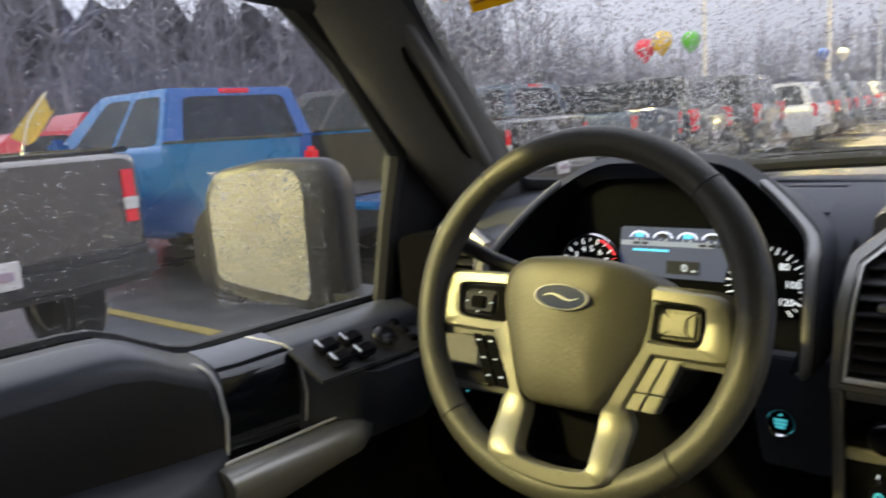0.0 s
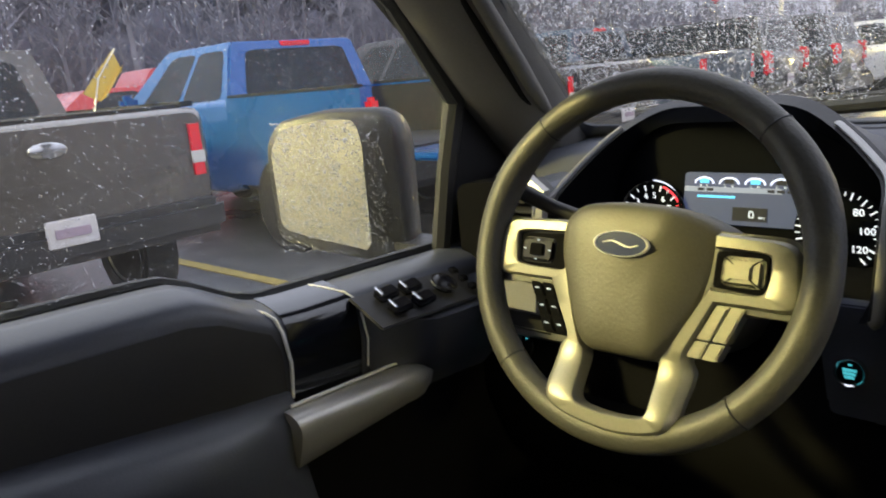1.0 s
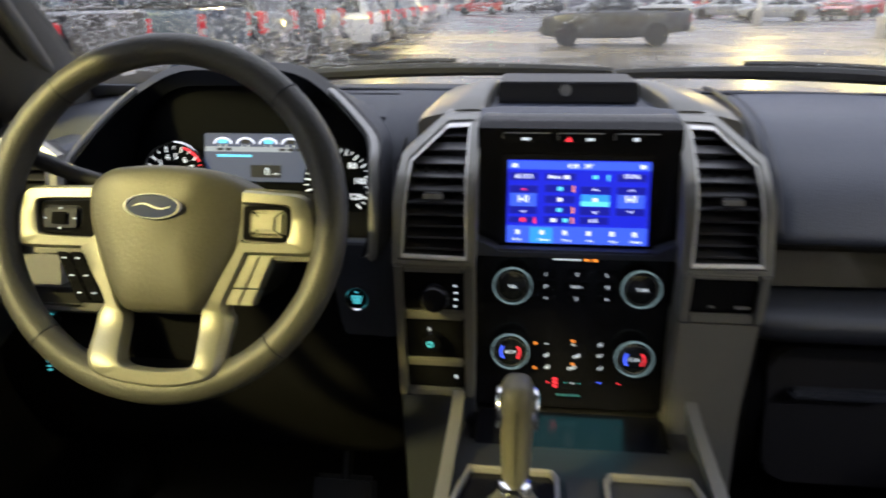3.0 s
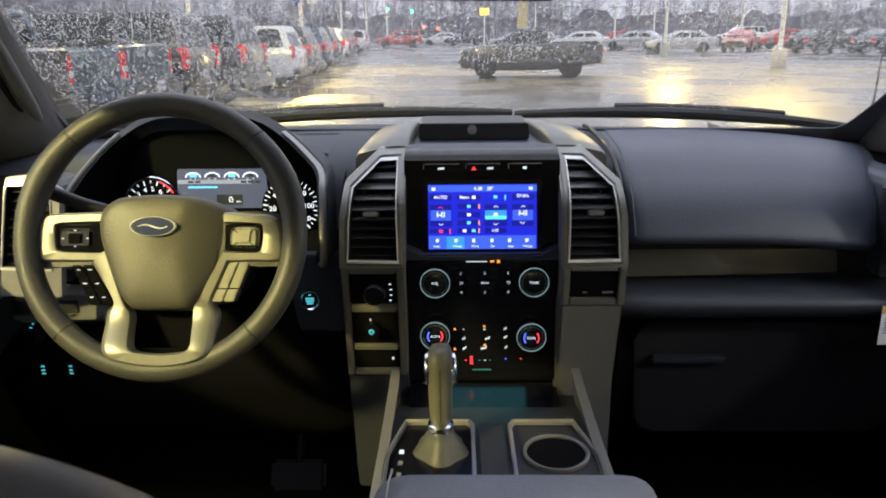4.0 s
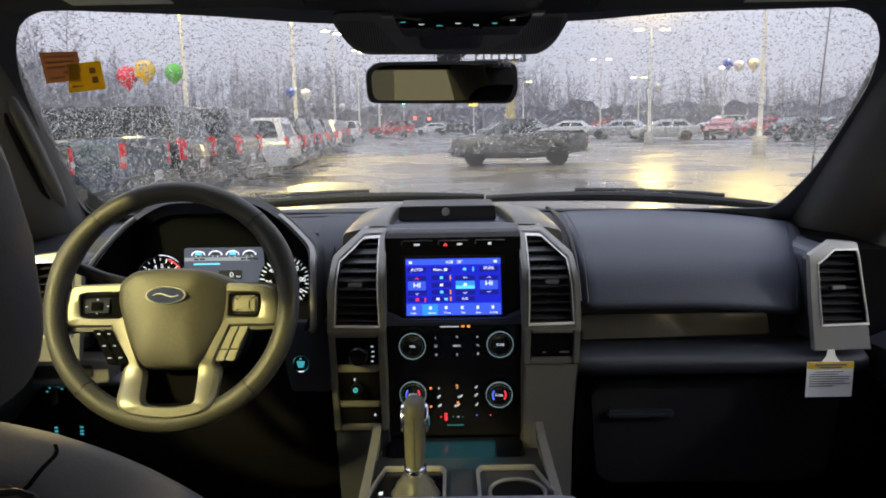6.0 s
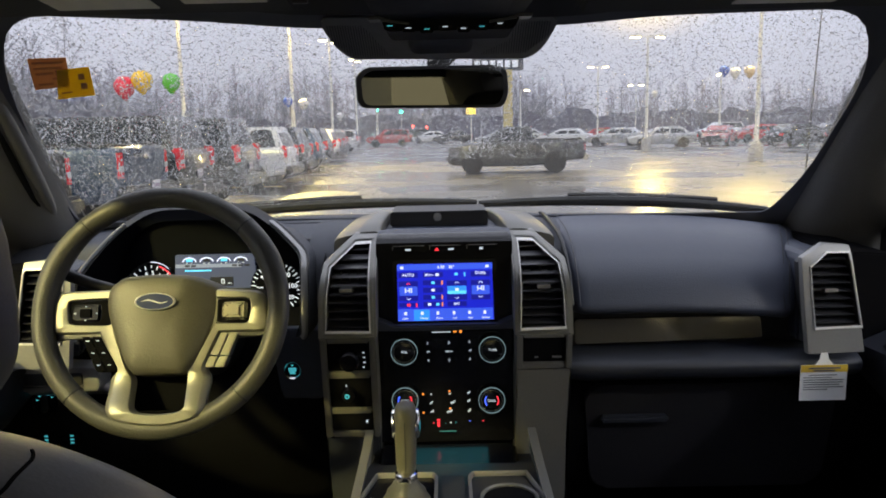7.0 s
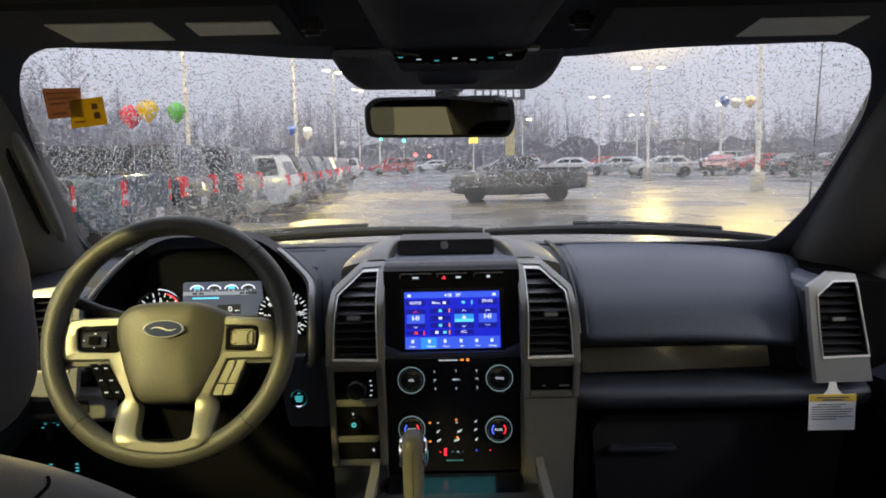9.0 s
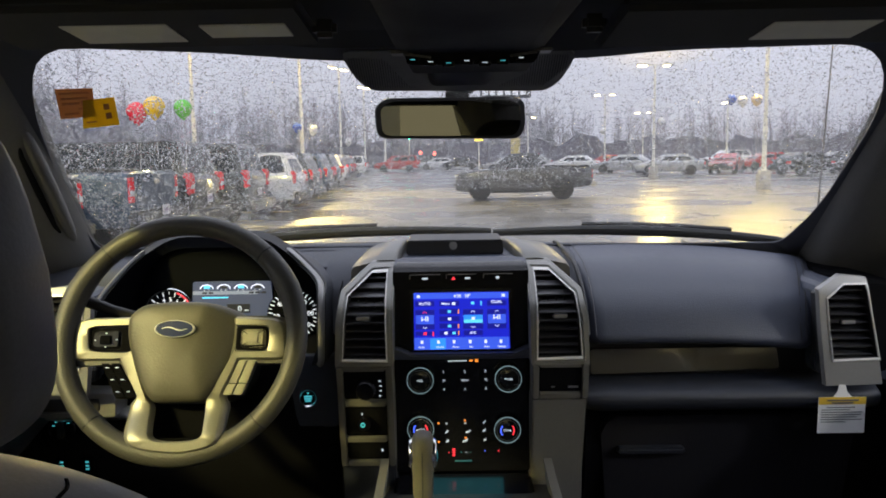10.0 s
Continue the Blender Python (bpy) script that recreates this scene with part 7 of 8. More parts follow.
for s in (-1, 1):
    x0, x1 = (-0.1345, -0.066) if s < 0 else (0.090, 0.1405)
    pad = rounded([(x0, -0.0195), (x1, -0.0225), (x1, 0.0175), (x0, 0.0145)], 0.003, 2)
    blk = wheel_prism(pad, -0.014, -0.004, 0.002, M_CONSOLE, "switch_block", sw, "black five-way switch" if s < 0 else "black-edged silver five-way switch")
    c = (-0.108 if s < 0 else 0.1170, -0.003)
    hw = 0.022 if s < 0 else 0.0195
    wheel_prism(rounded([(c[0] - hw, c[1] - 0.014), (c[0] + hw, c[1] - 0.014), (c[0] + hw, c[1] + 0.014), (c[0] - hw, c[1] + 0.014)], 0.006, 3), -0.006, 0.000, 0.004, M_GLOSS if s < 0 else M_SPOKE, "rocker", blk)
    wheel_prism(rounded([(c[0] - 0.0085, c[1] - 0.0065), (c[0] + 0.0085, c[1] - 0.0065), (c[0] + 0.0085, c[1] + 0.0065), (c[0] - 0.0085, c[1] + 0.0065)], 0.002, 2), -0.002, 0.0030, 0.001, M_CONSOLE if s < 0 else M_SPOKE, "ok_key", blk)
    if s > 0:
        for dx, dy in ((-1, -1), (-1, 1), (1, -1), (1, 1)):
            bm = tube([WC @ Vector((c[0] + dx * 0.0085, c[1] + dy * 0.0065, 0.0008)), WC @ Vector((c[0] + dx * 0.013, c[1] + dy * 0.0098, 0.0008)), WC @ Vector((c[0] + dx * 0.0185, c[1] + dy * 0.0130, 0.0))], 0.0005, 5)
            part("groove", bm, M_CONSOLE, blk)
    else:
        for dx, dy in ((-0.0165, 0), (0.0165, 0), (0, 0.0105), (0, -0.0105)):
            wheel_prism([(c[0] + dx - 0.0013, c[1] + dy - 0.0006), (c[0] + dx + 0.0013, c[1] + dy - 0.0006), (c[0] + dx + 0.0013, c[1] + dy + 0.0006), (c[0] + dx - 0.0013, c[1] + dy + 0.0006)], 0.000, 0.0008, 0, M_WHITE_GLOW, "symbol", blk)
# cruise keys: black block of six
KEY_L = lambda u, v: (-0.119 + 0.0285 * v + u * (0.0315 + 0.003 * v), -0.0355 - 0.0560 * v)
KEY_R = lambda u, v: (0.0955 - 0.0230 * v + u * (0.0285 + 0.003 * v), -0.0358 - 0.0515 * v)
wheel_prism(rounded([KEY_L(0, 0), KEY_L(1, 0), KEY_L(1, 1), KEY_L(0, 1)], 0.004, 3)[::-1], -0.024, -0.010, 0.002, M_CONSOLE, "cruise_block", sw, "black block of keys")
for i in range(2):
    for j in range(3):
        u, v = 0.04 + 0.48 * i, 0.02 + 0.325 * j
        kk = rounded([KEY_L(u, v), KEY_L(u + 0.45, v), KEY_L(u + 0.45, v + 0.295), KEY_L(u, v + 0.295)], 0.002, 2)
        key = wheel_prism(kk[::-1], -0.020, -0.007, 0.0015, M_CONSOLE, "cruise_key", sw)
        a, b = KEY_L(u + 0.22, v + 0.14)
        wheel_prism([(a - 0.0024, b - 0.0006), (a + 0.0024, b - 0.0006), (a + 0.0024, b + 0.0006), (a - 0.0024, b + 0.0006)], -0.007, -0.0064, 0, M_WHITE_GLOW, "symbol", key)
# audio keys: four silver ones
for i in range(2):
    for v0, v1 in ((0.0, 0.655), (0.685, 1.0)):
        kk = [KEY_R(0.5 * i + 0.015, v1), KEY_R(0.5 * i + 0.48, v1), KEY_R(0.5 * i + 0.48, v0), KEY_R(0.5 * i + 0.015, v0)]
        wheel_prism(rounded(kk, 0.002, 2), -0.020, -0.004, 0.002, M_SPOKE, "audio_key", sw, "satin silver key")
wheel_prism(rounded([(-0.045, -0.08), (-0.050, -0.150), (0.058, -0.150), (0.058, -0.08)], 0.01, 2), -0.046, -0.034, 0.002, M_CONSOLE, "lower_web", sw)
part("column", lathe([(0.055, -0.05), (0.068, -0.10), (0.075, -0.26), (0.02, -0.27)], WC @ Matrix.Translation((0, -0.02, 0)), 20), M_BLACK, sw)
# stalks
for x, pts in ((-1, [(-0.49, 0.735, 1.265), (-0.56, 0.725, 1.290), (-0.612, 0.715, 1.315)]), (1, [(-0.36, 0.74, 1.255), (-0.29, 0.735, 1.265), (-0.24, 0.73, 1.27)])):
    if x < 0:
        st = thing("indicator_stalk", (-0.49, 0.735, 1.25), "dark stalk behind the steering wheel", "stalk")
        part("rod", tube(pts, [0.010, 0.009, 0.011], 10), M_BLACK, st)
        part("tip", tube([(-0.600, 0.717, 1.308), (-0.618, 0.714, 1.318), (-0.626, 0.713, 1.322)], [0.0125, 0.013, 0.010], 10), M_AIRBAG, st)
# start button, light switch
def round_button(x, y, z, r, name, label, m1, symbol):
    t = thing(name, (x, y, z - r), label, "button")
    p = facing(x, y, z, 4)
    part("ring", lathe([(r * 0.82, 0.0), (r, 0.0), (r, 0.006), (r * 0.93, 0.008), (r * 0.82, 0.006)], p, 28, ring=True), M_CHROME if symbol else M_GLOSS, t)
    part("cap", lathe([(0.001, 0.005), (r * 0.82, 0.004), (r * 0.82, 0.0), (0.001, 0.0)], p, 24), M_GLOSS, t)
    return t, p


sb, sp = round_button(-0.278, 0.862, 1.097, 0.0165, "start_button", "round black engine start button with teal lettering", M_TEAL, True)
for w, dy in ((0.014, 0.003), (0.013, -0.001), (0.010, -0.005)):
    part("symbol", box(B(), sp @ Vector((0, dy, 0.0066)), (w, 0.0006, 0.0033)), M_TEAL, sb)
part("symbol", box(B(), sp @ Vector((0, 0.009, 0.0062)), (0.004, 0.0006, 0.002)), M_TEAL, sb)
ls, lp = round_button(-0.730, 0.862, 1.045, 0.026, "light_switch", "round dark headlight switch with lit marks", M_TEAL, False)
for k in range(5):
    a = radians(40 + 30 * k)
    part("symbol", box(B(), lp @ Vector((0.016 * math.cos(a), 0.016 * math.sin(a), 0.0055)), (0.004, 0.0006, 0.002)), M_TEAL, ls)
part("grip", box(B(), lp @ Vector((0, 0, 0.010)), (0.010, 0.014, 0.034), 0.003), M_BLACK, ls)
pl = thing("pedal_switches", (-0.70, 0.86, 0.93), "small black lower dash switches with teal marks", "buttons")
for x, z in ((-0.735, 0.975), (-0.688, 0.975)):
    k = part("key", boxed((x, 0.862, z), (0.030, 0.012, 0.030), 0.004), M_GLOSS, pl)
    for dz in (-0.006, 0.0, 0.007):
        part("symbol", boxed((x, 0.855, z + dz), (0.006, 0.001, 0.0025)), M_TEAL, k)
pd = thing("brake_pedal", (-0.36, 1.05, 0.60), "black rubber brake pedal", "pedal")
part("pad", box(B(), (-0.36, 1.03, 0.66), (0.11, 0.02, 0.06), 0.008, pose(0, 0, 0, -30, 0, 0)), M_RUBBER, pd)
part("lever", tube([(-0.36, 1.04, 0.67), (-0.36, 1.12, 0.80), (-0.36, 1.14, 0.95)], 0.010, 8), M_BLACK, pd)

# ---------------------------------------------------------------- centre console
con = thing("centre_console", (0, 0.4, 0.49), "dark centre console with chrome-edged cup holders and gear selector", "centre console")
part("body", loft([[Vector((x, y, z)) for x, z in ((-0.150, 0.50), (-0.142, zt - 0.03), (-0.130, zt), (0.148, zt), (0.160, zt - 0.03), (0.170, 0.50))] for y, zt in ((-0.45, 0.985), (0.40, 0.985), (0.62, 0.985), (0.70, 0.982), (0.78, 0.955), (0.86, 0.955))]), M_BLACK, con, angle=40)


def top_frame(outer, inner, z0, z1, material, name, label=""):
    bm = ringed(outer, inner, 0, 0.008, 0.002)
    for v in bm.verts:
        x, d, y = v.co
        v.co = Vector((x, y, z1 - d))
    return part(name, bm, material, con, label, 35)


def top_slab(pts, z0, z1, material, name, label=""):
    bm = prism(pts, 0, z1 - z0)
    for v in bm.verts:
        x, d, y = v.co
        v.co = Vector((x, y, z1 - d))
    return part(name, bm, material, con, label, 35)


so = [(-0.132, 0.44), (-0.132, 0.57), (-0.112, 0.652), (-0.022, 0.652), (-0.016, 0.64), (-0.016, 0.44)]
si = [(-0.127, 0.445), (-0.127, 0.569), (-0.109, 0.647), (-0.026, 0.647), (-0.021, 0.638), (-0.021, 0.445)]
top_frame(so, si, 0.98, 0.997, M_PULL, "selector_frame", "chrome edge")
top_slab(si, 0.98, 0.989, M_GLOSS, "selector_plate")
co = [(0.030, 0.44), (0.030, 0.64), (0.036, 0.652), (0.122, 0.652), (0.142, 0.57), (0.142, 0.44)]
ci = [(0.035, 0.445), (0.035, 0.638), (0.040, 0.647), (0.119, 0.647), (0.137, 0.569), (0.137, 0.445)]
top_frame(co, ci, 0.98, 0.997, M_PULL, "cup_frame", "chrome edge")
top_slab(ci, 0.98, 0.9875, M_BLACK, "cup_plate")
part("cup_well", lathe([(0.038, -0.004), (0.043, -0.004), (0.043, 0.003), (0.041, 0.004), (0.038, 0.002)], Matrix.Translation((0.088, 0.575, 0.9895)), 28, ring=True), M_COLUMN, con, "metal rim of the cup well")
# Flat disc on the plate: the shade of the well is put in as colour.
part("cup_shade_disc", lathe([(0.001, 0.0008), (0.038, 0.0004), (0.038, -0.002), (0.001, -0.002)], Matrix.Translation((0.088, 0.575, 0.9885)), 28), M_CONSOLE, con, "flat dark disc for the cup well's shade")
top_slab(rounded([(-0.010, 0.46), (0.024, 0.46), (0.024, 0.648), (-0.010, 0.648)], 0.006, 3), 0.98, 0.991, M_BLACK, "slot")
for s in (-1, 1):
    part("flank_trim", loft([[Vector((s * (x + 0.006) + (0.009 if s > 0 else -0.0), y, z)) for x, z in ((0.122, zt + 0.010), (0.136, zt + 0.010), (0.140, zt - 0.03), (0.126, zt - 0.03))] for y, zt in ((0.40, 0.985), (0.57, 0.985), (0.655, 0.988), (0.74, 0.993), (0.785, 1.0))]), M_COLUMN, con, "satin side rail")
for k in range(4):
    part("gear_mark", boxed((-0.112, 0.50 + 0.026 * k, 0.9895), (0.006, 0.009, 0.001)), M_WHITE_GLOW if k == 3 else M_INK, con)
tr = part("front_tray", boxed((0, 0.755, 0.962), (0.236, 0.12, 0.02), 0.006), M_GLOSS, con)
part("tray_light", boxed((0.0, 0.818, 0.992), (0.03, 0.004, 0.0015), 0.0006), glow("dim_tray_light", (0.10, 0.50, 0.62), 0.07), con)
lamp("tray_glow", "AREA", look((0.0, 0.800, 1.005), (0.0, 0.74, 0.96)), 0.012, (0.1, 0.75, 0.9), 0.14)
# armrest lid
al = thing("armrest", (0.015, 0.1, 0.98), "grey padded leather console armrest lid with a pale seam", "armrest")
rows = []
for i in range(19):
    u = i / 18
    y = -0.42 + 0.81 * u
    k = 1 - max(0, (u - 0.93) / 0.07) ** 2 * 0.10
    zt = 1.108 - 0.03 * max(0, (u - 0.94) / 0.06) ** 2
    rows.append([Vector((0.016 + x * k, y, z)) for x, z in rounded([(-0.142, 0.985), (0.142, 0.985), (0.146, 1.05), (0.130, zt), (-0.130, zt), (-0.146, 1.05)], [0.01, 0.01, 0.02, 0.03, 0.03, 0.02], 4)])
part("lid", loft(rows), mat("grey_armrest_leather", (0.20, 0.21, 0.25), 0.42, grain=0.3, scale=220, vary=0.12), al, angle=60)
part("seam", tube([(-0.104, -0.40 + 0.77 * k / 20, 1.1095 - 0.012 * max(0, (k - 18.5) / 1.5) ** 2) for k in range(21)], 0.0011, 5), M_STITCH, al, "pale stitched seam")
# gear selector
GX, GY, GZ = -0.061, 0.578, 0.988
gs = thing("gear_selector", (GX, 0.60, 0.985), "dark leather gear selector with chrome cheeks and collar", "gear lever")
rows = []
for h_, r_ in ((0.0, 0.034), (0.006, 0.031), (0.012, 0.0265), (0.018, 0.0255), (0.024, 0.020), (0.032, 0.016)):
    rows.append([Vector((GX + r_ * (1 + 0.10 * math.cos(4 * a)) * math.cos(a), GY + r_ * (1 + 0.10 * math.cos(4 * a)) * math.sin(a), GZ + h_)) for a in (2 * math.pi * k / 24 for k in range(24))])
part("boot", loft(rows), M_LEATHER, gs, "folded leather boot", angle=70)
part("collar", lathe([(0.010, 0.026), (0.0165, 0.027), (0.0175, 0.031), (0.0165, 0.041), (0.012, 0.043)], Matrix.Translation((GX, GY + 0.006, GZ)) @ Matrix.Diagonal((1, 1.1, 1, 1)), 22), M_CHROME, gs, "chrome collar")
rows = []
for t_, w_, d_ in ((0.040, 0.0135, 0.0145), (0.055, 0.0148, 0.0165), (0.080, 0.0155, 0.0185), (0.100, 0.0160, 0.021), (0.118, 0.0165, 0.0235), (0.128, 0.0158, 0.023), (0.1345, 0.0130, 0.019), (0.1375, 0.0085, 0.012), (0.138, 0.003, 0.004)):
    rows.append([Vector((GX + w_ * math.copysign(abs(math.cos(a)) ** 0.8, math.cos(a)), GY + 0.005 + 0.17 * t_ + d_ * math.copysign(abs(math.sin(a)) ** 0.8, math.sin(a)), GZ + t_)) for a in (2 * math.pi * k / 24 for k in range(24))])
part("grip", loft(rows), M_AIRBAG, gs, "smooth dark leather grip", angle=70)
part("grip_seam", tube([(GX, GY + 0.005 + 0.17 * t_ - d_ - 0.0004, GZ + t_) for t_, d_ in ((0.045, 0.0153), (0.08, 0.0185), (0.100, 0.021), (0.118, 0.0235))], 0.0007, 5), M_BLACK, gs)
for s in (-1, 1):
    rows = []
    for e, k in ((0.0, 1.0), (0.004, 0.98), (0.0062, 0.86), (0.0068, 0.5)):
        rows.append([Vector((GX + s * (0.0145 + e), GY + 0.026 + 0.017 * k * math.cos(a), GZ + 0.108 + 0.020 * k * math.sin(a) + 0.3 * 0.017 * k * math.cos(a))) for a in (2 * math.pi * q / 20 for q in range(20))])
    part("cheek", loft(rows), M_CHROME, gs, "chrome cheek", angle=50)

# ---------------------------------------------------------------- seats
def front_seat(s):
    cx = -0.41 if s < 0 else 0.44
    dy = 0.0 if s < 0 else -0.10
    t = thing("front_seat", (cx, 0.2, 0.48), "dark leather front seat with stitched seams and headrest", "car seat", "seats of the cab")
    lean = lambda q: Vector((q.x, q.y - 0.30 * (q.z + 0.0), q.z))

    def shape(q):
        v = Vector(q)
        k = max(0, (v.z - 0.05) / 0.26)
        v.x *= 1 - 0.16 * k * k
        v.y -= 0.20 * v.z
        v.y += 0.035 * (abs(q.x) / 0.25) ** 3
        v.z -= 0.075 * max(0, abs(q.x) / 0.255 - 0.25) ** 1.6 * (1 if q.z > 0 else 0) * k
        return v

    c, hs, e = Vector((cx, 0.085 + dy, 0.985)), (0.285, 0.078, 0.345), 0.42
    part("backrest", blob(c, hs, e, 48, 34, shape=shape), M_SEAT, t, "dark leather backrest", angle=70)
    part("cushion", blob((cx, 0.33 + dy, 0.70), (0.265, 0.27, 0.095), 0.35, 32, 14), M_SEAT, t, angle=70)
    part("bolster", blob((cx - s * 0.235, 0.33 + dy, 0.745), (0.045, 0.25, 0.065), 0.6, 20, 12), M_SEAT, t)
    part("seat_base", boxed((cx, 0.28 + dy, 0.56), (0.46, 0.46, 0.15), 0.02), M_BLACK, t)
    part("headrest", blob((cx - 0.008, 0.018 + dy, 1.455), (0.142, 0.050, 0.126), 0.5, 36, 22, shape=lambda q: Vector((q.x * (1 - 0.12 * max(0, q.z / 0.125)), q.y - 0.10 * q.z, q.z))), M_SEAT, t, "dark leather headrest", angle=70)
    for dx in (-0.06, 0.06):
        part("headrest_post", tube([(cx + dx, 0.03 + dy, 1.28), (cx + dx, 0.02 + dy, 1.36)], 0.006, 8), M_CHROME, t)
    f = lambda w, p: math.copysign(abs(w) ** p, w)

    def skin(u, v, off=0.0):
        k = 1 + off
        q = Vector((f(math.cos(v), e) * f(math.cos(u), e) * hs[0] * k, f(math.cos(v), e) * f(math.sin(u), e) * hs[1] * (1 + 3 * off), f(math.sin(v), e) * hs[2] * k))
        return c + shape(q)

    # a stitched row over the back and down both flanks, a welt under it, a groove across each shoulder
    def course(u):
        """Height of the row: level over the back, falling away on the flanks."""
        d = min(abs(u), abs(u + math.pi))
        return 1.30 - 1.5 * max(0, 0.50 - d) ** 1.1

    us = [-math.pi + 0.12 + (math.pi - 0.24) * k / 1600 for k in range(1601)]
    run = [skin(u, course(u), 0.006) for u in us]
    gone, k0 = 0.0, None
    for k in range(1, len(run)):
        gone += (run[k] - run[k - 1]).length
        if k0 is None and gone > 0.0040:
            k0, gone = k, 0.0
        elif k0 is not None and gone > 0.0038:
            part("stitch", tube([run[k0], run[(k0 + k) // 2], run[k]], 0.0007, 5), M_STITCH, t)
            k0, gone = None, 0.0
    mids = [-math.pi + 0.46 + (math.pi - 0.92) * k / 60 for k in range(61)]
    part("welt", tube([skin(u, course(u) - 0.05, 0.001) for u in mids], 0.0026, 6), M_BLACK, t, "dark sewn welt")
    for sg_ in (1, -1):
        pts = []
        for k in range(15):
            u = 0.26 - 0.74 * k / 14
            pts.append(skin(u if sg_ > 0 else -math.pi - u, 1.31 - 0.06 * k / 14, -0.003))
        part("seam", tube(pts, 0.0018, 6), M_CONSOLE, t, "deep dark seam")
    return t


front_seat(-1)
front_seat(1)
rs = thing("rear_bench", (0, -1.2, 0.48), "dark leather rear bench seat", "car seat", "seats of the cab")
part("backrest", blob((0, -1.52, 0.98), (0.74, 0.10, 0.30), 0.3, 40, 16, shape=lambda q: Vector((q.x, q.y - 0.12 * q.z, q.z))), M_SEAT, rs, angle=70)
part("cushion", blob((0, -1.18, 0.72), (0.74, 0.28, 0.10), 0.3, 40, 12), M_SEAT, rs, angle=70)
for x in (-0.42, 0.42):
    part("headrest", blob((x, -1.58, 1.34), (0.13, 0.05, 0.08), 0.5, 24, 12), M_SEAT, rs, angle=70)

# ---------------------------------------------------------------- stickers and hang tag
M_STK_O = paper_material("orange_sticker", (0.46, 0.25, 0.12))
M_STK_Y = paper_material("yellow_sticker", (0.64, 0.44, 0.03))
M_STK_INK = mat("brown_ink", (0.30, 0.14, 0.06), 0.6)


def sticker(pts, material, label, off, bars):
    bm = B()
    f = [bm.verts.new(glass_point(x, z, -0.002 - off)) for x, z in pts]
    k = [bm.verts.new(glass_point(x, z, -0.003 - off)) for x, z in pts]
    bm.faces.new(f)
    bm.faces.new(k[::-1])
    for i in range(4):
        bm.faces.new((f[i], f[(i + 1) % 4], k[(i + 1) % 4], k[i]))
    o = thing("windscreen_sticker", glass_point(pts[0][0], min(z for _, z in pts)), label, "sticker", "stickers on the windscreen")
    p = part("paper", bm, material, o)
    a, b_, c, d = (Vector((x, 0, z)) for x, z in pts)
    for u0, u1, v0, v1 in bars:
        q = [(a.lerp(b_, u)).lerp(d.lerp(c, u), v) for u, v in ((u0, v0), (u1, v0), (u1, v1), (u0, v1))]
        bm = B()
        f = [bm.verts.new(glass_point(w.x, w.z, -0.0038 - off)) for w in q]
        k = [bm.verts.new(glass_point(w.x, w.z, -0.0034 - off)) for w in q]
        bm.faces.new(f)
        bm.faces.new(k[::-1])
        for i in range(4):
            bm.faces.new((f[i], f[(i + 1) % 4], k[(i + 1) % 4], k[i]))
        part("bar", bm, M_STK_INK, o)


sticker([(-0.609, 1.638), (-0.557, 1.640), (-0.581, 1.602), (-0.633, 1.597)], M_STK_O, "orange printed sticker with dark bars on the windscreen", 0.0, ((0.08, 0.9, 0.10, 0.16), (0.1, 0.85, 0.28, 0.34), (0.12, 0.6, 0.45, 0.52), (0.55, 0.9, 0.64, 0.70), (0.65, 0.92, 0.40, 0.58), (0.15, 0.55, 0.80, 0.87)))
sticker([(-0.582, 1.624), (-0.535, 1.629), (-0.555, 1.590), (-0.612, 1.584)], M_STK_Y, "yellow sticker with dark bars on the windscreen", 0.0012, ((0.62, 0.80, 0.18, 0.38), (0.66, 0.84, 0.50, 0.72), (0.1, 0.4, 0.75, 0.80)))

tag = thing("hang_tag", (0.64, 0.785, 1.05), "white printed tag with yellow band hanging below the vent", "tag")
tg = lambda x0, x1, z0, z1, y, m, nm, parent=None: part(nm, boxed(((x0 + x1) / 2, y, (z0 + z1) / 2), (x1 - x0, 0.0012, z1 - z0)), m, parent or tag)
card = tg(0.599, 0.6775, 1.050, 1.1125, 0.780, M_LABEL, "card")
tg(0.599, 0.6775, 1.1005, 1.1125, 0.7788, M_YELLOW, "band", card)
part("neck", prism([(0.622, 1.111), (0.656, 1.111), (0.646, 1.122), (0.643, 1.134), (0.632, 1.134), (0.630, 1.122)], 0.7795, 0.7805), M_LABEL, tag)
for z, a, b in ((1.1075, 0.612, 0.665), (1.103, 0.620, 0.656)):
    tg(a, b, z - 0.0012, z + 0.0012, 0.7778, M_INK, "bar", card)
for k, (a, b) in enumerate(((0.613, 0.660), (0.604, 0.652), (0.604, 0.672), (0.604, 0.670), (0.604, 0.664), (0.604, 0.672), (0.604, 0.645))):
    tg(a, b, 1.0945 - 0.0042 * k, 1.0955 - 0.0042 * k, 0.7786, M_INK, "bar", card)

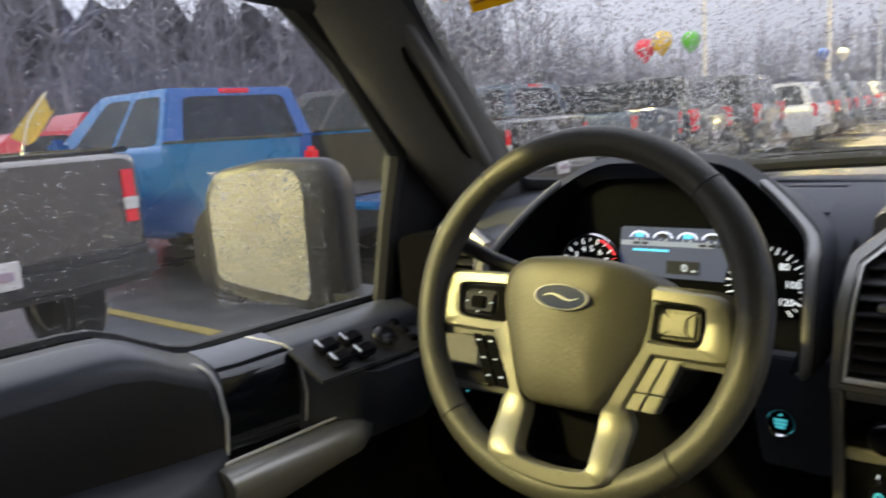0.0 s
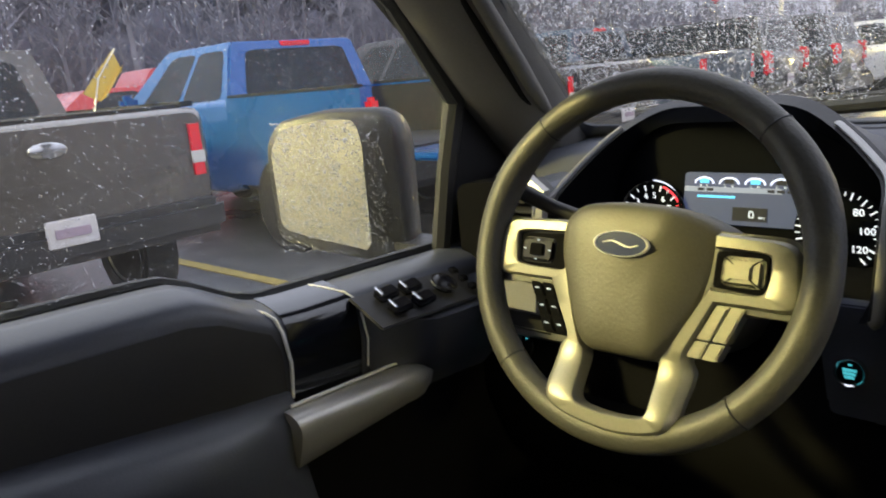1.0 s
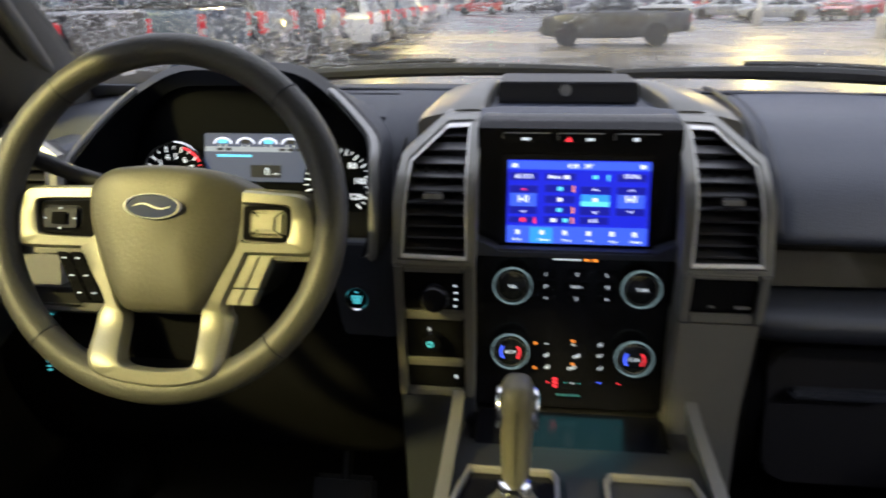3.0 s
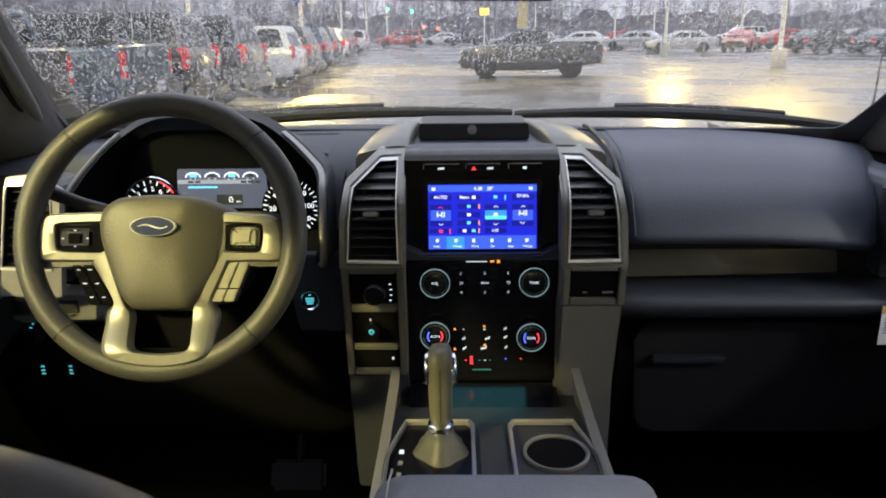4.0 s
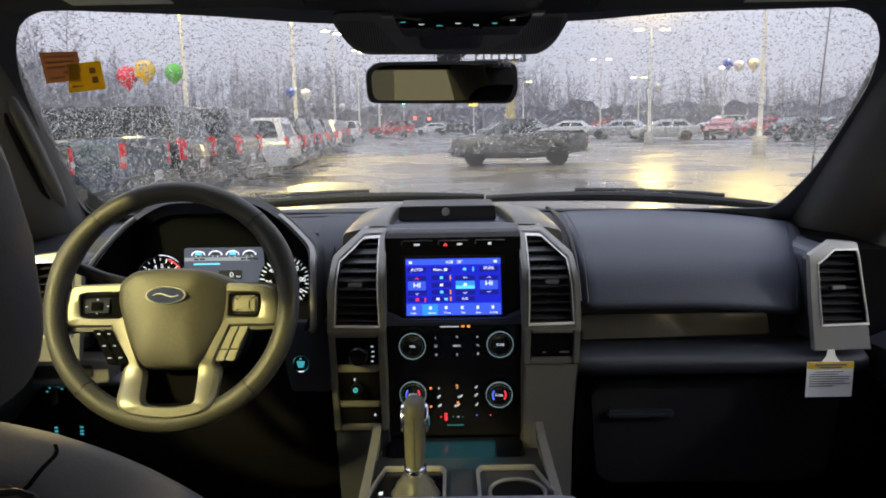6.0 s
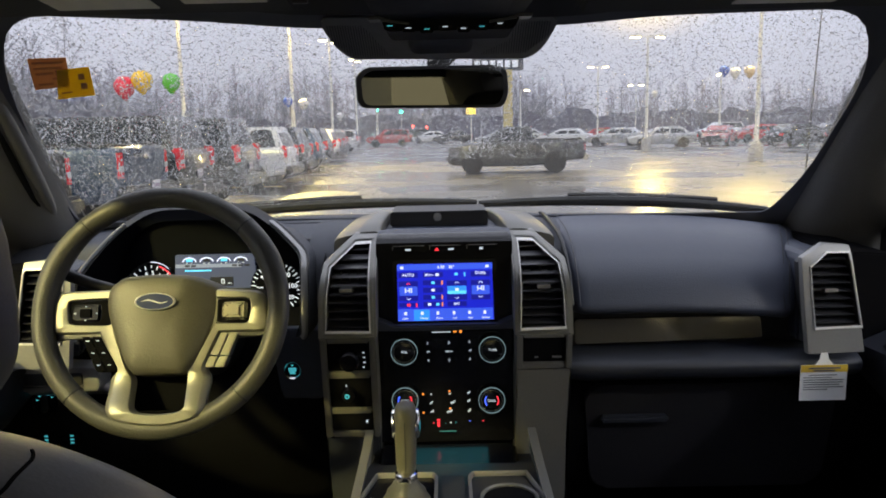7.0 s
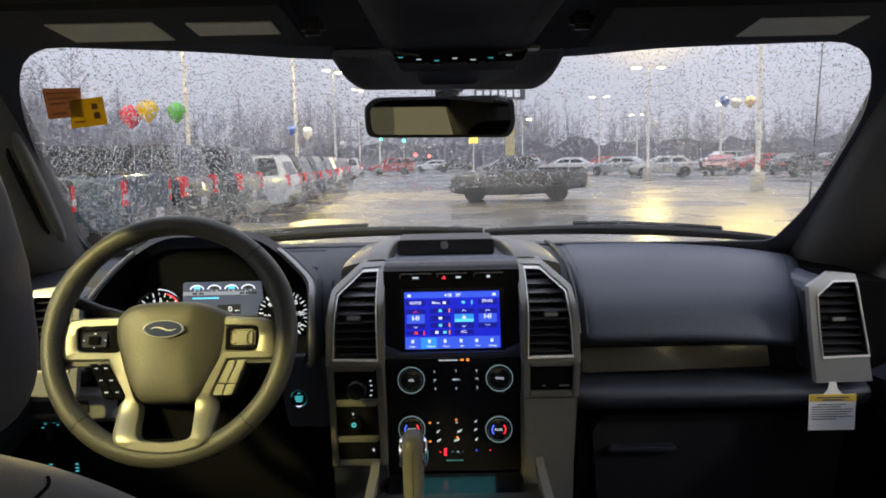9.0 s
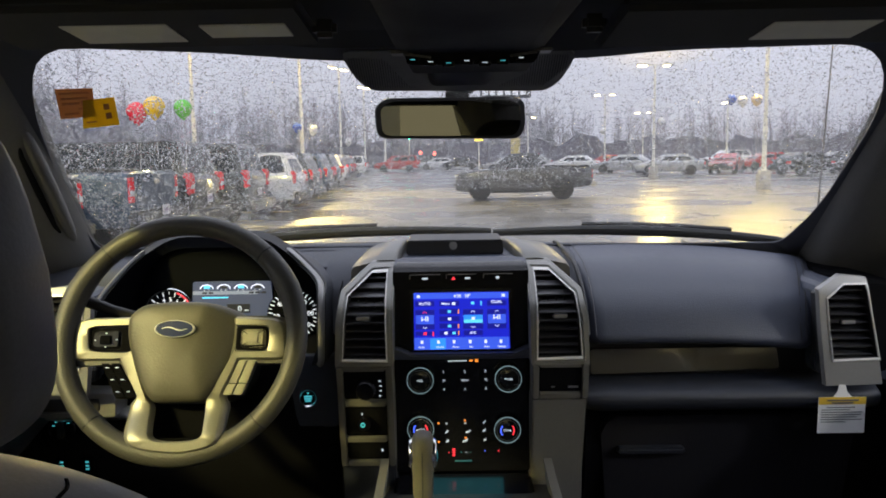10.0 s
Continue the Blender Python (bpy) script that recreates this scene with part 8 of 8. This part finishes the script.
# ---------------------------------------------------------------- rain
def rain(name, place, count, seed, r0, r1, cover, label, stretch=1.0, thick=0.42, water=None):
    """Beads of water; place(u, v) gives a point, normal and downward way, or None."""
    rnd = random.Random(seed)
    seg = 6
    prof = ((1.0, 0.0), (0.74, 0.66))
    verts, faces = [], []
    made = 0
    while made < count:
        hit = place(rnd.random(), rnd.random())
        made += 1
        if hit is None:
            continue
        p, n, down = hit
        c = noise.noise(Vector((p.x * 7, p.y * 7, p.z * 7)) + Vector((seed, 0, 0)))
        if rnd.random() > cover(p, c):
            continue
        r = r0 + (r1 - r0) * rnd.random() ** 3.0
        s = n.cross(down).normalized()
        k0 = len(verts)
        le = stretch * (0.9 + 0.35 * rnd.random() ** 3)
        wob = [1 + rnd.uniform(-0.10, 0.10) for _ in range(seg)]
        for f, h in prof:
            for j in range(seg):
                a = 2 * math.pi * j / seg
                q = s * math.cos(a) * r * f * wob[j] + down * math.sin(a) * r * f * wob[j] * le
                verts.append(p + q + n * (h * r * thick))
        verts.append(p + n * (r * thick))
        verts.append(p - n * 0.0001)
        t = k0 + len(prof) * seg
        for ring in range(len(prof) - 1):
            for j in range(seg):
                a, b = k0 + ring * seg + j, k0 + ring * seg + (j + 1) % seg
                faces.append((a, b, b + seg, a + seg))
        for j in range(seg):
            faces.append((t - seg + j, t - seg + (j + 1) % seg, t))
            faces.append((k0 + (j + 1) % seg, k0 + j, t + 1))
    me = bpy.data.meshes.new(name)
    me.from_pydata(verts, [], faces)
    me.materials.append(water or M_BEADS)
    me.shade_smooth()
    o = new(name, me)
    o.visible_shadow = False
    return tagged(o, label, "raindrops", kind="stuff")


def on_screen(u, v):
    x, z = -0.72 + 1.44 * u, 1.362 + 0.333 * v
    n = Vector((0.5 * x, 1.0, 1 / 0.627)).normalized()
    return glass_point(x, z, 0.003), n, Vector((0, 0.627, -1)).normalized()


def on_side(u, v):
    y = -0.05 + 0.92 * u
    z = 1.17 + 0.45 * v
    if z < sill(y):
        return None
    x = -(0.880 - 0.115 * max(0, (z - 1.2) / 0.48) ** 1.25) - 0.003
    return Vector((x, y, z)), Vector((-1, 0, 0.25)).normalized(), Vector((0.2, 0, -1)).normalized()


def on_mirror(u, v):
    a, b = -0.135 + 0.27 * u, -0.15 + 0.29 * v
    n = (MIRROR_F(0, 0, -1) - MIRROR_F(0, 0, 0)).normalized()
    return MIRROR_F(a * 0.9, b * 0.9, -0.0115), n, Vector((0, 0, -1))


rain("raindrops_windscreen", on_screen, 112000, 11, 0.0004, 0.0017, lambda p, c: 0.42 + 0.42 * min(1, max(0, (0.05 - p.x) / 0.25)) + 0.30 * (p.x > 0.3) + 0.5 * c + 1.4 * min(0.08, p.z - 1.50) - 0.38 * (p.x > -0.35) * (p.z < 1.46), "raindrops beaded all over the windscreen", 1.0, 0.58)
rain("raindrops_side_window", on_side, 20000, 12, 0.0003, 0.0009, lambda p, c: 0.40 + 0.5 * (p.z < sill(p.y) + 0.025) + 0.6 * c + 0.25 * (p.y < 0.3), "raindrops beaded on the driver's window", 1.1, 0.30, M_FINE_BEADS)
rain("raindrops_mirror", on_mirror, 3600, 13, 0.0007, 0.0030, lambda p, c: 0.8, "raindrops beaded on the door mirror glass", 1.1, 0.4, M_FINE_BEADS)
